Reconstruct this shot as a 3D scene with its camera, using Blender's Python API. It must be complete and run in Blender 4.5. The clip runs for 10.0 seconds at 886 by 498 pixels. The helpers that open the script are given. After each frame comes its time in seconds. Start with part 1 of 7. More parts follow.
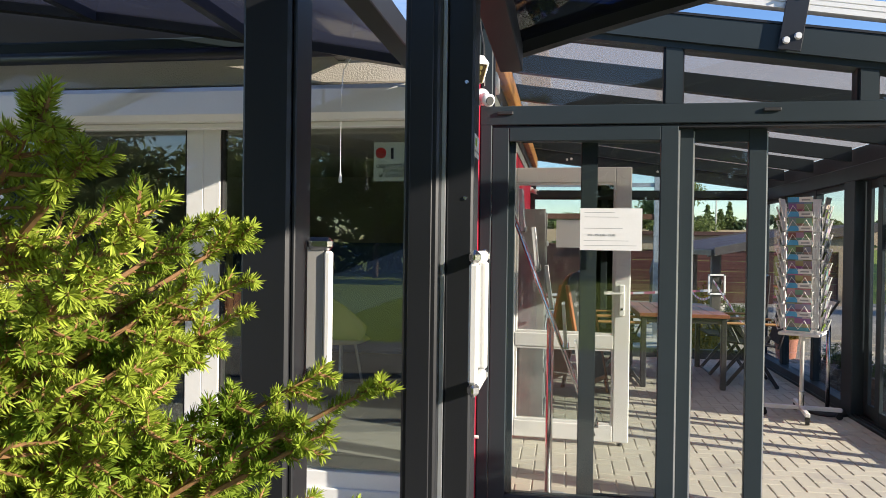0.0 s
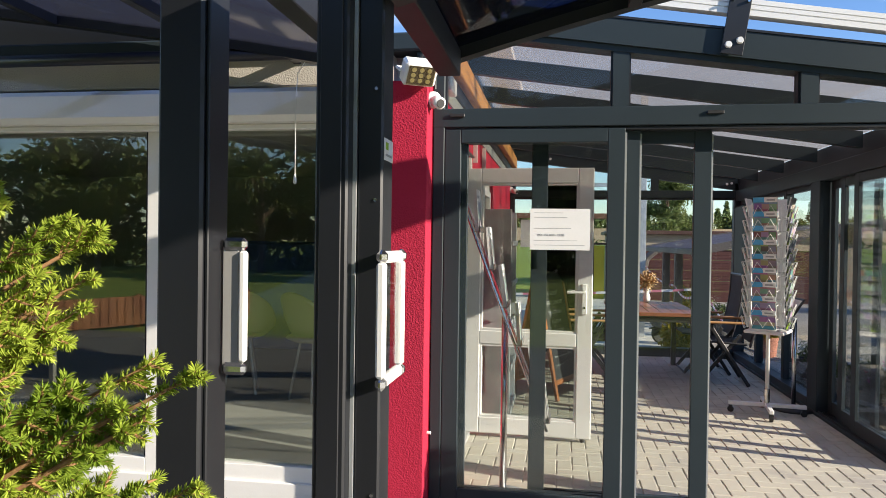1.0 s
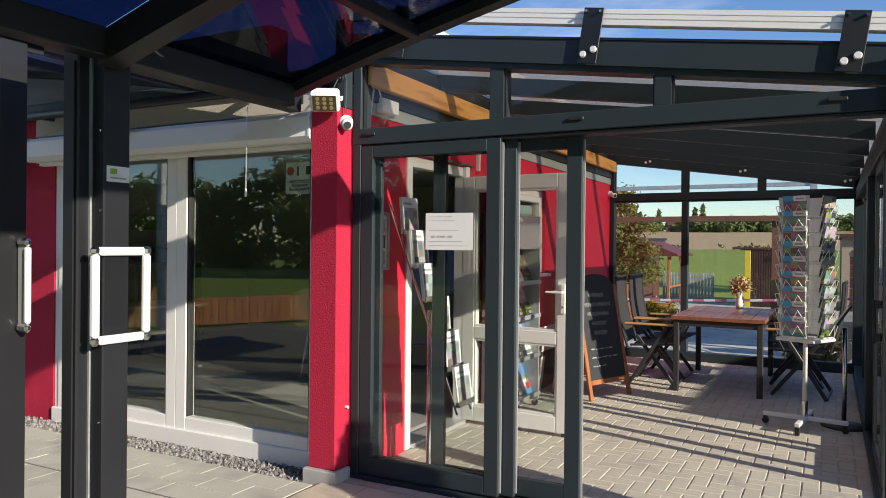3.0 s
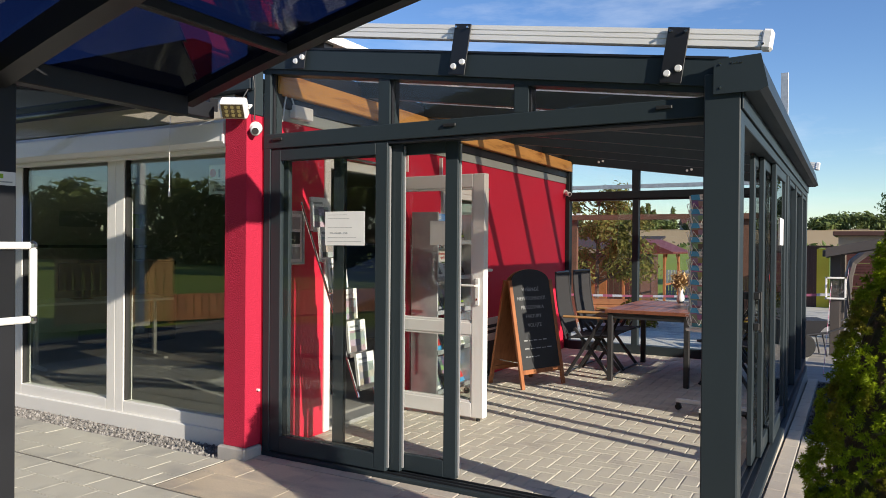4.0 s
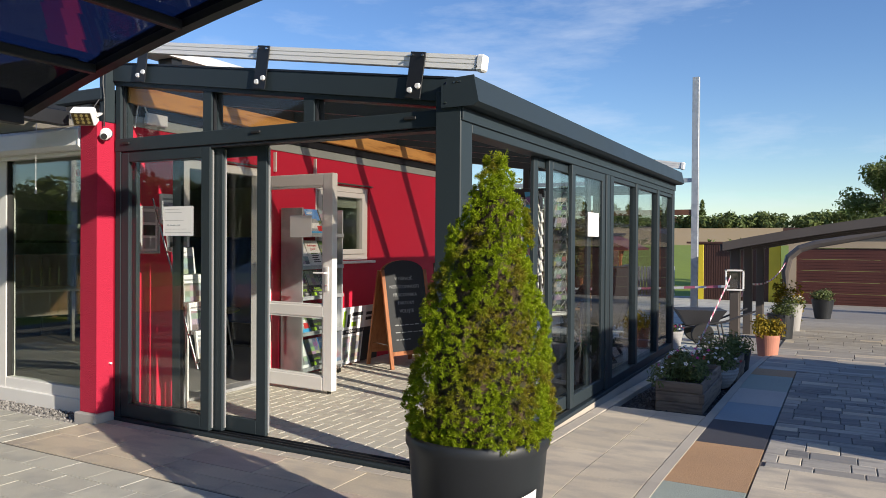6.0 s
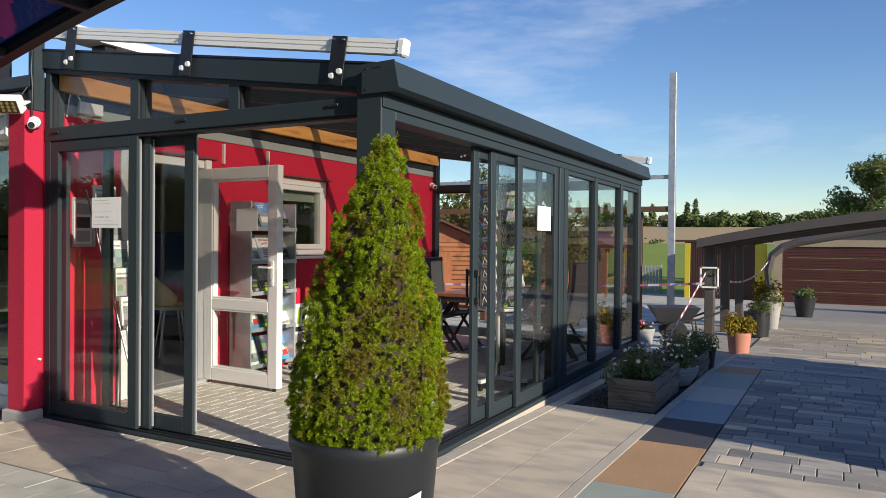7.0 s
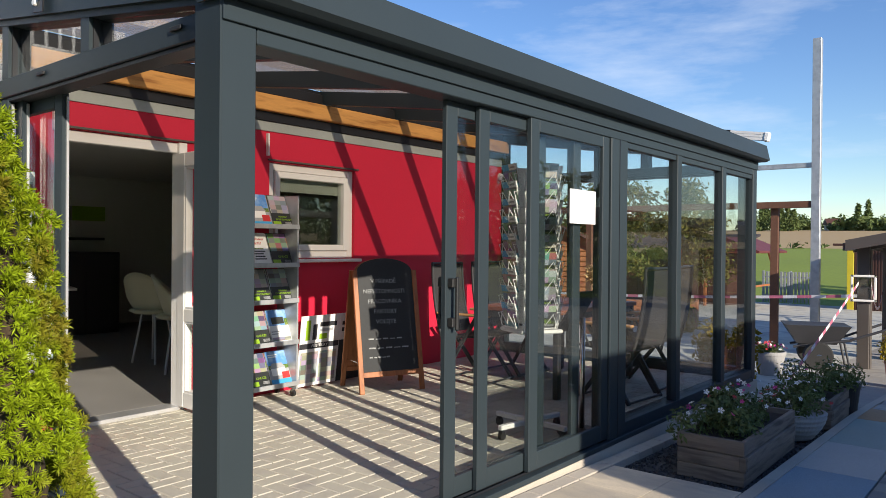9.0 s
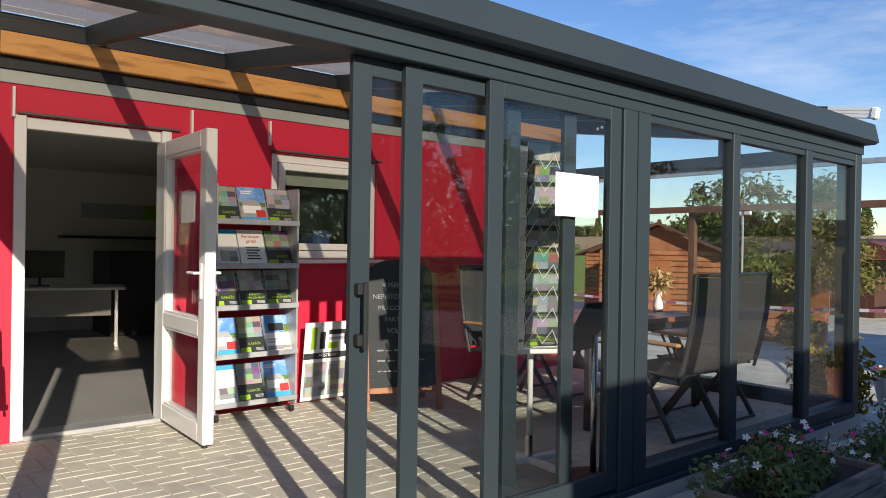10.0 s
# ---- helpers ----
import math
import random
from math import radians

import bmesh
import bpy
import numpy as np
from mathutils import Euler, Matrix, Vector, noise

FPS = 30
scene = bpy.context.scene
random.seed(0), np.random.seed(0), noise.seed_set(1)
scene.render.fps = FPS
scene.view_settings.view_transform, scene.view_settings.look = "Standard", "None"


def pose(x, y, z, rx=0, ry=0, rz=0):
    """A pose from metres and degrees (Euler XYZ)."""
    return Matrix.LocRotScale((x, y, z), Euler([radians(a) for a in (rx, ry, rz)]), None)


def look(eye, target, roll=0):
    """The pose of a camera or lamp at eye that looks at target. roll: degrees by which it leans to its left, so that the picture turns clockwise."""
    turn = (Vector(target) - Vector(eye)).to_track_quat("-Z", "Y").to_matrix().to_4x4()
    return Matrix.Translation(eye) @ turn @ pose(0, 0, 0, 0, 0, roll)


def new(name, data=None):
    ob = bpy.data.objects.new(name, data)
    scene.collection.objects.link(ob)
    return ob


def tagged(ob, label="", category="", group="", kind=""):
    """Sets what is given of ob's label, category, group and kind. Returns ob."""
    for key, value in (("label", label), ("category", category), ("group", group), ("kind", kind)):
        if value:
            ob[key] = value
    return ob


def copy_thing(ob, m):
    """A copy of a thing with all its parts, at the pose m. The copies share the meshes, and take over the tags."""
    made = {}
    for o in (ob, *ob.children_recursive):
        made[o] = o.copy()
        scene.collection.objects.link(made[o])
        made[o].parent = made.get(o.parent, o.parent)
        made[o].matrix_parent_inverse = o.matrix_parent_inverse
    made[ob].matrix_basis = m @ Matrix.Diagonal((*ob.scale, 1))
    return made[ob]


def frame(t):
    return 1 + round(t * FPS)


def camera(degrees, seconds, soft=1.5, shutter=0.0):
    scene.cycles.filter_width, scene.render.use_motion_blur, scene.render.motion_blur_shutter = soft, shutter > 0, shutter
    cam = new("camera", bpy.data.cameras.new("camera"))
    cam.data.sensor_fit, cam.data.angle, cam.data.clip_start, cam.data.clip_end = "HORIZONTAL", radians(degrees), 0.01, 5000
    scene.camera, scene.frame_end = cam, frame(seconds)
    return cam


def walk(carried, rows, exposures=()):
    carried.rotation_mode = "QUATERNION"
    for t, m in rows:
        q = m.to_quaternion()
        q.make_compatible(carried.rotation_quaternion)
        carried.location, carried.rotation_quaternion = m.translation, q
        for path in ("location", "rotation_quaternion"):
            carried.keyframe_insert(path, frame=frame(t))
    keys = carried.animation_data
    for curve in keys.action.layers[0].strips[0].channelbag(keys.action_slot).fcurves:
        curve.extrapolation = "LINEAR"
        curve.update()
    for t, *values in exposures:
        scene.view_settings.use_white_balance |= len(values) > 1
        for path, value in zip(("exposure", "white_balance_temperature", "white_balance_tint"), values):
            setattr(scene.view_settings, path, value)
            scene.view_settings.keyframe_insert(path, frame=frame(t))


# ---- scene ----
cam = camera(62.6, 10.0, soft=0.7)
PATH = [
    (0, (0.061, -0.658, 1.434), (-0.263, 1.315, 1.416), 0.8),
    (0.5, (0.104, -0.677, 1.438), (-0.222, 1.296, 1.419), 0.75),
    (1, (0.306, -0.696, 1.44), (-0.013, 1.279, 1.42), 0.8),
    (1.5, (0.728, -0.704, 1.435), (0.409, 1.271, 1.413), 0.8),
    (2, (1.228, -0.689, 1.438), (0.821, 1.269, 1.419), 0.6),
    (3.3, (2.500, -0.586, 1.427), (1.505, 1.149, 1.418), 0.6),
    (3.5, (2.66, -0.583, 1.425), (1.678, 1.159, 1.413), 0.5),
    (4, (3.068, -0.575, 1.42), (2.093, 1.171, 1.406), 0.5),
    (4.5, (3.439, -0.613, 1.417), (2.465, 1.133, 1.406), 0.35),
    (5, (3.779, -0.668, 1.403), (2.814, 1.084, 1.387), 0.4),
    (5.5, (4.033, -0.685, 1.387), (3.074, 1.07, 1.376), 0.3),
    (6, (4.488, -0.598, 1.371), (3.535, 1.16, 1.353), 0.4),
    (7.5, (4.787, 0.018, 1.321), (3.856, 1.788, 1.3), 0.55),
    (8, (4.744, 0.457, 1.308), (3.823, 2.232, 1.289), 0.55),
    (8.5, (4.755, 1.026, 1.297), (3.681, 2.713, 1.287), 0.4),
    (9, (4.788, 1.607, 1.294), (3.521, 3.155, 1.283), 0.5),
    (9.5, (4.85, 2.204, 1.294), (3.443, 3.625, 1.284), 0.7),
    (10, (4.882, 2.838, 1.274), (3.36, 4.136, 1.269), 0.9),
]
walk(cam, [(t, look(eye, target, roll)) for t, eye, target, roll in PATH], [(0.0, 1.00), (1.0, 0.97), (2.0, 0.72), (3.5, 0.52), (6.0, 0.44), (7.5, 0.34), (9.0, 0.54), (10.0, 0.48)])

# ---- world, sun, exposure ----
SUN = Vector((1.0, -0.29, 0.38)).normalized()
world = bpy.data.worlds.new("World")
scene.world = world
world.use_nodes = True
_n, _l = world.node_tree.nodes, world.node_tree.links
_bg = _n["Background"]
_sky = _n.new("ShaderNodeTexSky")
_sky.sky_type = 'NISHITA'
_sky.sun_disc = False
_sky.sun_elevation = math.asin(SUN.z)
_sky.sun_rotation = math.atan2(SUN.x, SUN.y)
_sky.air_density, _sky.dust_density, _sky.ozone_density = 1.0, 0.05, 3.0
_tc = _n.new("ShaderNodeTexCoord")
_map = _n.new("ShaderNodeMapping")
_map.inputs["Scale"].default_value = (2.0, 2.0, 9.0)
_map.inputs["Rotation"].default_value = (0.12, 0.1, 0.6)
_noi = _n.new("ShaderNodeTexNoise")
_noi.inputs["Scale"].default_value = 1.6
_noi.inputs["Detail"].default_value = 7.0
_noi.inputs["Roughness"].default_value = 0.6
_ramp = _n.new("ShaderNodeMapRange")
_ramp.inputs["From Min"].default_value = 0.53
_ramp.inputs["From Max"].default_value = 0.85
_ramp.inputs["To Max"].default_value = 0.55
_mix = _n.new("ShaderNodeMix")
_mix.data_type = 'RGBA'
_mix.inputs["B"].default_value = (6.5, 7.0, 7.8, 1)
_l.new(_tc.outputs["Generated"], _map.inputs["Vector"])
_l.new(_map.outputs["Vector"], _noi.inputs["Vector"])
_l.new(_noi.outputs["Fac"], _ramp.inputs["Value"])
_l.new(_ramp.outputs["Result"], _mix.inputs["Factor"])
_sat = _n.new("ShaderNodeHueSaturation")
_sat.inputs["Hue"].default_value = 0.512
_sat.inputs["Saturation"].default_value = 1.15
_sat.inputs["Value"].default_value = 1.18
_l.new(_sky.outputs["Color"], _sat.inputs["Color"])
_l.new(_sat.outputs["Color"], _mix.inputs["A"])
_l.new(_mix.outputs["Result"], _bg.inputs["Color"])
_bg.inputs["Strength"].default_value = 0.10
_sun = new("sun", bpy.data.lights.new("sun", 'SUN'))
_sun.data.energy = 5.0
_sun.data.angle = radians(0.5)
_sun.data.color = (1.0, 0.90, 0.76)
_sun.matrix_world = look(SUN * 60, (0, 0, 0))


# ---- materials ----
def material(name, color, rough=0.6, metal=0.0, grain=0.12, scale=40.0, big=1.6, big_amount=0.10, bump=0.15, bump_scale=120.0,
             spread=0.0, island=0.0, coat=0.0, stretch=(1, 1, 1), spec=0.5):
    """A plain surface with fine grain, broad stains and relief; spread varies it from object to object, island from piece to piece."""
    m = bpy.data.materials.new(name)
    m.use_nodes = True
    n, l = m.node_tree.nodes, m.node_tree.links
    b = n["Principled BSDF"]
    b.inputs["Roughness"].default_value = rough
    b.inputs["Metallic"].default_value = metal
    b.inputs["Coat Weight"].default_value = coat
    b.inputs["Specular IOR Level"].default_value = spec
    geo = n.new("ShaderNodeNewGeometry")
    mp = n.new("ShaderNodeMapping")
    mp.inputs["Scale"].default_value = stretch
    l.new(geo.outputs["Position"], mp.inputs["Vector"])

    def noisy(sc, detail):
        t = n.new("ShaderNodeTexNoise")
        t.inputs["Scale"].default_value = sc
        t.inputs["Detail"].default_value = detail
        l.new(mp.outputs["Vector"], t.inputs["Vector"])
        return t.outputs["Fac"]

    def math_node(op, a, v):
        t = n.new("ShaderNodeMath")
        t.operation = op
        for i, q in enumerate((a, v)):
            if isinstance(q, (int, float)):
                t.inputs[i].default_value = q
            else:
                l.new(q, t.inputs[i])
        return t.outputs[0]

    fine, broad = noisy(scale, 5.0), noisy(big, 4.0)
    value = math_node('ADD', math_node('MULTIPLY', math_node('SUBTRACT', fine, 0.5), 2 * grain), 1.0)
    value = math_node('ADD', value, math_node('MULTIPLY', math_node('SUBTRACT', broad, 0.5), 4 * big_amount))
    if spread:
        info = n.new("ShaderNodeObjectInfo")
        value = math_node('ADD', value, math_node('MULTIPLY', math_node('SUBTRACT', info.outputs["Random"], 0.5), 2 * spread))
    if island:
        value = math_node('ADD', value, math_node('MULTIPLY', math_node('SUBTRACT', geo.outputs["Random Per Island"], 0.5), 2 * island))
    hsv = n.new("ShaderNodeHueSaturation")
    hsv.inputs["Color"].default_value = (*color, 1)
    l.new(value, hsv.inputs["Value"])
    l.new(hsv.outputs["Color"], b.inputs["Base Color"])
    r = math_node('ADD', math_node('MULTIPLY', math_node('SUBTRACT', broad, 0.5), 0.25), rough)
    l.new(r, b.inputs["Roughness"])
    if bump:
        bp = n.new("ShaderNodeBump")
        bp.inputs["Strength"].default_value = bump
        bp.inputs["Distance"].default_value = 0.006
        l.new(noisy(bump_scale, 3.0), bp.inputs["Height"])
        l.new(bp.outputs["Normal"], b.inputs["Normal"])
    return m


def two_tone(m, color, scale, low=0.45, high=0.65, stretch=(1, 1, 1)):
    """Blotches of a second colour on a material from material()."""
    n, l = m.node_tree.nodes, m.node_tree.links
    b = n["Principled BSDF"]
    old = b.inputs["Base Color"].links[0].from_socket
    geo = n.new("ShaderNodeNewGeometry")
    mp = n.new("ShaderNodeMapping")
    mp.inputs["Scale"].default_value = stretch
    t = n.new("ShaderNodeTexNoise")
    t.inputs["Scale"].default_value = scale
    t.inputs["Detail"].default_value = 4
    mr = n.new("ShaderNodeMapRange")
    mr.inputs["From Min"].default_value, mr.inputs["From Max"].default_value = low, high
    mx = n.new("ShaderNodeMix")
    mx.data_type = 'RGBA'
    mx.inputs["B"].default_value = (*color, 1)
    l.new(geo.outputs["Position"], mp.inputs["Vector"])
    l.new(mp.outputs["Vector"], t.inputs["Vector"])
    l.new(t.outputs["Fac"], mr.inputs["Value"])
    l.new(mr.outputs["Result"], mx.inputs["Factor"])
    l.new(old, mx.inputs["A"])
    l.new(mx.outputs["Result"], b.inputs["Base Color"])
    return m


def glass(name, tint, gloss_rough=0.0, ior=1.5, bump=0.0, haze=0.0, haze_tint=(0.45, 0.38, 0.35)):
    """Clear or tinted sheet: lets light straight through and mirrors by Fresnel."""
    m = bpy.data.materials.new(name)
    m.use_nodes = True
    n, l = m.node_tree.nodes, m.node_tree.links
    n.remove(n["Principled BSDF"])
    out = n["Material Output"]
    tr = n.new("ShaderNodeBsdfTransparent")
    tr.inputs["Color"].default_value = (*tint, 1)
    gl = n.new("ShaderNodeBsdfGlossy")
    gl.inputs["Roughness"].default_value = gloss_rough
    lw = n.new("ShaderNodeLayerWeight")
    lw.inputs["Blend"].default_value = 0.5
    pw = n.new("ShaderNodeMath")
    pw.operation = 'POWER'
    pw.inputs[1].default_value = 5.0
    f0 = ((ior - 1) / (ior + 1)) ** 2
    fr = n.new("ShaderNodeMath")
    fr.operation = 'MULTIPLY_ADD'
    fr.inputs[1].default_value, fr.inputs[2].default_value = 0.9 - f0, f0
    l.new(lw.outputs["Facing"], pw.inputs[0])
    l.new(pw.outputs[0], fr.inputs[0])
    mx = n.new("ShaderNodeMixShader")
    l.new(fr.outputs[0], mx.inputs["Fac"])
    l.new(tr.outputs["BSDF"], mx.inputs[1])
    l.new(gl.outputs["BSDF"], mx.inputs[2])
    last = mx.outputs["Shader"]
    if haze:
        df = n.new("ShaderNodeBsdfTranslucent")
        df.inputs["Color"].default_value = (*haze_tint, 1)
        m2 = n.new("ShaderNodeMixShader")
        m2.inputs["Fac"].default_value = haze
        l.new(last, m2.inputs[1])
        l.new(df.outputs["BSDF"], m2.inputs[2])
        last = m2.outputs["Shader"]
    if bump:
        t = n.new("ShaderNodeTexNoise")
        t.inputs["Scale"].default_value = 1.3
        bp = n.new("ShaderNodeBump")
        bp.inputs["Strength"].default_value = bump
        bp.inputs["Distance"].default_value = 0.01
        geo = n.new("ShaderNodeNewGeometry")
        l.new(geo.outputs["Position"], t.inputs["Vector"])
        l.new(t.outputs["Fac"], bp.inputs["Height"])
        l.new(bp.outputs["Normal"], gl.inputs["Normal"])
    l.new(last, out.inputs["Surface"])
    return m


def leaf_material(name, color, other, rough=0.55, through_amount=0.25):
    m = material(name, color, rough, grain=0.1, scale=60, big=7.0, big_amount=0.12, bump=0.0, island=0.35, spec=0.15)
    two_tone(m, other, 5.5, 0.50, 0.64)
    b = m.node_tree.nodes["Principled BSDF"]
    n, l = m.node_tree.nodes, m.node_tree.links
    tl = n.new("ShaderNodeBsdfTranslucent")
    mx = n.new("ShaderNodeMixShader")
    mx.inputs["Fac"].default_value = through_amount
    l.new(b.inputs["Base Color"].links[0].from_socket, tl.inputs["Color"])
    l.new(b.outputs["BSDF"], mx.inputs[1])
    l.new(tl.outputs["BSDF"], mx.inputs[2])
    l.new(mx.outputs["Shader"], n["Material Output"].inputs["Surface"])
    return m


ANTHRACITE = material("anthracite_aluminium", (0.029, 0.040, 0.046), 0.45, 0.0, 0.06, 300, 1.2, 0.05, 0.03, 600, spec=0.22)
BLACK_ALU = material("black_aluminium", (0.012, 0.013, 0.016), 0.45, 0.0, 0.06, 300, 1.5, 0.06, 0.03, 600)
BROWN_ALU = material("grey_brown_aluminium", (0.10, 0.085, 0.075), 0.45, 0.0, 0.06, 200, 1.5, 0.06, 0.03, 500)
SILVER = material("silver_aluminium", (0.62, 0.62, 0.62), 0.35, 0.6, 0.06, 200, 3, 0.05, 0.03, 400)
STEEL = material("steel", (0.7, 0.7, 0.7), 0.22, 1.0, 0.05, 200, 3, 0.03, 0.0)
GALVANISED = two_tone(material("galvanised_steel", (0.50, 0.52, 0.53), 0.45, 0.5, 0.08, 60, 4, 0.08, 0.04, 200), (0.40, 0.42, 0.44), 9)
RUST = material("rusted_steel", (0.16, 0.075, 0.045), 0.8, 0.2, 0.25, 60, 5, 0.2, 0.2, 150)
RED_PLASTER = material("crimson_plaster", (0.43, 0.009, 0.042), 0.85, 0.0, 0.10, 260, 1.1, 0.05, 0.9, 130)
RED_SMOOTH = material("crimson_painted_panel", (0.58, 0.010, 0.042), 0.62, 0.0, 0.05, 60, 0.9, 0.05, 0.12, 60)
GREY_BASE = material("grey_plinth_render", (0.42, 0.40, 0.38), 0.9, 0.0, 0.2, 120, 3, 0.12, 0.6, 160)
CREAM_PLASTER = material("beige_plaster", (0.52, 0.48, 0.42), 0.9, 0.0, 0.12, 150, 1.5, 0.08, 0.7, 120)
BACKING_GREY = material("grey_backing_board", (0.36, 0.35, 0.33), 0.6, 0.0, 0.05, 80, 3, 0.06, 0.03, 200)
INTERIOR = material("interior_wall_paint", (0.64, 0.62, 0.56), 0.85, 0.0, 0.04, 80, 1.0, 0.05, 0.1, 200)
WHITE_PVC = material("white_pvc", (0.78, 0.77, 0.74), 0.35, 0.0, 0.03, 90, 1.2, 0.04, 0.02, 400)
WHITE_METAL = material("white_coated_metal", (0.80, 0.79, 0.76), 0.45, 0.0, 0.03, 90, 1.5, 0.04, 0.02, 300)
WHITE_PLASTIC = material("white_plastic", (0.8, 0.8, 0.78), 0.4, 0.0, 0.03, 90, 3, 0.03, 0.0)
BLACK_PLASTIC = material("black_plastic", (0.018, 0.018, 0.018), 0.5, 0.0, 0.1, 200, 3, 0.05, 0.1, 300)
POT_PLASTIC = material("anthracite_planter_plastic", (0.020, 0.022, 0.025), 0.45, 0.0, 0.1, 60, 2.5, 0.1, 0.05, 200)
RUBBER = material("black_rubber", (0.02, 0.02, 0.02), 0.8)
GREEN_STRIP = material("pale_green_flashing", (0.40, 0.43, 0.40), 0.5, 0.2, 0.06, 60, 2, 0.07, 0.05, 100)
TIMBER = two_tone(material("oiled_spruce_timber", (0.62, 0.31, 0.085), 0.55, 0.0, 0.16, 14, 2.0, 0.1, 0.12, 40, stretch=(6, 0.7, 6)), (0.30, 0.11, 0.025), 3.5, 0.52, 0.72, (5, 0.6, 5))
FRAME_WOOD = two_tone(material("orange_stained_wood", (0.36, 0.13, 0.045), 0.5, 0.0, 0.15, 20, 3.0, 0.08, 0.1, 60, stretch=(6, 6, 0.8)), (0.24, 0.08, 0.025), 5, 0.5, 0.7, (6, 6, 0.7))
TABLE_WOOD = two_tone(material("red_brown_table_wood", (0.24, 0.085, 0.045), 0.40, 0.0, 0.16, 16, 3.0, 0.1, 0.1, 60, spread=0.15, stretch=(7, 0.8, 7)), (0.15, 0.05, 0.03), 4, 0.5, 0.7, (7, 0.7, 7))
ARM_WOOD = material("teak_armrest_wood", (0.42, 0.23, 0.09), 0.5, 0.0, 0.15, 20, 3.0, 0.08, 0.1, 60)
PLANTER_WOOD = two_tone(material("weathered_grey_wood", (0.20, 0.155, 0.12), 0.8, 0.0, 0.22, 18, 2.0, 0.12, 0.3, 60, spread=0.15, stretch=(0.9, 0.9, 8)), (0.11, 0.085, 0.07), 4, 0.48, 0.66, (0.8, 0.8, 7))
FENCE_WOOD = two_tone(material("honey_fence_wood", (0.42, 0.25, 0.10), 0.75, 0.0, 0.2, 16, 2.0, 0.12, 0.2, 50, spread=0.12, stretch=(7, 7, 0.8)), (0.26, 0.14, 0.05), 4, 0.5, 0.7, (6, 6, 0.7))
LOG_WOOD = two_tone(material("red_brown_log_wood", (0.33, 0.13, 0.050), 0.65, 0.0, 0.2, 14, 2.0, 0.12, 0.2, 50, spread=0.12, stretch=(0.8, 0.8, 8)), (0.2, 0.06, 0.025), 4, 0.5, 0.7)
ROOF_RED = material("wine_red_roof_sheet", (0.13, 0.030, 0.028), 0.55, 0.0, 0.12, 30, 1.2, 0.12, 0.2, 60)
ROOF_DARK = material("dark_bitumen_roof", (0.045, 0.035, 0.035), 0.85, 0.0, 0.2, 40, 1.2, 0.15, 0.3, 60)
BROWN_SHEET = material("dark_brown_sheet", (0.075, 0.032, 0.022), 0.55, 0.0, 0.12, 30, 1.2, 0.12, 0.1, 60)
DOOR_RED = material("red_brown_sectional_door", (0.080, 0.023, 0.016), 0.5, 0.0, 0.08, 30, 1.2, 0.08, 0.1, 60)
YELLOW = material("yellow_paint", (0.62, 0.50, 0.03), 0.5)
BEIGE = material("beige_cladding", (0.34, 0.27, 0.19), 0.7, 0.0, 0.08, 30, 1.2, 0.08, 0.1, 60)
CHALK_BOARD = material("chalkboard_black", (0.022, 0.024, 0.026), 0.7, 0.0, 0.2, 30, 3.0, 0.25, 0.05, 100)
CHALK = material("white_chalk", (0.30, 0.31, 0.31), 0.95, 0.0, 0.7, 120, 30, 0.4, 0.0)
TEXTILE = material("charcoal_textilene", (0.026, 0.025, 0.026), 0.75, 0.0, 0.2, 400, 3, 0.06, 0.3, 700)
CHAIR_ALU = material("charcoal_chair_frame", (0.030, 0.030, 0.032), 0.38, 0.0, 0.08, 200, 3, 0.05, 0.0)
PAPER = material("white_paper", (0.80, 0.80, 0.78), 0.8, 0.0, 0.03, 100, 6, 0.03, 0.05, 100)
INK = material("dark_ink", (0.03, 0.03, 0.035), 0.7)
RED_INK = material("red_ink", (0.55, 0.03, 0.03), 0.7)
GREEN_INK = material("lime_green_print", (0.25, 0.42, 0.02), 0.5)
GREY_INK = material("grey_print", (0.34, 0.35, 0.36), 0.6)
DARK_FLOOR = material("grey_office_floor", (0.29, 0.28, 0.265), 0.5, 0.0, 0.08, 60, 1.5, 0.1, 0.08, 100)
CREAM_SHELL = material("cream_shell_chair", (0.62, 0.60, 0.42), 0.45, 0.0, 0.03, 90, 3, 0.04, 0.0)
BLUE_CLOTH = material("blue_padded_fabric", (0.04, 0.085, 0.26), 0.8, 0.0, 0.12, 200, 3, 0.08, 0.4, 200)
DARK_FURN = material("dark_office_furniture", (0.035, 0.035, 0.04), 0.6)
GREEN_CAN = material("bright_green_plastic", (0.06, 0.50, 0.03), 0.4)
TERRACOTTA = material("salmon_terracotta", (0.52, 0.22, 0.15), 0.8, 0.0, 0.12, 60, 3, 0.1, 0.2, 120)
CONCRETE_POT = material("grey_concrete_pot", (0.36, 0.35, 0.34), 0.85, 0.0, 0.15, 80, 3, 0.1, 0.3, 140)
SOIL = material("dark_soil", (0.035, 0.025, 0.018), 0.95, 0.0, 0.3, 80, 4, 0.2, 0.8, 90)
BARK = material("brown_bark", (0.12, 0.08, 0.055), 0.9, 0.0, 0.3, 60, 4, 0.2, 0.6, 80)
TWIG = material("orange_brown_twig", (0.30, 0.16, 0.07), 0.85, 0.0, 0.2, 100, 6, 0.1, 0.2, 120)
STRAW = material("dried_straw", (0.45, 0.31, 0.15), 0.85, 0.0, 0.2, 90, 8, 0.2, 0.0, island=0.3)
CONE_GREEN = leaf_material("dwarf_spruce_needles", (0.235, 0.31, 0.010), (0.205, 0.175, 0.018))
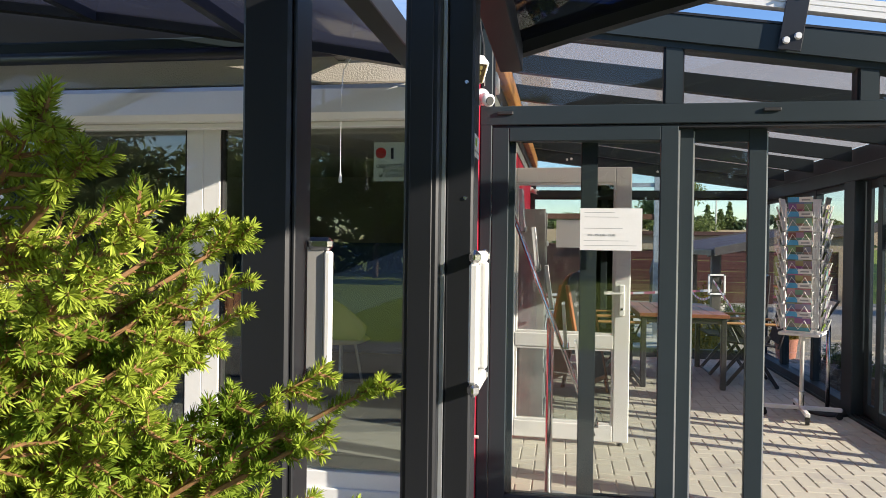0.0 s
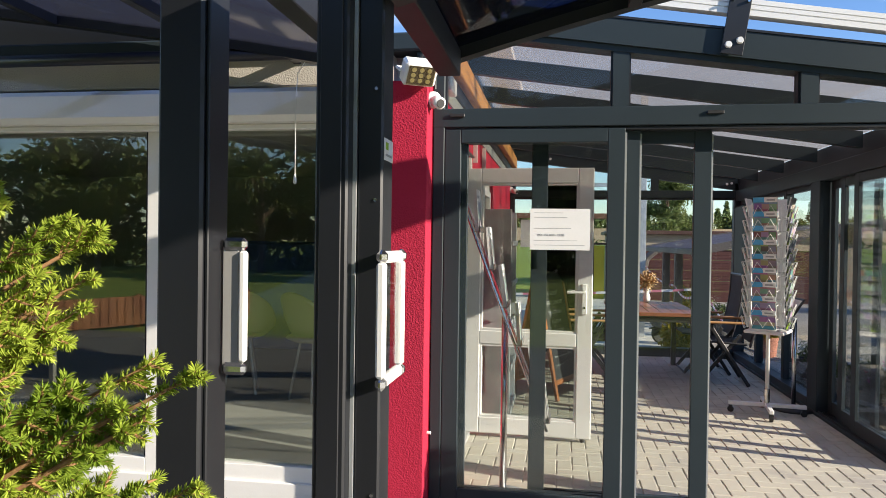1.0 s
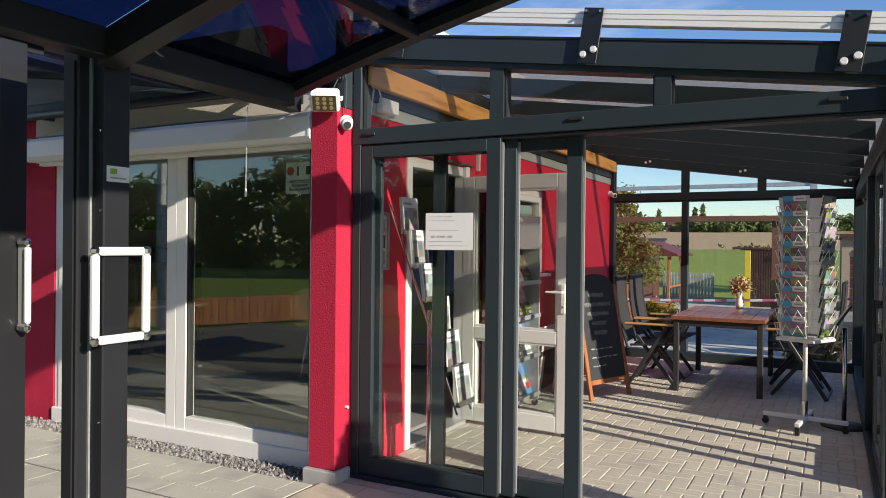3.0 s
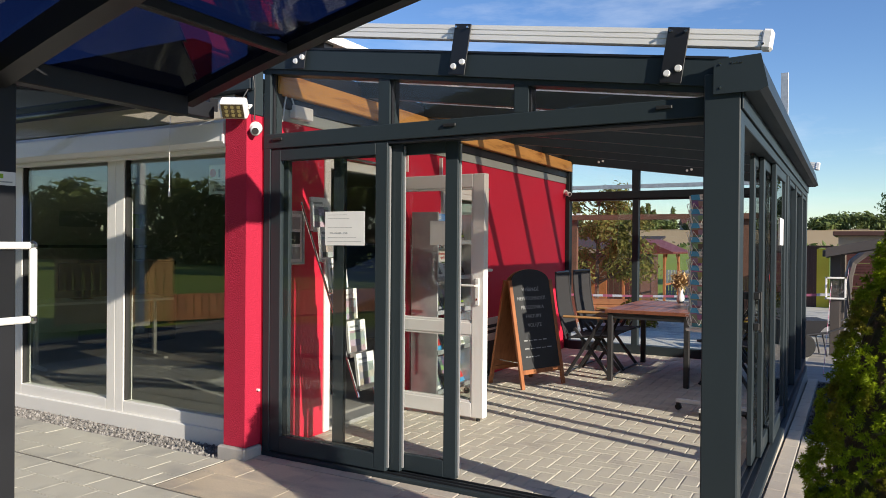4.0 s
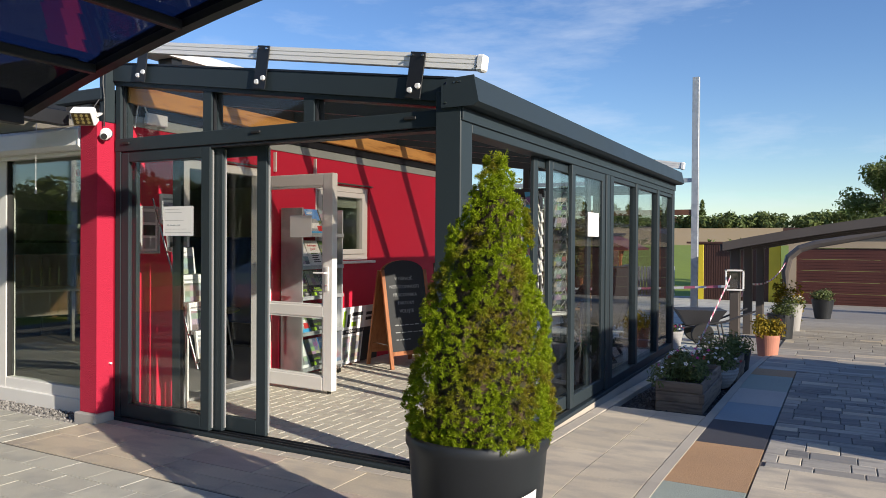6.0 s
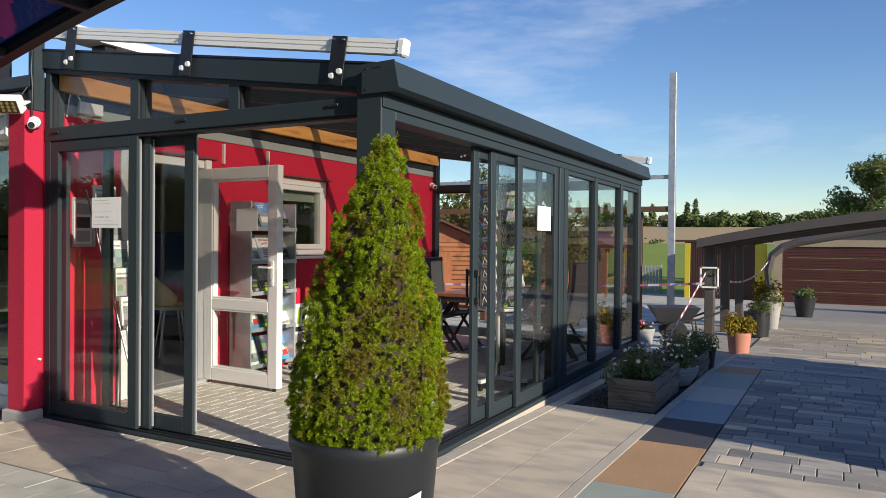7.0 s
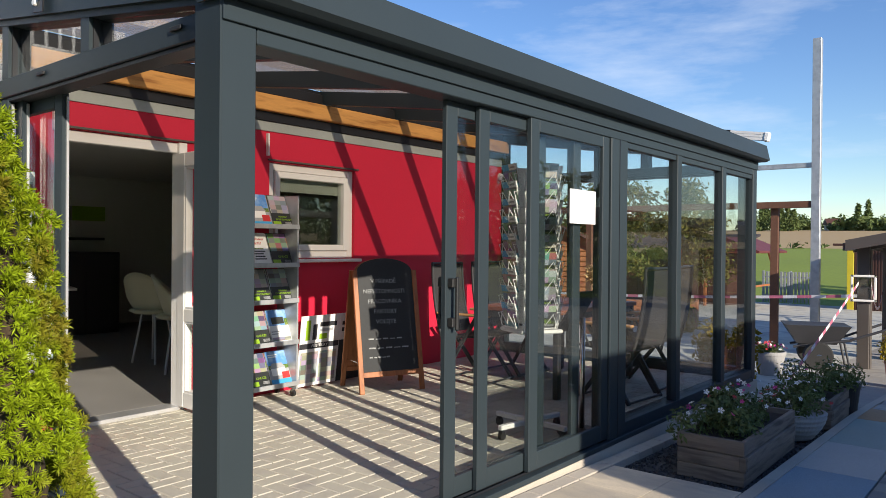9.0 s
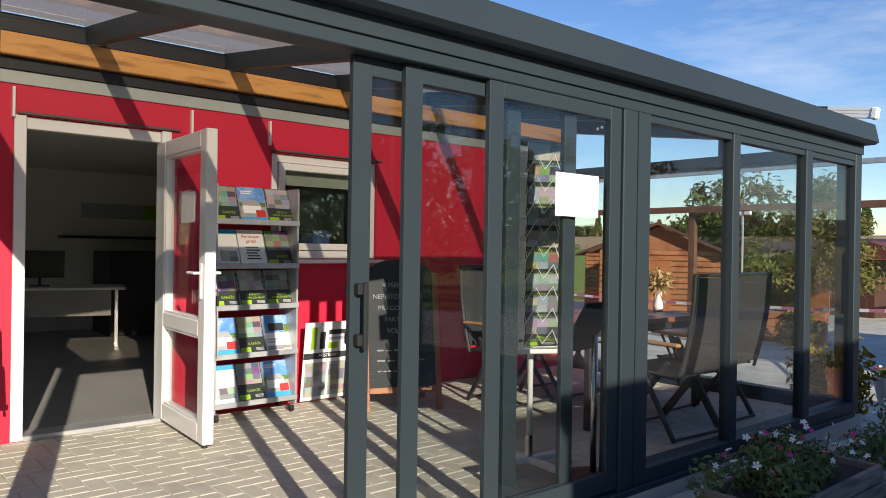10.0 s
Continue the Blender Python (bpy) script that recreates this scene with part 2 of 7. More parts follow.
# dry twig brown, kept dark to include the shade inside the cone spruce
SHADED_TWIG = two_tone(material("shaded_dry_twigs", (0.065, 0.042, 0.022), 0.95, 0.0, 0.4, 90, 12, 0.3, 1.0, 70), (0.035, 0.04, 0.012), 14)
SPRUCE = leaf_material("young_spruce_needles", (0.37, 0.45, 0.06), (0.19, 0.28, 0.03))
LEAF = leaf_material("garden_leaves", (0.12, 0.155, 0.055), (0.17, 0.20, 0.085))
LEAF_YELLOW = leaf_material("yellow_green_leaves", (0.28, 0.20, 0.02), (0.16, 0.15, 0.02))
TREE_LEAF = leaf_material("birch_leaves", (0.15, 0.19, 0.06), (0.21, 0.22, 0.09), through_amount=0.4)
TREE_AUTUMN = leaf_material("turning_willow_leaves", (0.20, 0.18, 0.05), (0.12, 0.15, 0.045), through_amount=0.4)
FAR_GREEN = leaf_material("far_wood_leaves", (0.11, 0.15, 0.05), (0.16, 0.18, 0.06))
PINK = material("magenta_petals", (0.60, 0.04, 0.28), 0.6)
WHITE_PETAL = material("white_petals", (0.78, 0.76, 0.72), 0.6)
RED_PETAL = material("red_petals", (0.50, 0.03, 0.04), 0.6)
TAPE_RED = material("red_tape", (0.55, 0.16, 0.24), 0.5)
TAPE_WHITE = material("white_tape", (0.75, 0.72, 0.74), 0.5)
GRAVEL = material("grey_gravel", (0.24, 0.23, 0.22), 0.9, 0.0, 0.3, 40, 3, 0.1, 0.3, 90, island=0.5)
DARK_GRAVEL = material("dark_gravel", (0.055, 0.055, 0.058), 0.85, 0.0, 0.3, 40, 3, 0.1, 0.3, 90, island=0.5)
FLOOR_BLOCK = two_tone(material("warm_grey_paving_block", (0.50, 0.47, 0.385), 0.85, 0.0, 0.14, 180, 1.4, 0.07, 0.35, 160, island=0.07), (0.38, 0.35, 0.31), 3.0, 0.55, 0.75)
GREY_BLOCK = two_tone(material("grey_paving_block", (0.52, 0.505, 0.43), 0.85, 0.0, 0.18, 160, 1.2, 0.10, 0.4, 150, island=0.10), (0.34, 0.335, 0.31), 2.2, 0.5, 0.7)
SAND_SLAB = two_tone(material("sandstone_look_slab", (0.57, 0.49, 0.37), 0.8, 0.0, 0.16, 90, 1.3, 0.14, 0.25, 120, spread=0.08, island=0.10), (0.37, 0.33, 0.28), 2.6, 0.44, 0.74, (1, 2.2, 1))
PINK_SLAB = two_tone(material("rose_sandstone_slab", (0.52, 0.42, 0.34), 0.8, 0.0, 0.16, 90, 1.3, 0.14, 0.25, 120), (0.40, 0.33, 0.27), 2.6, 0.44, 0.74, (1, 2.2, 1))
MIXED_BLOCK = two_tone(material("shaded_grey_paving", (0.37, 0.34, 0.295), 0.82, 0.0, 0.16, 120, 1.3, 0.10, 0.35, 140, spread=0.22, island=0.22), (0.27, 0.255, 0.235), 3.0, 0.45, 0.66, (1, 5, 1))
DARK_BLOCK = two_tone(material("dark_grey_paving", (0.20, 0.195, 0.19), 0.82, 0.0, 0.18, 120, 1.3, 0.10, 0.35, 140, spread=0.2), (0.27, 0.25, 0.225), 4.0, 0.45, 0.66, (1, 5, 1))
JOINT = material("pale_joint_sand", (0.48, 0.45, 0.38), 0.95, 0.0, 0.25, 150, 2.5, 0.2, 0.5, 150)
DARK_JOINT = material("dark_joint_sand", (0.17, 0.16, 0.14), 0.95, 0.0, 0.3, 150, 2.5, 0.2, 0.5, 150)
KERB = material("concrete_kerb", (0.46, 0.41, 0.34), 0.88, 0.0, 0.15, 120, 2.0, 0.1, 0.4, 140, island=0.08)
RESIN = {
    "tan": material("tan_stone_carpet", (0.46, 0.28, 0.15), 0.8, 0.0, 0.45, 130, 2, 0.08, 0.9, 130),
    "black": material("black_stone_carpet", (0.06, 0.058, 0.068), 0.7, 0.0, 0.7, 130, 2, 0.08, 0.9, 130),
    "blue": material("blue_grey_stone_carpet", (0.26, 0.33, 0.38), 0.75, 0.0, 0.4, 130, 2, 0.08, 0.9, 130),
    "green": material("grey_green_stone_carpet", (0.34, 0.38, 0.33), 0.75, 0.0, 0.4, 130, 2, 0.08, 0.9, 130),
    "pale": material("pale_stone_carpet", (0.48, 0.46, 0.42), 0.75, 0.0, 0.4, 130, 2, 0.08, 0.9, 130),
}
CLEAR = glass("clear_glass", (0.968, 0.978, 0.974), 0.0, 1.42)
SIDE_GLASS = glass("side_door_glass", (0.92, 0.935, 0.93), 0.0, 1.47)
WINDOW_GLASS = glass("window_glass", (0.88, 0.92, 0.88), 0.0, 1.95, bump=0.02)
ROOF_GLASS = glass("bronze_roof_glass", (0.94, 0.90, 0.85), 0.05, 1.5, haze=0.38, haze_tint=(0.42, 0.38, 0.36))
GREY_SHEET = glass("grey_polycarbonate", (0.22, 0.29, 0.46), 0.08, 1.5, haze=0.10)
SMOKE = glass("smoked_polycarbonate", (0.12, 0.14, 0.22), 0.03, 1.5, bump=0.05)
ACRYLIC = glass("clear_acrylic", (0.92, 0.93, 0.93), 0.02, 1.45)
LENS = glass("lamp_glass", (0.7, 0.65, 0.5), 0.05, 1.5)


def photo_print(name, tint, saturation, value, cell=22.0):
    """A sheet of small printed photographs: a grid of pictures, each broken up into light and dark."""
    m = material(name, tint, 0.35, grain=0.7, scale=95, big=45, big_amount=0.35, bump=0.0)
    n, l = m.node_tree.nodes, m.node_tree.links
    b = n["Principled BSDF"]
    old = b.inputs["Base Color"].links[0].from_socket
    tc = n.new("ShaderNodeTexCoord")
    info = n.new("ShaderNodeObjectInfo")
    mp = n.new("ShaderNodeMapping")
    mp.inputs["Scale"].default_value = (1.0, 1.0, 1.35)
    jump = n.new("ShaderNodeMath")
    jump.operation = 'MULTIPLY'
    jump.inputs[1].default_value = 37.0
    row = n.new("ShaderNodeCombineXYZ")
    l.new(info.outputs["Random"], jump.inputs[0])
    l.new(jump.outputs[0], row.inputs["Y"])
    l.new(tc.outputs["Object"], mp.inputs["Vector"])
    l.new(row.outputs["Vector"], mp.inputs["Location"])
    v = n.new("ShaderNodeTexVoronoi")
    v.distance = 'CHEBYCHEV'
    v.inputs["Scale"].default_value = cell
    v.inputs["Randomness"].default_value = 0.0
    l.new(mp.outputs["Vector"], v.inputs["Vector"])
    hsv = n.new("ShaderNodeHueSaturation")
    hsv.inputs["Saturation"].default_value = saturation
    hsv.inputs["Value"].default_value = value
    l.new(v.outputs["Color"], hsv.inputs["Color"])
    mx = n.new("ShaderNodeMix")
    mx.data_type = 'RGBA'
    mx.inputs["Factor"].default_value = 0.5
    l.new(old, mx.inputs["A"])
    l.new(hsv.outputs["Color"], mx.inputs["B"])
    l.new(mx.outputs["Result"], b.inputs["Base Color"])
    return m


PHOTO_MUTED = photo_print("muted_photo_print", (0.05, 0.055, 0.045), 0.35, 0.85, 17.0)
PHOTO_BRIGHT = photo_print("colour_photo_print", (0.06, 0.05, 0.05), 0.75, 0.75, 17.0)
COVER_DARK = material("dark_grey_print", (0.030, 0.033, 0.030), 0.35, bump=0.0)
COVER_SKY = two_tone(material("sky_blue_print", (0.10, 0.27, 0.62), 0.35, bump=0.0, big=8, big_amount=0.12), (0.30, 0.46, 0.70), 12)
COVER_BLUE = material("bright_blue_print", (0.06, 0.36, 0.66), 0.35, bump=0.0)
COVER_TEAL = material("teal_print", (0.06, 0.26, 0.34), 0.35, bump=0.0)
LEAF_PRINT = two_tone(material("green_photo_print", (0.08, 0.16, 0.03), 0.35, grain=0.4, scale=90, bump=0.0), (0.22, 0.26, 0.05), 60)


# ---- mesh helpers ----
class Shape:
    """Collects vertices and faces of one mesh."""

    def __init__(self):
        self.v, self.f = [], []

    def add(self, verts, faces):
        k = len(self.v)
        self.v += [tuple(p) for p in verts]
        self.f += [tuple(i + k for i in f) for f in faces]
        return self

    def box(self, x0, x1, y0, y1, z0, z1, c=0.0, m=None):
        """A box with chamfered edges, c the chamfer."""
        lo, hi = Vector((x0, y0, z0)), Vector((x1, y1, z1))
        c = min(c, 0.45 * min(hi - lo))
        pts, faces = [], []
        if c <= 0:
            pts = [Vector((x, y, z)) for z in (z0, z1) for y in (y0, y1) for x in (x0, x1)]
            faces = [(0, 2, 3, 1), (4, 5, 7, 6), (0, 1, 5, 4), (2, 6, 7, 3), (0, 4, 6, 2), (1, 3, 7, 5)]
        else:
            index = {}
            for sx in (0, 1):
                for sy in (0, 1):
                    for sz in (0, 1):
                        s = (sx, sy, sz)
                        corner = Vector([hi[i] if s[i] else lo[i] for i in range(3)])
                        for a in range(3):
                            p = corner.copy()
                            for i in range(3):
                                if i != a:
                                    p[i] += -c if s[i] else c
                            index[s, a] = len(pts)
                            pts.append(p)
            mid = (lo + hi) / 2

            def put(ids):
                q = [pts[i] for i in ids]
                nrm = (q[1] - q[0]).cross(q[2] - q[0])
                if nrm.dot(sum(q, Vector()) / len(q) - mid) < 0:
                    ids = ids[::-1]
                faces.append(tuple(ids))

            for a in range(3):
                o, w = [i for i in range(3) if i != a]
                for s in (0, 1):
                    def key(p, q):
                        k = [0, 0, 0]
                        k[a], k[o], k[w] = s, p, q
                        return index[tuple(k), a]
                    put([key(0, 0), key(1, 0), key(1, 1), key(0, 1)])
                for p in (0, 1):
                    for q in (0, 1):
                        def key2(e, face):
                            k = [0, 0, 0]
                            k[a], k[o], k[w] = e, p, q
                            return index[tuple(k), face]
                        put([key2(0, o), key2(1, o), key2(1, w), key2(0, w)])
            for sx in (0, 1):
                for sy in (0, 1):
                    for sz in (0, 1):
                        put([index[(sx, sy, sz), a] for a in range(3)])
        if m is not None:
            pts = [m @ p for p in pts]
        return self.add(pts, faces)

    def rod(self, a, b, r, r2=None, n=10, caps=True):
        a, b = Vector(a), Vector(b)
        r2 = r if r2 is None else r2
        q = (b - a).to_track_quat("Z", "Y")
        ring = [Vector((math.cos(2 * math.pi * i / n), math.sin(2 * math.pi * i / n), 0)) for i in range(n)]
        pts = [a + q @ (p * r) for p in ring] + [b + q @ (p * r2) for p in ring]
        faces = [(i, (i + 1) % n, n + (i + 1) % n, n + i) for i in range(n)]
        if caps:
            faces += [tuple(range(n - 1, -1, -1)), tuple(range(n, 2 * n))]
        return self.add(pts, faces)

    def tube(self, path, r, n=6, taper=1.0):
        path = [Vector(p) for p in path]
        k = len(path)
        pts, faces = [], []
        for j, p in enumerate(path):
            d = path[min(j + 1, k - 1)] - path[max(j - 1, 0)]
            q = d.to_track_quat("Z", "Y")
            rr = r * (1 + (taper - 1) * j / max(1, k - 1))
            pts += [p + q @ Vector((rr * math.cos(2 * math.pi * i / n), rr * math.sin(2 * math.pi * i / n), 0)) for i in range(n)]
        for j in range(k - 1):
            faces += [(j * n + i, j * n + (i + 1) % n, (j + 1) * n + (i + 1) % n, (j + 1) * n + i) for i in range(n)]
        faces += [tuple(range(n - 1, -1, -1)), tuple(range((k - 1) * n, k * n))]
        return self.add(pts, faces)

    def lathe(self, profile, n=24, at=(0, 0, 0)):
        """Turns (radius, height) pairs round the z axis."""
        pts, faces = [], []
        for r, z in profile:
            pts += [(at[0] + r * math.cos(2 * math.pi * i / n), at[1] + r * math.sin(2 * math.pi * i / n), at[2] + z) for i in range(n)]
        k = len(profile)
        for j in range(k - 1):
            faces += [(j * n + i, j * n + (i + 1) % n, (j + 1) * n + (i + 1) % n, (j + 1) * n + i) for i in range(n)]
        faces += [tuple(range(n - 1, -1, -1)), tuple(range((k - 1) * n, k * n))]
        return self.add(pts, faces)

    def prism(self, outline, d0, d1, axis="y"):
        """Extrudes a closed outline of 2D points along an axis."""
        def at(p, d):
            return {"y": (p[0], d, p[1]), "x": (d, p[0], p[1]), "z": (p[0], p[1], d)}[axis]
        k = len(outline)
        pts = [at(p, d0) for p in outline] + [at(p, d1) for p in outline]
        faces = [(i, (i + 1) % k, k + (i + 1) % k, k + i) for i in range(k)] + [tuple(range(k - 1, -1, -1)), tuple(range(k, 2 * k))]
        return self.add(pts, faces)

    def mesh(self, name, mat, smooth=False):
        me = bpy.data.meshes.new(name)
        me.from_pydata(self.v, [], self.f)
        me.materials.append(mat)
        if smooth:
            me.polygons.foreach_set("use_smooth", [True] * len(me.polygons))
        me.validate()
        bm = bmesh.new()
        bm.from_mesh(me)
        if len(bm.faces) < 20000:
            bmesh.ops.recalc_face_normals(bm, faces=bm.faces)
            bm.to_mesh(me)
        bm.free()
        return me


def part(name, shape, mat, parent=None, label="", smooth=False, shadow=True):
    """Links a shape as one mesh object under its thing."""
    ob = new(name, shape.mesh(name, mat, smooth))
    if parent is not None:
        ob.parent = parent
    if label:
        tagged(ob, label)
    if not shadow:
        ob.visible_shadow = False
    return ob


def thing(name, label, category, at=(0, 0, 0), turn=0.0, group="", kind=""):
    ob = new(name)
    ob.empty_display_size = 0.1
    ob.matrix_basis = pose(*at, 0, 0, turn)
    return tagged(ob, label, category, group, kind)


def structure(name, shape, mat, label, category, smooth=False):
    return tagged(new(name, shape.mesh(name, mat, smooth)), label, category, kind="structure")


def B(*a, **k):
    return Shape().box(*a, **k)


WORDS = {}


def lettering(name, text, size, m, mat, parent, depth=0.0008):
    """Words in the built-in font as a mesh, lying in the plane of m."""
    key = (text, round(size, 5), depth, mat.name)
    if key not in WORDS:
        cu = bpy.data.curves.new(name, 'FONT')
        cu.body, cu.size, cu.extrude = text, size, depth
        cu.align_x, cu.align_y = 'CENTER', 'CENTER'
        tmp = new(name + "_outline", cu)
        bpy.context.view_layer.update()
        me = bpy.data.meshes.new_from_object(tmp.evaluated_get(bpy.context.evaluated_depsgraph_get()))
        bpy.data.objects.remove(tmp)
        me.materials.clear()
        me.materials.append(mat)
        WORDS[key] = me
    me = WORDS[key]
    ob = new(name, me)
    ob.parent = parent
    ob.matrix_basis = m
    return ob


def ground_z(y):
    """The yard falls away gently towards the north, then the fields rise."""
    if y < 3.5:
        return 0.0
    if y < 9.0:
        return -0.028 * (y - 3.5)
    if y < 12:
        return -0.154 - 0.066 * (y - 9.0)
    if y < 40:
        return -0.352 - 0.034 * (y - 12)
    return -1.304 + 0.040 * (y - 40)


# ---- ground ----
def field_material():
    m = material("meadow_and_stubble_field", (0.19, 0.25, 0.020), 0.9, 0.0, 0.25, 3.0, 0.03, 0.10, 0.3, 8)
    n, l = m.node_tree.nodes, m.node_tree.links
    b = n["Principled BSDF"]
    old = b.inputs["Base Color"].links[0].from_socket
    geo = n.new("ShaderNodeNewGeometry")
    sep = n.new("ShaderNodeSeparateXYZ")
    l.new(geo.outputs["Position"], sep.inputs[0])
    noi = n.new("ShaderNodeTexNoise")
    noi.inputs["Scale"].default_value = 0.05
    l.new(geo.outputs["Position"], noi.inputs["Vector"])
    ad = n.new("ShaderNodeMath")
    ad.operation = 'MULTIPLY_ADD'
    ad.inputs[1].default_value = 14.0
    l.new(noi.outputs["Fac"], ad.inputs[0])
    l.new(sep.outputs["Y"], ad.inputs[2])
    mr = n.new("ShaderNodeMapRange")
    mr.inputs["From Min"].default_value, mr.inputs["From Max"].default_value = 112.0, 114.0
    l.new(ad.outputs[0], mr.inputs["Value"])
    mx = n.new("ShaderNodeMix")
    mx.data_type = 'RGBA'
    mx.inputs["B"].default_value = (0.40, 0.28, 0.13, 1)
    l.new(mr.outputs["Result"], mx.inputs["Factor"])
    l.new(old, mx.inputs["A"])
    l.new(mx.outputs["Result"], b.inputs["Base Color"])
    return m


def build_ground():
    xs = sorted({-900, -600, -400, -250, 250, 400, 600, 900, *range(-200, 201, 20)})
    ys = [-900, -400, -150, -60, -20, -5, 3.5, 9, 12, 20, 25, 32, 40, *range(60, 261, 20), 300, 400, 600, 900]
    sh = Shape()
    pts = [(x, y, ground_z(min(y, 255)) - 0.06) for y in ys for x in xs]
    w = len(xs)
    sh.add(pts, [(j * w + i, j * w + i + 1, (j + 1) * w + i + 1, (j + 1) * w + i) for j in range(len(ys) - 1) for i in range(w - 1)])
    structure("ground", sh, field_material(), "green meadow and dry stubble field rising to the horizon", "ground")


build_ground()


def bed(name, x0, x1, y0, y1, z, mat, label, category="pavement", steps=1):
    """A slab that follows the fall of the yard, z above it."""
    sh = Shape()
    for k in range(steps):
        a, b = y0 + (y1 - y0) * k / steps, y0 + (y1 - y0) * (k + 1) / steps
        pts = [(x, y, ground_z(y) + z - d) for d in (0, 0.05) for y in (a, b) for x in (x0, x1)]
        sh.add(pts, [(0, 1, 3, 2), (4, 6, 7, 5), (0, 4, 5, 1), (2, 3, 7, 6), (0, 2, 6, 4), (1, 5, 7, 3)])
    return structure(name, sh, mat, label, category)


# ---- building ----
WX, YG, XS, YB = -0.37, 3.10, 2.62, 9.15


def wall_with_openings(name, axis, at0, at1, s0, s1, z0, z1, openings, mat, label):
    """A wall slab between at0 and at1 across, from s0 to s1 along, with rectangular holes (a, b, low, high)."""
    sh = Shape()

    def blk(a, b, lo, hi):
        if b - a > 1e-4 and hi - lo > 1e-4:
            if axis == "x":
                sh.box(at0, at1, a, b, lo, hi)
            else:
                sh.box(a, b, at0, at1, lo, hi)
    cur = s0
    for a, b, lo, hi in sorted(openings):
        blk(cur, a, z0, z1)
        blk(a, b, z0, lo)
        blk(a, b, hi, z1)
        cur = b
    blk(cur, s1, z0, z1)
    return structure(name, sh, mat, label, "wall")


wall_east = wall_with_openings("wall_east", "x", WX - 0.10, WX, 3.105, 9.12, -0.02, 2.262,
                               [(3.75, 4.742, 0.0, 2.07), (5.53, 6.545, 1.16, 2.00)], RED_SMOOTH, "crimson painted wall with an open doorway and a window")
wall_with_openings("wall_inner", "x", WX - 0.27, WX - 0.102, 3.265, 8.895, -0.004, 2.262,
                   [(3.70, 5.02, 0.0, 2.10), (5.51, 6.565, 1.14, 2.02)], INTERIOR, "plain grey inner side of the wall with the doorway")
wall_south = wall_with_openings("wall_south", "y", 3.13, 3.258, -6.6, -0.474, -0.1, 2.42,
                                [(-3.31, -0.555, 0.03, 2.21), (-5.9, -3.76, 0.03, 2.21)], RED_PLASTER, "crimson rendered wall with wide windows")
structure("wall_north", B(-6.6, -0.64, 8.9, 9.12, -0.1, 2.42), INTERIOR, "plain grey inner wall", "wall")
structure("wall_west", B(-6.85, -6.6, 3.02, 9.12, -0.1, 2.42), INTERIOR, "plain grey inner wall at the back of the office", "wall")
structure("floor", B(-6.6, -0.645, 3.26, 8.9, -0.06, -0.004), DARK_FLOOR, "smooth grey office floor", "floor")
structure("ceiling", B(-6.6, -0.642, 3.26, 8.9, 2.30, 2.40), INTERIOR, "plain pale office ceiling", "ceiling")
structure("roof", B(-6.9, -0.38, 2.99, 9.14, 2.424, 2.52, 0.01), ANTHRACITE, "flat dark office roof edge", "roof")
structure("parapet", B(-6.9, -1.0, 3.06, 3.24, 2.522, 2.86, 0.005), BLACK_ALU, "dark parapet along the office roof edge", "parapet")
structure("wall_upper", B(-0.63, WX - 0.006, 3.12, 9.12, 2.264, 2.42), GREY_BASE, "grey rendered band above the crimson wall", "wall")

column = thing("wall_column", "crimson rough rendered corner column on a grey foot", "column", kind="structure")
part("shaft", B(-0.567, -0.372, 2.95, 3.095, 0.07, 2.26, 0.004), RED_PLASTER, column)
part("foot", B(-0.592, -0.347, 2.918, 3.085, -0.05, 0.07, 0.008), GREY_BASE, column, "grey rendered foot")

# flashing and ledger along the east wall
structure("trim", B(WX, WX + 0.012, 3.16, 9.10, 2.262, 2.345, 0.002), GREEN_STRIP, "pale green metal flashing strip along the crimson wall", "trim")
structure("trim", B(WX, WX + 0.03, 3.16, 9.10, 2.347, 2.424, 0.002), BLACK_ALU, "dark profile above the flashing", "trim")
ledger = thing("timber_ledger", "orange oiled timber beam along the top of the crimson wall", "beam", kind="structure")
part("beam", B(WX, -0.285, 3.17, 9.08, 2.426, 2.565, 0.006), TIMBER, ledger)
for y in (3.6, 5.0, 6.4, 7.8):
    part("screw", Shape().rod((-0.285, y, 2.30), (-0.279, y, 2.30), 0.006, n=8), STEEL, ledger).location.x = WX + 0.297 - 0.01
for sx in (4.88, 3.745, 5.50):
    structure("trim", B(WX, WX + 0.035, sx - 0.008, sx + 0.008, 2.05, 2.24, 0.002), WHITE_METAL, "thin pale metal end strip above an opening", "trim")
structure("trim", B(WX, WX + 0.022, 3.77, 4.80, 2.075, 2.09, 0.002), BROWN_ALU, "drip strip over the doorway", "trim")
structure("trim", B(WX, WX + 0.022, 5.51, 6.585, 2.01, 2.025, 0.002), BROWN_ALU, "drip strip over the window", "trim")


def frame_bars(parent, x0, x1, z0, z1, w, d0, d1, mat, axis="y", name="frame_bar", c=0.004, bottom=None):
    """Four bars of a frame; axis is the direction of its depth."""
    bot = w if bottom is None else bottom
    for a, b, lo, hi in ((x0, x0 + w, z0, z1), (x1 - w, x1, z0, z1), (x0 + w, x1 - w, z1 - w, z1), (x0 + w, x1 - w, z0, z0 + bot)):
        if axis == "y":
            part(name, B(a, b, d0, d1, lo, hi, c), mat, parent)
        else:
            part(name, B(d0, d1, a, b, lo, hi, c), mat, parent)


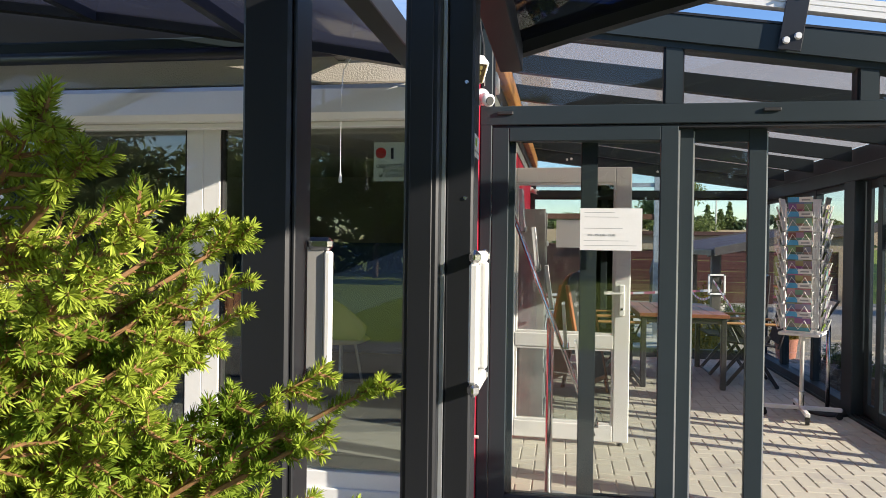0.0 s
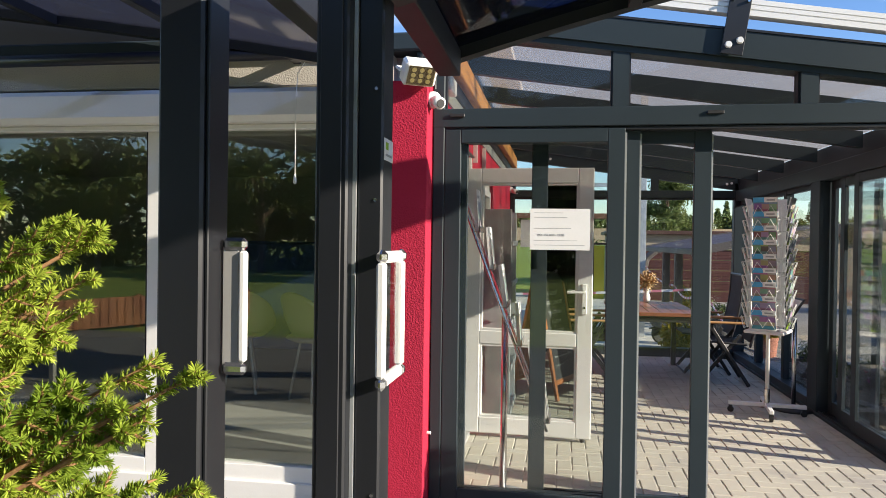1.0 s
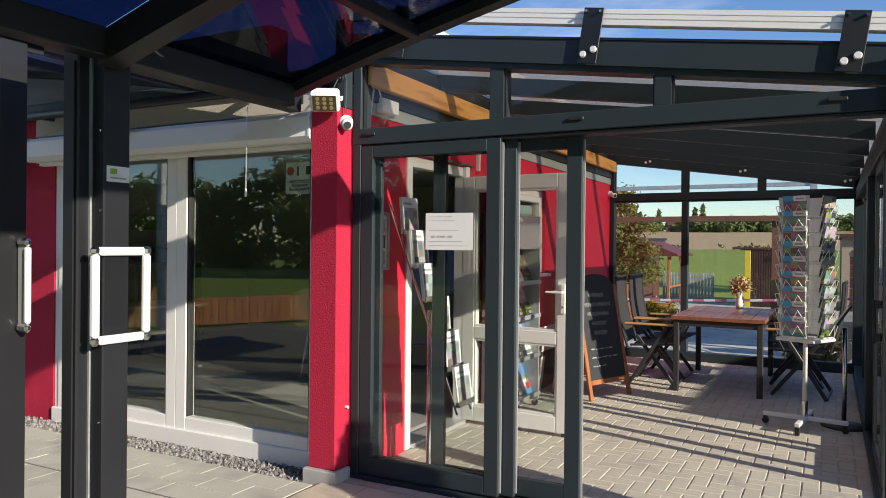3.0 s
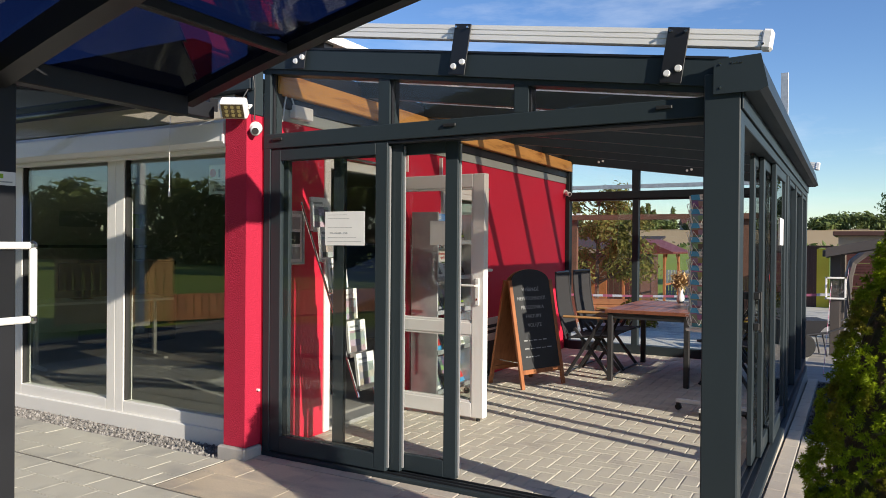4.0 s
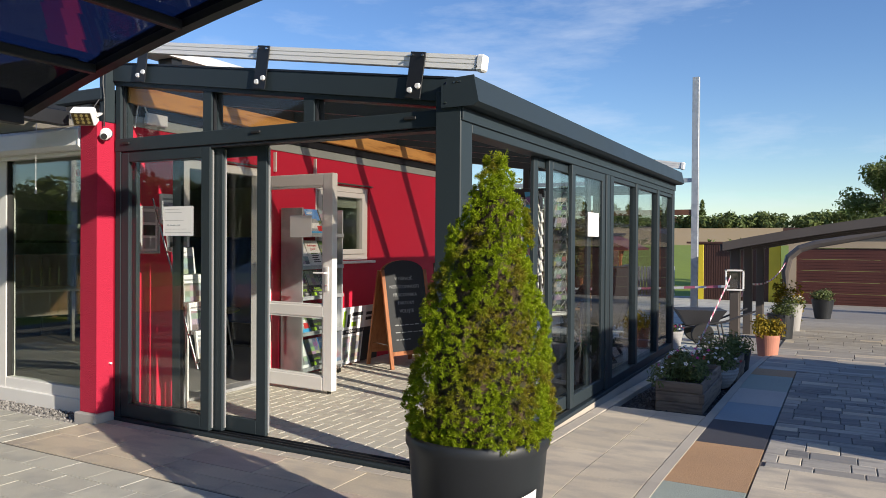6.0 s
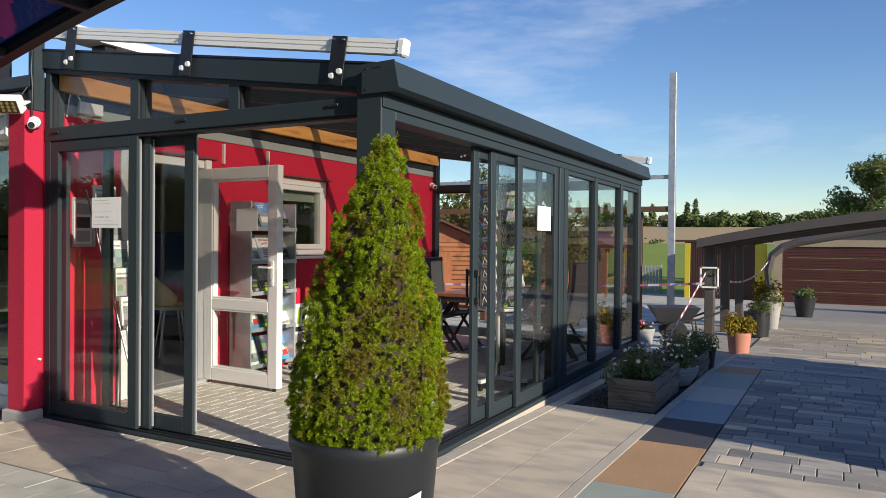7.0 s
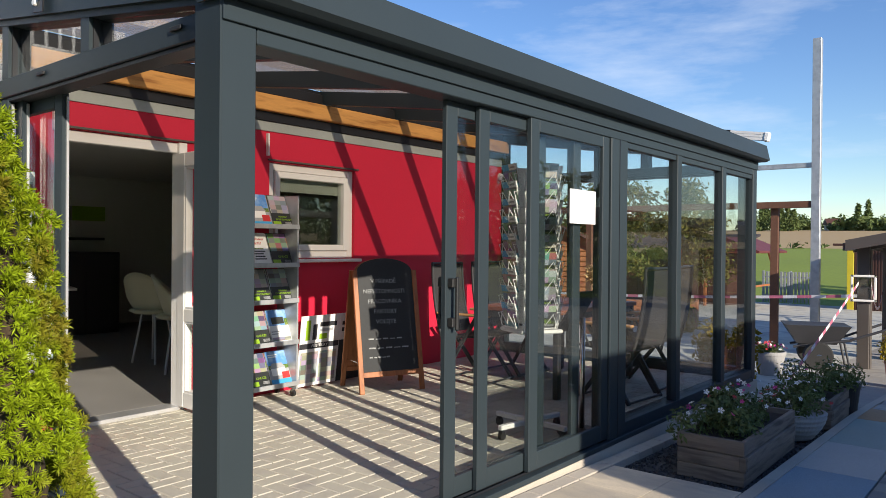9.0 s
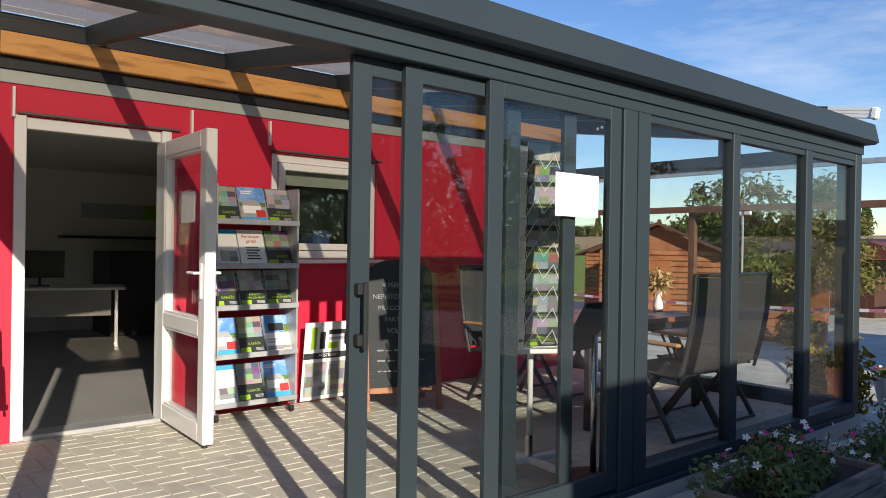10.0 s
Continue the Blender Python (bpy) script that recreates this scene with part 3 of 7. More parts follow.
# doorway frame and its open leaf
door_frame = thing("door_1", "white pvc door frame in the crimson wall", "door frame", kind="structure")
for y0, y1 in ((3.752, 3.822), (4.672, 4.740)):
    part("jamb", B(WX - 0.095, WX + 0.012, y0, y1, 0.0, 2.068, 0.004), WHITE_PVC, door_frame)
part("head", B(WX - 0.095, WX - 0.02, 3.822, 4.672, 1.99, 2.066, 0.004), WHITE_PVC, door_frame)
part("threshold", B(WX - 0.14, WX + 0.03, 3.822, 4.672, 0.0, 0.03, 0.004), SILVER, door_frame)


def build_glazed_door():
    """The outward-swung leaf, hinged at the doorway's far jamb."""
    d = thing("glazed_door", "white pvc door leaf with two glass panes, standing wide open", "door", (WX - 0.015, 4.705, 0.03), -2.6)
    L, H = 0.925, 1.955
    for a, b, lo, hi in ((0, 0.11, 0, H), (L - 0.11, L, 0, H), (0.11, L - 0.11, H - 0.11, H), (0.11, L - 0.11, 0, 0.12), (0.11, L - 0.11, 0.66, 0.76)):
        part("frame_bar", B(a, b, -0.035, 0.035, lo, hi, 0.006), WHITE_PVC, d)
    for lo, hi in ((0.12, 0.66), (0.76, H - 0.11)):
        for a, b, c0, c1 in ((0.11, 0.125, lo, hi), (L - 0.125, L - 0.11, lo, hi), (0.125, L - 0.125, hi - 0.015, hi), (0.125, L - 0.125, lo, lo + 0.015)):
            part("glazing_bead", B(a, b, -0.028, 0.028, c0, c1, 0.002), WHITE_PVC, d)
        part("pane", B(0.12, L - 0.12, -0.008, 0.008, lo + 0.01, hi - 0.01), ROUGH_PANE if lo < 0.5 else CLEAR, d, shadow=False)
    for s in (-1, 1):
        h = part("handle", Shape().box(L - 0.075, L - 0.04, min(s * 0.036, s * 0.046), max(s * 0.036, s * 0.046), 0.90, 1.12, 0.004).rod((L - 0.057, s * 0.045, 1.06), (L - 0.057, s * 0.085, 1.06), 0.009)
                 .rod((L - 0.057, s * 0.08, 1.06), (L - 0.18, s * 0.08, 1.06), 0.009), WHITE_METAL, d)
        part("lock_cylinder", Shape().rod((L - 0.057, s * 0.046, 0.95), (L - 0.057, s * 0.055, 0.95), 0.009), STEEL, h)
    for z in (0.15, 1.0, 1.8):
        part("hinge", Shape().rod((-0.012, 0.03, z - 0.05), (-0.012, 0.03, z + 0.05), 0.011), WHITE_METAL, d)
    part("door_stop", Shape().rod((L - 0.06, 0.0, -0.03), (L - 0.06, 0.0, 0.0), 0.018, n=12), BLACK_PLASTIC, d)
    notice = thing("door_notice", "blank back of a paper notice stuck on the door glass", "notice", (WX - 0.015, 4.705, 0.03), -2.6)
    part("sheet", B(0.40, 0.66, -0.0125, -0.0095, 1.38, 1.58), PAPER, notice)


def door_keys():
    k = thing("key_strap", "keys on a grey strap hanging from the door lock", "keys", (0.482, 4.70, 0.98))
    part("key", B(-0.004, 0.004, -0.01, 0.03, -0.006, 0.006, 0.001), STEEL, k)
    part("key_ring", Shape().tube([(0.018 * math.cos(t), 0.034, -0.02 + 0.018 * math.sin(t)) for t in [math.pi * q / 6 for q in range(13)]], 0.0018, 6), STEEL, k)
    part("key_fob", B(-0.012, 0.014, 0.026, 0.040, -0.10, -0.035, 0.004), BLACK_PLASTIC, k)
    part("strap", Shape().add([(x, y, z) for z, w in ((-0.09, 0.008), (-0.16, 0.011), (-0.28, 0.011), (-0.40, 0.012), (-0.43, 0.009)) for x, y in ((-w, 0.032), (w, 0.030), (w, 0.036), (-w, 0.038))],
                              [(4 * j + i, 4 * j + (i + 1) % 4, 4 * j + 4 + (i + 1) % 4, 4 * j + 4 + i) for j in range(4) for i in range(4)] + [(3, 2, 1, 0), (16, 17, 18, 19)]), BACKING_GREY, k)


door_keys()
ROUGH_PANE = glass("rippled_glass", (0.78, 0.82, 0.80), 0.12, 1.5)
build_glazed_door()

# east window
window_1 = thing("window_1", "white pvc window with a roller blind in the crimson wall", "window", kind="structure")
frame_bars(window_1, 5.532, 6.543, 1.162, 1.998, 0.065, WX - 0.11, WX - 0.03, WHITE_PVC, "x")
frame_bars(window_1, 5.605, 6.470, 1.232, 1.928, 0.055, WX - 0.10, WX - 0.012, WHITE_PVC, "x", "sash_bar")
part("pane", B(WX - 0.06, WX - 0.05, 5.655, 6.420, 1.28, 1.88), WINDOW_GLASS, window_1, shadow=False)
part("blind", B(WX - 0.11, WX - 0.10, 5.66, 6.415, 1.76, 1.88), GREEN_STRIP, window_1, "half rolled pale blind")
part("sill", B(WX - 0.03, WX + 0.055, 5.47, 6.60, 1.125, 1.155, 0.006), WHITE_METAL, window_1)


def shopfront(name, x0, xm, x1, label):
    """A wide two-leaf window unit of white pvc with a roller shutter box over it."""
    w = thing(name, label, "window", kind="structure")
    z0, z1 = 0.03, 2.205
    frame_bars(w, x0, x1, z0, z1, 0.055, 3.14, 3.23, WHITE_PVC)
    part("sill_panel", B(x0 - 0.0, x1, 3.11, 3.139, -0.02, 0.10, 0.006), WHITE_PVC, w)
    for a, b in ((x0 + 0.055, xm), (xm, x1 - 0.055)):
        frame_bars(w, a, b, z0 + 0.055, z1 - 0.055, 0.10, 3.13, 3.215, WHITE_PVC, "y", "sash_bar")
        for q in (a + 0.10, b - 0.112):
            part("gasket", B(q, q + 0.012, 3.14, 3.195, 0.19, 2.045), RUBBER, w)
        part("pane", B(a + 0.095, b - 0.095, 3.16, 3.172, 0.18, 2.055), WINDOW_GLASS, w, shadow=False)
        part("inner_pane", B(a + 0.095, b - 0.095, 3.184, 3.192, 0.18, 2.055), CLEAR, w, shadow=False)
    return w


shopfront("window_2", -3.305, -1.92, -0.56, "white pvc two-leaf shop window reaching the ground")
shopfront("window_3", -5.895, -4.85, -3.765, "white pvc shop window farther along the crimson wall")


def shutter_box(x0, x1):
    s = thing("shutter_box", "white metal roller shutter box over the shop window", "shutter box", group="shutter boxes")
    prof = [(2.945, 2.095), (2.945, 2.215), (2.972, 2.242), (3.128, 2.242), (3.128, 2.065), (2.972, 2.065)]
    part("cover", Shape().prism(prof, x0, x1, "x"), WHITE_METAL, s)
    for x in (x0, x1):
        part("end_cap", Shape().prism([(y + (0.0 if y > 3.05 else -0.006), z + (0.006 if z > 2.15 else -0.006)) for y, z in prof], x - 0.006, x + 0.006, "x"), WHITE_PLASTIC, s)
    part("lower_rail", B(x0 + 0.02, x1 - 0.02, 3.04, 3.10, 2.035, 2.064, 0.004), WHITE_METAL, s)


shutter_box(-3.40, -0.585)
shutter_box(-5.95, -3.70)
structure("trim", B(-3.42, -0.575, 3.04, 3.128, 2.266, 2.42, 0.004), CREAM_PLASTER, "beige rough render strip above the shutter box", "trim")
tube = thing("awning_tube", "dark rolled awning tube under the roof edge", "awning")
part("roll", Shape().rod((-3.4, 2.90, 2.40), (-0.95, 2.90, 2.40), 0.032, n=14), BLACK_ALU, tube, smooth=True)
for x in (-3.2, -1.1):
    part("bracket", B(x - 0.02, x + 0.02, 2.90, 3.13, 2.38, 2.43, 0.003), BLACK_ALU, tube)
_cord = part("pull_cord", Shape().tube([(-1.06, 2.914, 1.765), (-1.06, 2.914, 2.18), (-1.05, 2.912, 2.30), (-1.0, 2.905, 2.372)], 0.0022, 6), WHITE_PLASTIC, tube, "thin white pull cord")
part("cord_weight", Shape().lathe([(0.004, 0.03), (0.009, 0.0), (0.009, -0.018), (0.005, -0.022)], 10, (-1.06, 2.914, 1.752)), WHITE_PLASTIC, _cord)
part("cord_clip", B(-1.04, -0.94, 2.90, 2.925, 2.362, 2.376, 0.002), WHITE_PLASTIC, tube)

sign = thing("camera_warning_sign", "white surveillance warning sign stuck inside the shop window", "sign")
part("sheet", B(-0.955, -0.715, 3.174, 3.176, 1.76, 1.97), PAPER, sign)
for k, (tx, tz) in enumerate((("OBJEKT STŘEŽEN", 1.80), ("KAMERAMI", 1.775), ("SE ZÁZNAMEM", 1.75))):
    lettering("words", tx, 0.027, pose(-0.835, 3.1730, tz + 0.04, 90), INK, sign)
part("icon", Shape().lathe([(0.03, -0.0005), (0.03, 0.0005)], 20), RED_INK, sign).matrix_basis = pose(-0.915, 3.173, 1.912, 90)
part("icon", B(-0.86, -0.845, 3.1725, 3.1735, 1.88, 1.94), INK, sign)
part("icon", B(-0.785, -0.735, 3.1725, 3.1735, 1.885, 1.94), INK, sign)


# ---- veranda ----
def pane_top(x):
    return 2.411 - 0.140 * (x - 0.635)


veranda = thing("veranda", "anthracite aluminium glazed veranda with a lean-to glass roof", "veranda")


def sloped(x0, x1, y0, y1, below, above, c=0.0):
    """A bar that follows the roof's fall from x0 to x1."""
    pts = [(x, y, pane_top(x) + d) for x in (x0, x1) for y in (y0, y1) for d in (below, above)]
    return Shape().add(pts, [(0, 1, 3, 2), (4, 6, 7, 5), (0, 4, 5, 1), (2, 3, 7, 6), (0, 2, 6, 4), (1, 5, 7, 3)])


for y0, y1, tag in ((YG, YG + 0.12, "front"), (YB - 0.12, YB, "back")):
    part("gable_rafter", sloped(WX - 0.02, 2.515, y0, y1, 0.0, 0.150), ANTHRACITE, veranda)
    lip = (y0 - 0.02, y0 - 0.002) if tag == "front" else (y1 + 0.002, y1 + 0.02)
    part("rafter_cover", sloped(WX - 0.02, 2.56, lip[0], lip[1], 0.03, 0.158), ANTHRACITE, veranda)
    part("rafter_cap", sloped(WX - 0.02, 2.56, y0 - 0.025, y1 + 0.025, 0.160, 0.172), BLACK_ALU, veranda)
    part("header", B(WX, 2.454 if tag == "front" else 2.475, y0, y1, 2.042, 2.140, 0.004), ANTHRACITE, veranda)
    part("header_track", B(WX, 2.454 if tag == "front" else 2.475, y0 + 0.012, y1 - 0.012, 2.022, 2.040, 0.002), BLACK_ALU, veranda)
    part("corner_post", B(*((2.455, XS, YG - 0.05, YG + 0.098) if tag == "front" else (2.475, XS, y0, y1)), 0.0, 2.235, 0.006), ANTHRACITE, veranda)
    part("wall_post", B(WX + 0.002, WX + 0.062, y0 + 0.002, y1 - 0.002, 0.0, 2.62, 0.004), ANTHRACITE, veranda)
    for a, b in ((0.555, 0.635), (1.454, 1.534)):
        part("gable_mullion", Shape().prism([(a, 2.141), (b, 2.141), (b, pane_top(b)), (a, pane_top(a))], y0 + 0.004, y1 - 0.004, "y"), ANTHRACITE, veranda)
    edges = (WX + 0.062, 0.555, 0.635, 1.454, 1.534, 2.474)
    for a, b in zip(edges[::2], edges[1::2]):
        part("gable_pane", Shape().prism([(a, 2.14), (b, 2.14), (b, pane_top(b)), (a, pane_top(a))], (y0 + y1) / 2 - 0.004, (y0 + y1) / 2 + 0.004, "y"), CLEAR, veranda, shadow=False)
        for q in (a, b - 0.010):
            part("glazing_strip", Shape().prism([(q, 2.142), (q + 0.010, 2.142), (q + 0.010, pane_top(q + 0.01) - 0.001), (q, pane_top(q) - 0.001)], y0 + 0.02, y0 + 0.045, "y"), BLACK_ALU, veranda)
part("column_cover", B(WX - 0.075, WX, 3.02, 3.10, 2.262, 2.80, 0.004), ANTHRACITE, veranda)
part("front_sill", B(WX, 2.475, YG - 0.01, YG + 0.15, -0.01, 0.022, 0.003), ANTHRACITE, veranda)
for k in range(3):
    part("sill_rail", B(WX + 0.06, 2.475, YG + 0.018 + 0.045 * k, YG + 0.026 + 0.045 * k, 0.022, 0.034, 0.001), BLACK_ALU, veranda)
for k in range(3):
    part("latch", Shape().box((-0.28, 1.015, 2.22)[k], (-0.20, 1.095, 2.30)[k], YG - 0.012, YG - 0.001, 2.094, 2.112, 0.003), BLACK_PLASTIC, veranda)
# side beam, gutter, sill
part("side_beam", B(XS - 0.13, XS - 0.001, YG + 0.1, YB - 0.121, 2.005, 2.135, 0.004), ANTHRACITE, veranda)
part("side_beam_lip", B(XS + 0.002, XS + 0.012, YG - 0.048, YB, 2.06, 2.135, 0.002), ANTHRACITE, veranda)
part("gutter", Shape().prism([(2.53, 2.290), (2.70, 2.298), (2.732, 2.155), (2.70, 2.137), (2.53, 2.137)], YG - 0.055, YB + 0.03, "y"), ANTHRACITE, veranda)
part("gutter_end", Shape().prism([(2.50, 2.295), (2.705, 2.303), (2.737, 2.153), (2.702, 2.134), (2.50, 2.134)], YG - 0.067, YG - 0.056, "y"), ANTHRACITE, veranda)
for x, z in ((2.53, 2.16), (2.53, 2.27)):
    part("screw", Shape().rod((x, YG - 0.071, z), (x, YG - 0.067, z), 0.006, n=8), STEEL, veranda)
part("gutter_slot", B(2.575, 2.625, YG - 0.0695, YG - 0.067, 2.268, 2.276), STEEL, veranda)
part("side_sill", B(XS - 0.14, XS + 0.02, YG + 0.1, YB - 0.121, -0.01, 0.022, 0.003), ANTHRACITE, veranda)
part("side_sill_cover", B(XS - 0.13, XS, 6.22, YB - 0.121, 0.022, 0.10, 0.003), ANTHRACITE, veranda)
for k in range(3):
    part("side_rail", B(XS - 0.115 + 0.04 * k, XS - 0.107 + 0.04 * k, YG + 0.1, 5.98, 0.022, 0.034, 0.001), BLACK_ALU, veranda)
part("bay_post", B(XS - 0.13, XS + 0.003, 5.985, 6.225, 0.022, 2.005, 0.005), ANTHRACITE, veranda)
part("bay_post_seam", B(XS + 0.003, XS + 0.006, 6.10, 6.106, 0.022, 2.005), BLACK_ALU, veranda)
for a, b in ((7.095, 7.22), (8.125, 8.265)):
    part("side_mullion", B(XS - 0.075, XS, a + 0.02, b - 0.02, 0.10, 2.005, 0.004), ANTHRACITE, veranda)
for a, b in ((6.225, 7.115), (7.20, 8.145), (8.245, 9.03)):
    part("side_pane", B(XS - 0.045, XS - 0.037, a, b, 0.10, 2.005), SIDE_GLASS, veranda, shadow=False)
    part("pane_rail", B(XS - 0.07, XS - 0.012, a, b, 1.965, 2.004, 0.002), ANTHRACITE, veranda)
# rafters and roof glass
raf = [YG + 0.12 + (YB - YG - 0.24) * k / 6 for k in range(7)]
for y in raf[1:-1]:
    part("rafter", sloped(WX, 2.50, y - 0.032, y + 0.032, 0.03, 0.150), ANTHRACITE, veranda)
for a, b in zip(raf[:-1], raf[1:]):
    part("roof_pane", sloped(WX, 2.54, a + 0.005, b - 0.005, 0.151, 0.158), ROOF_GLASS, veranda)
    part("wall_profile", B(WX, WX + 0.05, a + 0.04, b - 0.04, 2.575, 2.66, 0.003), BLACK_ALU, veranda)
part("wall_flashing", B(WX - 0.06, WX + 0.012, YG + 0.121, YB - 0.121, 2.664, 2.697, 0.002), BLACK_ALU, veranda)
for x in (0.10, 1.25, 2.38):
    for d in (0.0, 0.055):
        part("bolt", Shape().rod((x + d, YB - 0.128, pane_top(x) + 0.055 + d * 0.2), (x + d, YB - 0.121, pane_top(x) + 0.055 + d * 0.2), 0.016, n=12), WHITE_PLASTIC, veranda)
# glazing of the back gable below its header
for a, b in ((-0.31, 0.57), (0.63, 2.47)):
    part("back_pane", B(a, b, YB - 0.064, YB - 0.056, 0.11, 2.03), CLEAR, veranda, shadow=False)
part("back_mullion", B(0.555, 0.635, YB - 0.11, YB - 0.01, 0.0, 2.04, 0.004), ANTHRACITE, veranda)
part("back_sill", B(WX + 0.062, 2.475, YB - 0.12, YB, -0.02, 0.11, 0.003), ANTHRACITE, veranda)


# ---- sliding glass doors ----
def sliding_leaf(x0, x1, y, z0=0.036, z1=2.03, handle=None, group="sliding doors of the gable"):
    """A leaf in the gable plane, lying along x."""
    d = thing("sliding_door", "anthracite framed sliding glass door leaf in the veranda front", "sliding door", (x0, y, z0), 0, group)
    L, H = x1 - x0, z1 - z0
    for a, b, lo, hi in ((0, 0.085, 0, H), (L - 0.085, L, 0, H), (0.085, L - 0.085, H - 0.07, H), (0.085, L - 0.085, 0, 0.10)):
        part("frame_bar", B(a, b, -0.017, 0.017, lo, hi, 0.003), ANTHRACITE, d)
    part("seal", B(L - 0.004, L + 0.010, 0.002, 0.014, 0.02, H - 0.02), SILVER, d)
    part("pane", B(0.08, L - 0.08, -0.004, 0.004, 0.09, H - 0.06), CLEAR, d, shadow=False)
    return d


def side_leaf(y0, y1, x, handle=False, z0=0.036, z1=2.004):
    d = thing("sliding_door", "anthracite framed sliding glass door leaf in the veranda side", "sliding door", (x, y0, z0), 90, "sliding doors of the side")
    L, H = y1 - y0, z1 - z0
    for a, b, lo, hi in ((0, 0.088, 0, H), (L - 0.088, L, 0, H), (0.088, L - 0.088, H - 0.07, H), (0.088, L - 0.088, 0, 0.10)):
        part("frame_bar", B(a, b, -0.015, 0.015, lo, hi, 0.003), ANTHRACITE, d)
    part("pane", B(0.08, L - 0.08, -0.004, 0.004, 0.09, H - 0.06), SIDE_GLASS, d, shadow=False)
    if handle:
        for s in (-1, 1):
            h = part("handle", Shape().box(0.035, 0.053, min(s * 0.045, s * 0.062), max(s * 0.045, s * 0.062), 0.84, 1.10, 0.004), BLACK_PLASTIC, d)
            for z in (0.855, 1.05):
                part("handle_foot", B(0.015, 0.06, min(s * 0.0145, s * 0.05), max(s * 0.0145, s * 0.05), z, z + 0.045, 0.004), BLACK_PLASTIC, h)
    return d


sliding_leaf(-0.305, 0.622, YG + 0.022)
sliding_leaf(-0.272, 0.700, YG + 0.066)
sliding_leaf(0.150, 1.060, YG + 0.110)
side_leaf(4.374, 5.30, XS - 0.094, True)
side_leaf(4.60, 5.66, XS - 0.060)
side_leaf(5.03, 5.975, XS - 0.024)


def paper_notice(m, w, h, lines, label):
    p = thing("paper_notice", label, "notice")
    p.matrix_basis = m
    part("sheet", B(-w / 2, w / 2, -0.0006, 0.0006, -h / 2, h / 2), PAPER, p)
    for z, a, ln in lines:
        part("text_line", B(-w / 2 + 0.02, -w / 2 + 0.02 + ln, -0.0012, -0.0007, z - a, z + a), GREY_INK, p)
    return p


notice = paper_notice(pose(0.300, YG + 0.022 - 0.008, 1.512), 0.306, 0.213,
                      [(0.085, 0.0011, 0.15), (0.062, 0.0011, 0.17), (0.005, 0.0011, 0.19), (-0.058, 0.0011, 0.22), (-0.082, 0.0011, 0.26)],
                      "white paper with opening hours taped on the front glass")
lettering("words", "PO - PÁ 8:00 - 17:00", 0.016, pose(-0.045, -0.0012, -0.030, 90), GREY_INK, notice)
paper_notice(pose(XS - 0.024 + 0.009, 5.635, 1.536, 0, 0, 90), 0.325, 0.208, [], "white blank sheet taped on the side glass")


# ---- awning rails on the roof ----
def awning_rail(y):
    a = thing("awning_rail", "pale aluminium awning guide rail held over the veranda roof", "awning rail", group="awning rails")
    x0, x1 = -0.42, 2.70

    def z(x):
        return 2.775 - 0.153 * (x - 0.11)
    tilt = Matrix.Translation((x0, y, z(x0))) @ Matrix.Rotation(math.atan(0.153), 4, 'Y')
    L = (x1 - x0) * math.sqrt(1 + 0.153 ** 2)
    for lo, hi, d in ((-0.040, -0.014, 0.030), (-0.014, -0.008, 0.024), (-0.008, 0.012, 0.030), (0.012, 0.017, 0.024), (0.017, 0.040, 0.030)):
        part("rail_profile", B(0, L, -d, d, lo, hi, m=tilt), WHITE_METAL, a)
    part("end_cap", B(L, L + 0.05, -0.036, 0.036, -0.048, 0.046, 0.010, m=tilt), WHITE_PLASTIC, a)
    part("end_cap", B(-0.05, 0.0, -0.036, 0.036, -0.048, 0.046, 0.010, m=tilt), WHITE_PLASTIC, a)
    part("end_screw", Shape().rod(tilt @ Vector((L + 0.012, -0.04, -0.025)), tilt @ Vector((L + 0.012, -0.036, -0.025)), 0.006, n=8), STEEL, a)
    for x in (0.0, 1.152, 2.330):
        zc = z(x)
        q = Matrix.Translation((x, y - 0.042, zc)) @ Matrix.Rotation(math.atan(0.153), 4, 'Y')
        low = zc - pane_top(x) - 0.035
        b = part("bracket", B(-0.052, 0.052, -0.004, 0.004, -low, 0.042, 0.002, m=q), BLACK_ALU, a)
        for px, pz, r, mt in ((-0.022, -low + 0.045, 0.018, WHITE_PLASTIC), (0.028, -low + 0.072, 0.018, WHITE_PLASTIC), (-0.036, 0.022, 0.008, STEEL), (0.036, 0.022, 0.008, STEEL)):
            part("bolt", Shape().rod(q @ Vector((px, -0.018, pz)), q @ Vector((px, -0.004, pz)), r * 0.8, r, n=14), mt, b)


awning_rail(YG + 0.0)
awning_rail(YB - 0.05)
cassette = thing("awning_cassette", "white awning cassette lying across the veranda roof", "awning")
part("cassette", Shape().prism([(-0.30, 2.80), (-0.30, 2.90), (-0.22, 2.93), (-0.06, 2.86), (-0.06, 2.80)], 3.16, 9.05, "y"), WHITE_METAL, cassette)
part("cassette_foot", B(-0.25, -0.1, 3.4, 3.5, 2.68, 2.80), BLACK_ALU, cassette)
part("cassette_foot", B(-0.25, -0.1, 8.7, 8.8, 2.68, 2.80), BLACK_ALU, cassette)


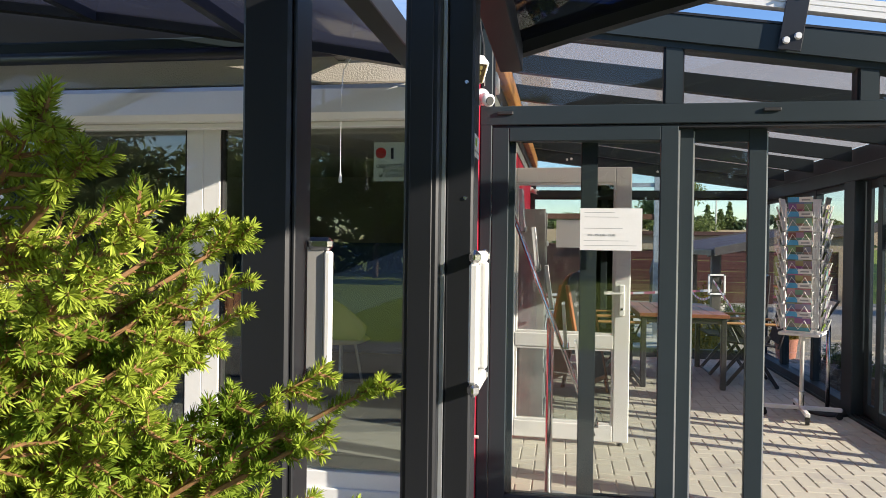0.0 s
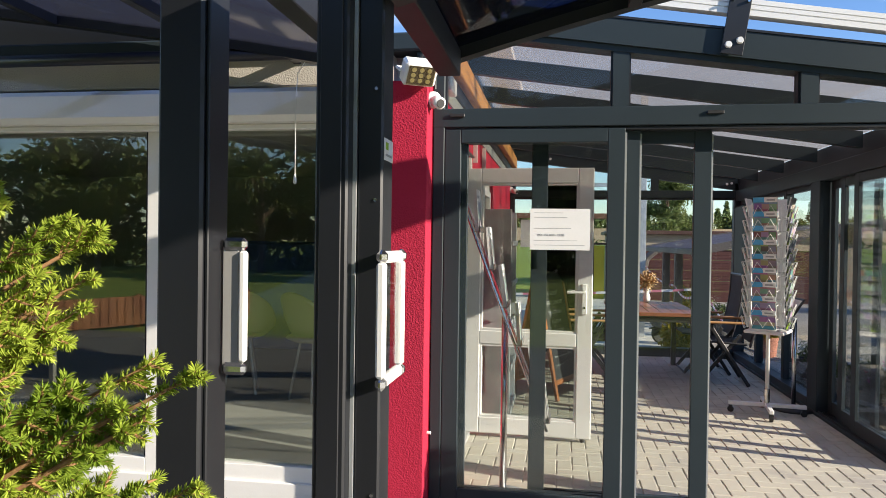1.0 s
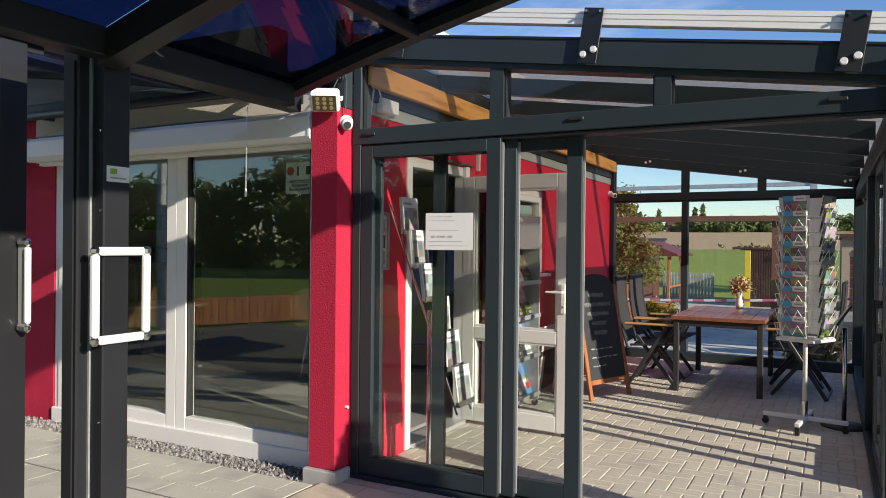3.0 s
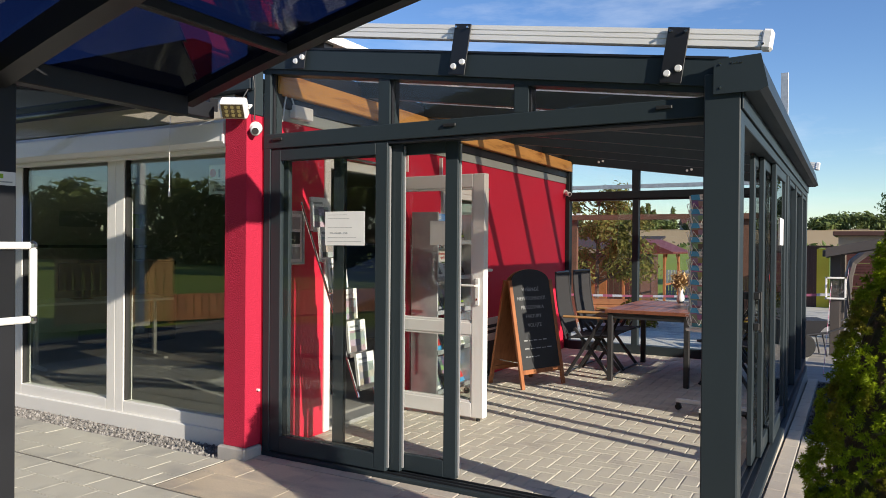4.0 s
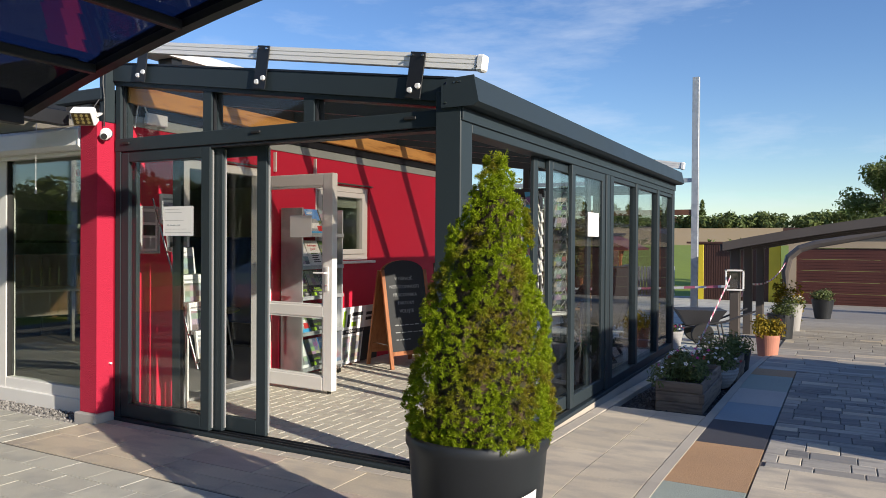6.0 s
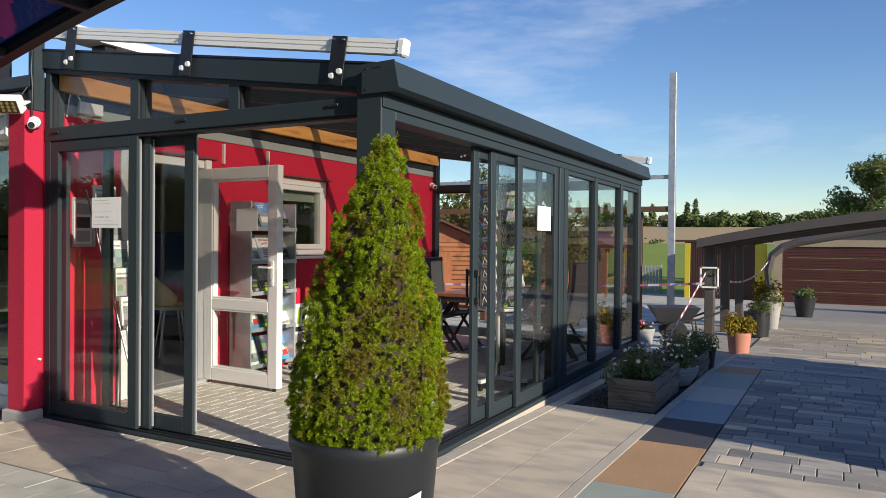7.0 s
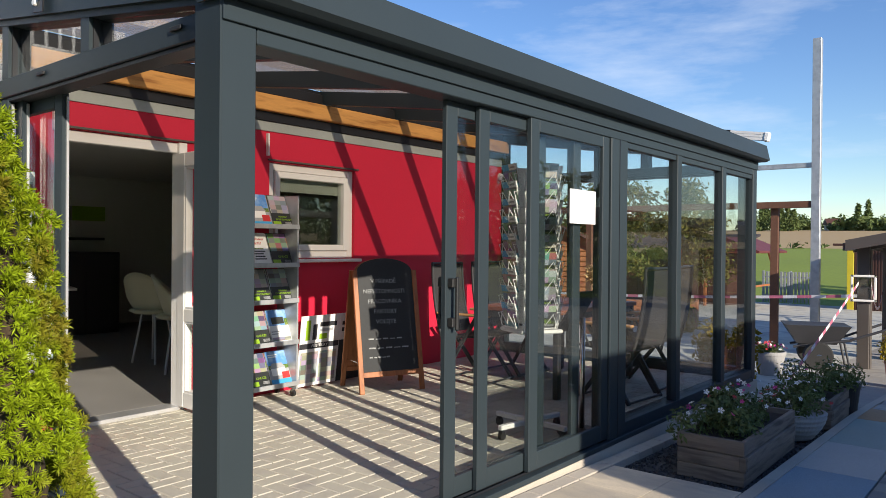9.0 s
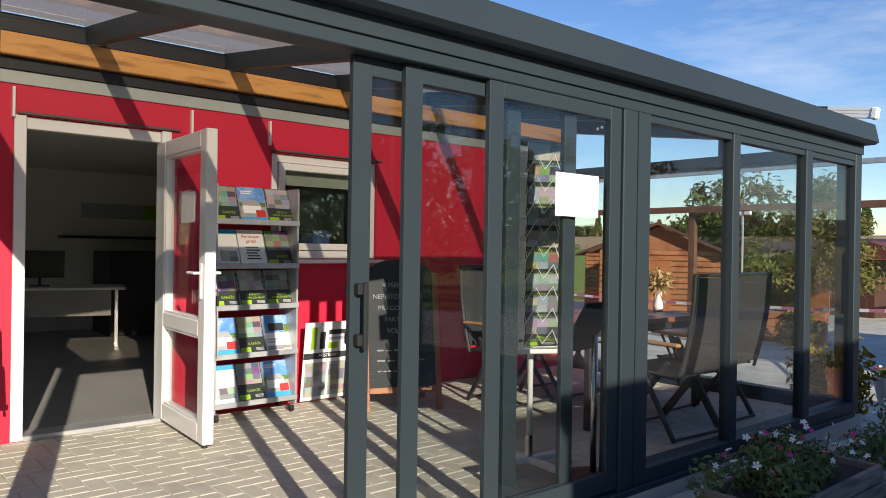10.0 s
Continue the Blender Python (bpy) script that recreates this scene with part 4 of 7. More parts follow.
# ---- arched canopies ----
def canopy(name, label, x_eave, sign_x, y0, y1, z_eave, span, ribs, metal, sheet, posts, rise=0.30, sag=0.035, purlins=4, base=0.0, edge=0.085, plain=False):
    """A cantilever canopy: posts on one eave line, arched ribs, purlins and sheets."""
    c = thing(name, label, "canopy")

    def at(s):
        return x_eave + sign_x * s, z_eave + rise * s - sag * s * s
    n = 12
    ss = [span * k / n for k in range(n + 1)]

    def arch(ya, yb, lo, hi, s0=0.0, s1=None):
        out = Shape()
        pts = []
        sel = [s for s in ss if s >= s0 - 1e-6 and (s1 is None or s <= s1 + 1e-6)]
        for s in sel:
            x, z = at(s)
            pts += [(x, ya, z + lo), (x, yb, z + lo), (x, yb, z + hi), (x, ya, z + hi)]
        faces = []
        for j in range(len(sel) - 1):
            k = 4 * j
            faces += [(k + i, k + (i + 1) % 4, k + 4 + (i + 1) % 4, k + 4 + i) for i in range(4)]
        faces += [(3, 2, 1, 0), (4 * len(sel) - 4, 4 * len(sel) - 3, 4 * len(sel) - 2, 4 * len(sel) - 1)]
        return out.add(pts, faces)
    for y in (y0, y1):
        part("edge_arch", arch(y - 0.035, y + 0.035, 0.085 - edge, 0.085), metal, c)
    for y in ribs:
        part("rib", arch(y - 0.05, y + 0.05, -0.09, 0.03), metal, c)
    for k in range(purlins + 1):
        s = span * k / purlins
        x, z = at(s)
        part("eave_beam" if k == 0 else "purlin", B(x - (0.045 if k == 0 else 0.025), x + (0.045 if k == 0 else 0.025), min(y0, y1) + 0.036, max(y0, y1) - 0.036, z - (0.06 if k == 0 else 0.01), z + 0.045, 0.004), metal, c)
    ys = sorted([y0, *ribs, y1])
    for a, b in zip(ys[:-1], ys[1:]):
        part("roof_sheet", arch(a + 0.03, b - 0.03, 0.048, 0.056), sheet, c)
    for px0, px1, py0, py1 in posts:
        top = z_eave + 0.02
        if plain:
            p = part("post", B(px0, px1 - 0.012, py0, py1, base - 0.05, top, 0.008), metal, c)
            part("post_cover", B(px1 - 0.011, px1, py0 + 0.015, py1 - 0.01, base - 0.05, top - 0.06, 0.003), metal, p)
            continue
        xm = px0 + (px1 - px0) * 0.52
        p = part("post", B(px0, xm, py0, py1 - 0.03, base - 0.05, top, 0.006), metal, c)
        part("post_sleeve", B(xm + 0.012, px1, py0 + 0.05, py1, base - 0.05, top, 0.006), metal, p)
        part("post_strip", B(xm + 0.001, xm + 0.011, py0 + 0.045, py1 - 0.04, base - 0.05, top - 0.03), GALVANISED if base == 0.0 else metal, p)
        part("post_cover", B(px0 + 0.015, xm - 0.015, py0 - 0.008, py0 - 0.001, base - 0.05, top - 0.08, 0.002), metal, p)
        for zz in (0.25, 0.75, 1.55, 1.85):
            part("rivet", Shape().rod((px1 - 0.02, py0 + 0.047, base + zz), (px1 - 0.02, py0 + 0.05, base + zz), 0.005, n=8), STEEL, p)
    return c


canopy("carport_canopy", "black aluminium cantilever canopy with smoked roof sheets", -0.15, 1, 2.27, -3.2, 2.172, 2.9, (1.22, -1.0), BLACK_ALU, SMOKE,
       ((-0.343, -0.170, 1.165, 1.33), (-0.30, -0.205, -1.1, -0.9)))
canopy("carport_canopy", "black aluminium cantilever canopy with grey roof sheets beside the office", -0.62, -1, 2.90, -3.2, 2.285, 3.6, (1.22, -1.0), BLACK_ALU, GREY_SHEET,
       ((-0.738, -0.60, 1.065, 1.20), (-0.77, -0.63, -1.1, -0.9)), 0.19, 0.012, plain=True)


def display_frame(m, w, h, label, pane=True):
    """A snap frame of pale aluminium with round corner joints."""
    f = thing("poster_holder", label, "poster holder", group="poster holders on posts")
    f.matrix_basis = m
    for a, b, lo, hi in ((-w / 2, -w / 2 + 0.032, -h / 2 + 0.03, h / 2 - 0.03), (w / 2 - 0.032, w / 2, -h / 2 + 0.03, h / 2 - 0.03), (-w / 2 + 0.03, w / 2 - 0.03, h / 2 - 0.032, h / 2), (-w / 2 + 0.03, w / 2 - 0.03, -h / 2, -h / 2 + 0.032)):
        part("frame_bar", B(a, b, -0.014, 0.010, lo, hi, 0.006), WHITE_METAL, f)
    for sx in (-1, 1):
        for sz in (-1, 1):
            part("corner_joint", B(sx * (w / 2 - 0.015) - 0.019, sx * (w / 2 - 0.015) + 0.019, -0.018, 0.011, sz * (h / 2 - 0.015) - 0.019, sz * (h / 2 - 0.015) + 0.019, 0.012), STEEL, f)
    part("pane", B(-w / 2 + 0.03, w / 2 - 0.03, -0.002, 0.0, -h / 2 + 0.03, h / 2 - 0.03), ACRYLIC, f, shadow=False)
    return f


display_frame(pose(-0.160, 1.285, 1.230, 0, 0, 90), 0.26, 0.365, "empty pale aluminium snap frame on the black post")
_f2 = thing("poster_holder", "grey backed pale aluminium poster holder on the second black post", "poster holder", (-0.560, 1.155, 1.258), group="poster holders on posts")
part("backing", B(-0.034, 0.012, -0.004, 0.004, -0.165, 0.165, 0.002), BACKING_GREY, _f2)
part("frame_bar", B(0.013, 0.034, -0.012, 0.012, -0.15, 0.15, 0.006), WHITE_METAL, _f2)
for _z in (-0.168, 0.168):
    part("corner_joint", B(-0.034, 0.034, -0.014, 0.014, _z - 0.017, _z + 0.017, 0.010), STEEL, _f2)
st = thing("post_sticker", "small white maker's sticker on the black post", "sticker")
part("label_sheet", B(-0.1695, -0.1685, 1.225, 1.325, 1.66, 1.72), PAPER, st)
part("label_mark", B(-0.1685, -0.1678, 1.24, 1.27, 1.69, 1.71), GREEN_INK, st)
part("label_line", B(-0.1685, -0.1678, 1.24, 1.31, 1.672, 1.678), GREY_INK, st)


# ---- plants ----
def needle(sh, p, d, length, width, rng):
    """One flat pointed needle."""
    side = d.cross(Vector((rng.uniform(-1, 1), rng.uniform(-1, 1), rng.uniform(-1, 1))))
    if side.length < 1e-4:
        return
    side = side.normalized() * width
    k = len(sh.v)
    sh.v += [tuple(p), tuple(p + d * length * 0.5 + side), tuple(p + d * length), tuple(p + d * length * 0.5 - side)]
    sh.f += [(k, k + 1, k + 2, k + 3)]


def spray(wood, green, a, b, count, length, width, rng, spread=0.9):
    """A twig from a to b with needles all round it and a brush at its tip."""
    a, b = Vector(a), Vector(b)
    d = (b - a).normalized()
    if wood is not None:
        wood.rod(a, b, 0.0028, 0.0016, n=5, caps=False)
    for i in range(count):
        t = rng.random() ** 0.75
        r = Vector((rng.gauss(0, 1), rng.gauss(0, 1), rng.gauss(0, 1)))
        r = (r - d * r.dot(d)).normalized()
        w = (d * (0.45 + 0.5 * t) + r * spread).normalized()
        needle(green, a + (b - a) * t, w, length * rng.uniform(0.75, 1.15), width, rng)


def build_cone_spruce():
    rng = random.Random(5)
    pot = thing("plant_pot", "large round anthracite plastic planter pot with a white label", "plant pot", (3.235, 2.012, -0.01))
    part("shell", Shape().lathe([(0.215, 0.0), (0.225, 0.0), (0.275, 0.575), (0.286, 0.595), (0.286, 0.632), (0.276, 0.64), (0.266, 0.632), (0.26, 0.54), (0.0, 0.54)], 48), POT_PLASTIC, pot, smooth=True)
    part("soil", Shape().lathe([(0.255, 0.55), (0.255, 0.575), (0.1, 0.59), (0.001, 0.595)], 24), SOIL, pot)
    lab = Shape()
    for k in range(9):
        t0, t1 = radians(-62 + 6 * k), radians(-62 + 6 * (k + 1))
        r0, r1 = 0.2545, 0.2675
        lab.add([(r0 * math.cos(t0), r0 * math.sin(t0), 0.29 + 0.004 * k), (r0 * math.cos(t1), r0 * math.sin(t1), 0.29 + 0.004 * (k + 1)),
                 (r1 * math.cos(t1), r1 * math.sin(t1), 0.42 + 0.004 * (k + 1)), (r1 * math.cos(t0), r1 * math.sin(t0), 0.42 + 0.004 * k)], [(0, 1, 2, 3)])
    part("label_sticker", lab, PAPER, pot)
    tree = thing("dwarf_spruce", "cone-shaped dwarf spruce with yellow-green needles in the round pot", "conifer", (3.24, 2.012, 0.55))
    part("trunk", Shape().tube([(0, 0, -0.02), (0.004, 0, 0.4), (0, 0.004, 0.8), (0, 0, 1.06)], 0.02, 8, 0.2), BARK, tree)
    H = 1.19
    green = Shape()
    lobes = [(rng.uniform(0, 6.28), rng.uniform(0.0, 0.97), rng.uniform(-0.050, 0.034)) for _ in range(270)]
    waist = ((0.0, 0.245), (0.06, 0.290), (0.15, 0.315), (0.30, 0.285), (0.45, 0.245), (0.60, 0.205), (0.72, 0.155), (0.84, 0.120), (0.93, 0.092), (0.98, 0.062), (1.0, 0.035))

    def radius(h, a):
        u = min(max(h / H, 0.0), 1.0)
        for (u0, r0), (u1, r1) in zip(waist[:-1], waist[1:]):
            if u <= u1:
                r = r0 + (r1 - r0) * (u - u0) / (u1 - u0)
                break
        for la, lu, amt in lobes:
            da = ((a - la + math.pi) % (2 * math.pi) - math.pi) * r / 0.045
            if abs(da) < 3:
                r += amt * math.exp(-da * da - ((u - lu) / 0.034) ** 2)
        return max(0.02, r)
    # rounded tufts of short shoots, with the dry, darkly coloured inside showing between them
    tufts = []
    cells = {}
    for i in range(16000):
        u = 1 - (1 - rng.random() * 0.999) ** 0.58
        a = rng.uniform(0, 2 * math.pi)
        R = radius(u * H, a)
        p = Vector((R * math.cos(a), R * math.sin(a), max(0.075, u * H)))
        size = rng.uniform(0.016, 0.029) * (1.0 if u < 0.85 else 0.8)
        key = (int(p.x // 0.06), int(p.y // 0.06), int(p.z // 0.06))
        near = [q for dx in (-1, 0, 1) for dy in (-1, 0, 1) for dz in (-1, 0, 1) for q in cells.get((key[0] + dx, key[1] + dy, key[2] + dz), ())]
        if all((p - q).length > 0.66 * (size + r) for q, r in near):
            tufts.append((p, size, a))
            cells.setdefault(key, []).append((p, size))
    for p, size, a in tufts:
        u = p.z / H
        out = Vector((math.cos(a), math.sin(a), 0.45 + 1.4 * max(0.0, u - 0.75))).normalized()
        heart = p - out * (size * 1.0 + rng.random() ** 2 * 0.030)
        for k in range(int(3 + 330 * size)):
            w = (out * 0.8 + Vector((rng.gauss(0, 0.58), rng.gauss(0, 0.58), rng.gauss(0, 0.58)))).normalized()
            reach = size * rng.uniform(0.7, 1.1)
            spray(None, green, heart, heart + w * reach, 19, 0.0135, 0.00125, rng, 1.0)
    for j in range(16):
        spray(None, green, (0, 0, H - 0.07), (rng.gauss(0, 0.022), rng.gauss(0, 0.022), H - 0.02 + rng.gauss(0, 0.010)), 26, 0.0145, 0.0017, rng)
    # solid core: its dark colour gives both dry twigs and shade between tufts
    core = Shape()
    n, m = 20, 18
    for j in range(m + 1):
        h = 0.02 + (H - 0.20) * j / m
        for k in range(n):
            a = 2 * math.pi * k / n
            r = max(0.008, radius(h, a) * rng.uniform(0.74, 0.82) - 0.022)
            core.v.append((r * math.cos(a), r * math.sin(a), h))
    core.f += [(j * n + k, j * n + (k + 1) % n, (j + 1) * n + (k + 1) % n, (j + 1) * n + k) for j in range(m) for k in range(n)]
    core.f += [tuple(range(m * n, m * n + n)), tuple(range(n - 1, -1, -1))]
    for sh in (core, green):
        sh.v = [(x + 0.075 * max(0.0, z / H) ** 1.6, y + 0.015 * max(0.0, z / H) ** 1.6, z) for x, y, z in sh.v]
    part("inner_wood", core, SHADED_TWIG, tree, "dry brown inner twigs, darkened as the shade between tufts")
    part("foliage", green, CONE_GREEN, tree)


build_cone_spruce()


def build_near_spruce():
    """The young spruce close to the start of the walk."""
    rng = random.Random(11)
    base = Vector((-0.79, 0.11, -0.03))
    tree = thing("young_spruce", "young spruce with bright yellow-green needles growing beside the posts", "conifer", base)
    part("trunk", Shape().tube([(0, 0, -0.05), (0.01, 0, 0.6), (0.0, 0.01, 1.2), (0.0, 0.0, 1.66)], 0.03, 8, 0.2), BARK, tree)
    green, wood = Shape(), Shape()
    tips = [(-0.328, 0.256, 1.415), (-0.367, 0.31, 1.468), (-0.407, 0.303, 1.488), (-0.147, 0.19, 1.292), (-0.224, 0.225, 1.30), (-0.329, -0.061, 1.535), (-0.303, -0.03, 1.48), (-0.188, 0.30, 1.12),
            (-0.348, -0.091, 1.57), (-0.394, 0.243, 1.324), (-0.523, 0.319, 1.53), (-0.40, 0.22, 1.40), (-0.43, 0.20, 1.27), (-0.20, 0.18, 1.24), (-0.27, 0.20, 1.25)]
    for _ in range(20):
        tips.append((rng.uniform(-0.60, -0.34), rng.uniform(-0.17, -0.03), rng.uniform(1.0, 1.52)))
    for _ in range(9):
        tips.append((rng.uniform(-0.64, -0.45), rng.uniform(0.10, 0.30), rng.uniform(1.0, 1.40)))
    for _ in range(46):
        tips.append((rng.uniform(-0.54, -0.17), rng.uniform(0.14, 0.34), rng.uniform(0.74, 1.215)))
    for _ in range(26):
        tips.append((rng.uniform(-0.50, -0.26), rng.uniform(-0.02, 0.30), rng.uniform(1.0, 1.38)))
    for _ in range(16):
        tips.append((rng.uniform(-1.2, -0.7), rng.uniform(-0.25, 0.5), rng.uniform(0.6, 1.5)))
    for tx, ty, tz in tips:
        tip = Vector((tx - 0.01, ty - 0.03, tz - 0.03)) - base
        hz = max(0.1, tz - 0.10 - 0.28 * math.hypot(tip.x, tip.y))
        root = Vector((0, 0, hz))
        mid = root.lerp(tip, 0.55) - Vector((0, 0, 0.03))
        wood.tube([root, mid, tip], 0.008, 5, 0.3)
        for k in range(40):
            t = 0.30 + 0.72 * rng.random()
            p = root.lerp(mid, t / 0.55) if t < 0.55 else mid.lerp(tip, (t - 0.55) / 0.45)
            d = (tip - root).normalized()
            side = Vector((rng.gauss(0, 1), rng.gauss(0, 1), rng.gauss(0, 0.55)))
            side = (side - d * side.dot(d)).normalized()
            w = (d * 0.75 + side * 0.75).normalized()
            L = rng.uniform(0.045, 0.085) * (1.35 - 0.95 * t)
            spray(wood, green, p, p + w * L, 80, 0.0150, 0.0012, rng, 1.0)
        spray(wood, green, tip - (tip - mid).normalized() * 0.05, tip, 120, 0.0150, 0.0012, rng, 1.0)
    part("foliage", green, SPRUCE, tree)
    part("branch_work", wood, TWIG, tree)


build_near_spruce()


def leaf_blob(sh, c, r, count, size, rng, flat=0.8):
    """Loose leaves scattered through a rounded volume."""
    c = Vector(c)
    for _ in range(count):
        d = Vector((rng.gauss(0, 1), rng.gauss(0, 1), rng.gauss(0, 1))).normalized()
        p = c + Vector((d.x * r[0], d.y * r[1], d.z * r[2])) * rng.random() ** 0.4
        n = (d + Vector((rng.gauss(0, 0.6), rng.gauss(0, 0.6), rng.gauss(0, 0.6) + 0.4))).normalized()
        t = n.orthogonal().normalized()
        t = (t * math.cos(rng.random() * 6.28) + n.cross(t) * math.sin(rng.random() * 6.28)).normalized()
        b = n.cross(t)
        s = size * rng.uniform(0.6, 1.25)
        k = len(sh.v)
        sh.v += [tuple(p - t * s), tuple(p + b * s * 0.42 + n * s * 0.12), tuple(p + t * s), tuple(p - b * s * 0.42 + n * s * 0.12)]
        sh.f += [(k, k + 1, k + 2, k + 3)]


def blossom(c, r, mat, parent, rng):
    sh = Shape()
    up = Vector((rng.uniform(-0.4, 0.9), rng.uniform(-0.9, 0.2), rng.uniform(0.3, 1))).normalized()
    q = up.to_track_quat("Z", "Y")
    for k in range(5):
        a = 2 * math.pi * k / 5
        pts = [Vector((0, 0, -0.2)), Vector((math.cos(a - 0.5) * 0.7, math.sin(a - 0.5) * 0.7, 0.15)), Vector((math.cos(a) * 1.05, math.sin(a) * 1.05, 0.05)), Vector((math.cos(a + 0.5) * 0.7, math.sin(a + 0.5) * 0.7, 0.15))]
        sh.add([Vector(c) + q @ (p * r) for p in pts], [(0, 1, 2, 3)])
    part("blossom", sh, mat, parent)


def flowers(at, r, seed, leaves=900, size=0.022, blooms=((WHITE_PETAL, 16), (PINK, 4), (RED_PETAL, 3)), label="bushy garden flowers with white, pink and red blossoms", mat=None):
    rng = random.Random(seed)
    f = thing("flowering_plant", label, "flowers", at)
    sh = Shape()
    for k in range(7):
        leaf_blob(sh, (rng.uniform(-0.65, 0.65) * r[0], rng.uniform(-0.65, 0.65) * r[1], rng.uniform(0.25, 0.6) * r[2]), (r[0] * 0.5, r[1] * 0.5, r[2] * 0.55), leaves // 7, size, rng)
    part("foliage", sh, mat or LEAF, f)
    stems = Shape()
    for _ in range(14):
        a, b = rng.uniform(-0.6, 0.6), rng.uniform(-0.6, 0.6)
        stems.rod((a * r[0] * 0.4, b * r[1] * 0.4, -0.02), (a * r[0], b * r[1], r[2] * 0.8), 0.003, n=4, caps=False)
    part("stem_work", stems, LEAF, f)
    for m, cnt in blooms:
        for _ in range(cnt):
            d = Vector((rng.gauss(0, 1), rng.gauss(0, 1), abs(rng.gauss(0, 1)) + 0.25)).normalized()
            blossom((d.x * r[0] * 1.0, d.y * r[1] * 1.0, r[2] * 0.35 + d.z * r[2] * 0.75), rng.uniform(0.013, 0.022), m, f, rng)


def wooden_planter(x0, x1, y0, y1, h, boards=3):
    z = ground_z((y0 + y1) / 2) - 0.02
    p = thing("wooden_planter", "weathered grey-brown wooden planter box of stacked boards", "planter", (x0, y0, z), group="wooden planters")
    L, W = y1 - y0, x1 - x0
    for k in range(boards):
        lo, hi = h * k / boards, h * (k + 1) / boards - 0.004
        part("board", B(0, W, 0, 0.028, lo, hi, 0.004), PLANTER_WOOD, p)
        part("board", B(0, W, L - 0.028, L, lo, hi, 0.004), PLANTER_WOOD, p)
        part("board", B(W - 0.028, W + (0.012 if k % 2 else 0.0), 0.029, L - 0.029, lo, hi, 0.004), PLANTER_WOOD, p)
        part("board", B(0, 0.028, 0.029, L - 0.029, lo, hi, 0.004), PLANTER_WOOD, p)
        if k % 2 == 1:
            part("board_end", B(W - 0.026, W + 0.014, -0.012, 0.0, lo, hi, 0.003), PLANTER_WOOD, p)
    part("soil", B(0.03, W - 0.03, 0.03, L - 0.03, 0.02, h - 0.04), SOIL, p)


wooden_planter(3.075, 3.475, 5.99, 7.12, 0.27)
flowers((3.27, 6.32, 0.12), (0.25, 0.38, 0.25), 3, 1700)
flowers((3.27, 6.78, 0.11), (0.25, 0.36, 0.25), 4, 1400)


def pot(name, at, profile, mat, label, group=""):
    p = thing(name, label, "plant pot", at, group=group)
    part("shell", Shape().lathe(profile, 32), mat, p, smooth=False)
    top = profile[-1]
    part("soil", Shape().lathe([(top[0] * 0.95, top[1] - 0.01), (0.001, top[1])], 20), SOIL, p)
    return p


def round_pot(r0, r1, h):
    return [(r0, 0), (r1 * 0.97, h * 0.86), (r1, h * 0.86), (r1 * 1.02, h), (r1 * 0.92, h), (r1 * 0.90, h * 0.9)]


def woven_bowl(at):
    p = thing("woven_planter", "round grey-beige woven planter bowl", "planter", at)
    prof = [(0.13, 0)] + [(0.13 + 0.10 * math.sin(math.pi * 0.5 * k / 11) + (0.004 if k % 2 else 0), 0.20 * k / 11) for k in range(1, 12)] + [(0.21, 0.205), (0.20, 0.17)]
    part("bowl", Shape().lathe(prof, 40), CONCRETE_POT, p)
    part("soil", Shape().lathe([(0.2, 0.165), (0.001, 0.17)], 20), SOIL, p)


woven_bowl((3.36, 7.55, ground_z(7.55) - 0.02))
flowers((3.36, 7.55, 0.05), (0.26, 0.26, 0.20), 6, 900, blooms=((WHITE_PETAL, 6), (RED_PETAL, 4)))
wooden_planter(3.10, 3.52, 8.05, 8.75, 0.24)
flowers((3.30, 8.35, 0.06), (0.27, 0.40, 0.30), 7, 1200, blooms=((WHITE_PETAL, 12), (PINK, 2)))
pot("plant_pot", (3.42, 9.0, ground_z(9.0) - 0.02), round_pot(0.12, 0.15, 0.25), POT_PLASTIC, "small dark plastic plant pot")
flowers((3.42, 9.0, 0.06), (0.2, 0.2, 0.18), 8, 500, blooms=((WHITE_PETAL, 2),))
pot("plant_pot", (2.15, 11.4, ground_z(11.4) - 0.02), round_pot(0.13, 0.19, 0.32), CONCRETE_POT, "grey concrete flower bowl")
flowers((2.15, 11.4, ground_z(11.4) + 0.28), (0.20, 0.20, 0.12), 9, 500, blooms=((RED_PETAL, 22), (WHITE_PETAL, 12), (PINK, 12)))
pot("plant_pot", (3.56, 11.55, ground_z(11.55) - 0.02), round_pot(0.14, 0.175, 0.34), TERRACOTTA, "salmon terracotta plant pot")
flowers((3.56, 11.55, ground_z(11.55) + 0.30), (0.26, 0.26, 0.30), 10, 1300, 0.03, blooms=((RED_PETAL, 3),), label="yellow-leaved shrub in the terracotta pot", mat=LEAF_YELLOW)
pot("plant_pot", (3.52, 15.0, ground_z(15.0) - 0.02), [(0.21, 0), (0.24, 0.46), (0.24, 0.50), (0.22, 0.50)], POT_PLASTIC, "black square-shouldered plant pot")
flowers((3.52, 15.0, ground_z(15) + 0.46), (0.30, 0.30, 0.24), 12, 600, 0.03, blooms=((WHITE_PETAL, 2),))
pot("plant_pot", (3.62, 17.2, ground_z(17.2) - 0.02), [(0.14, 0), (0.21, 0.58), (0.21, 0.62), (0.19, 0.62)], CONCRETE_POT, "tall pale woven plant pot")
flowers((3.62, 17.2, ground_z(17.2) + 0.58), (0.28, 0.28, 0.2), 13, 400, 0.03, blooms=((WHITE_PETAL, 45),))
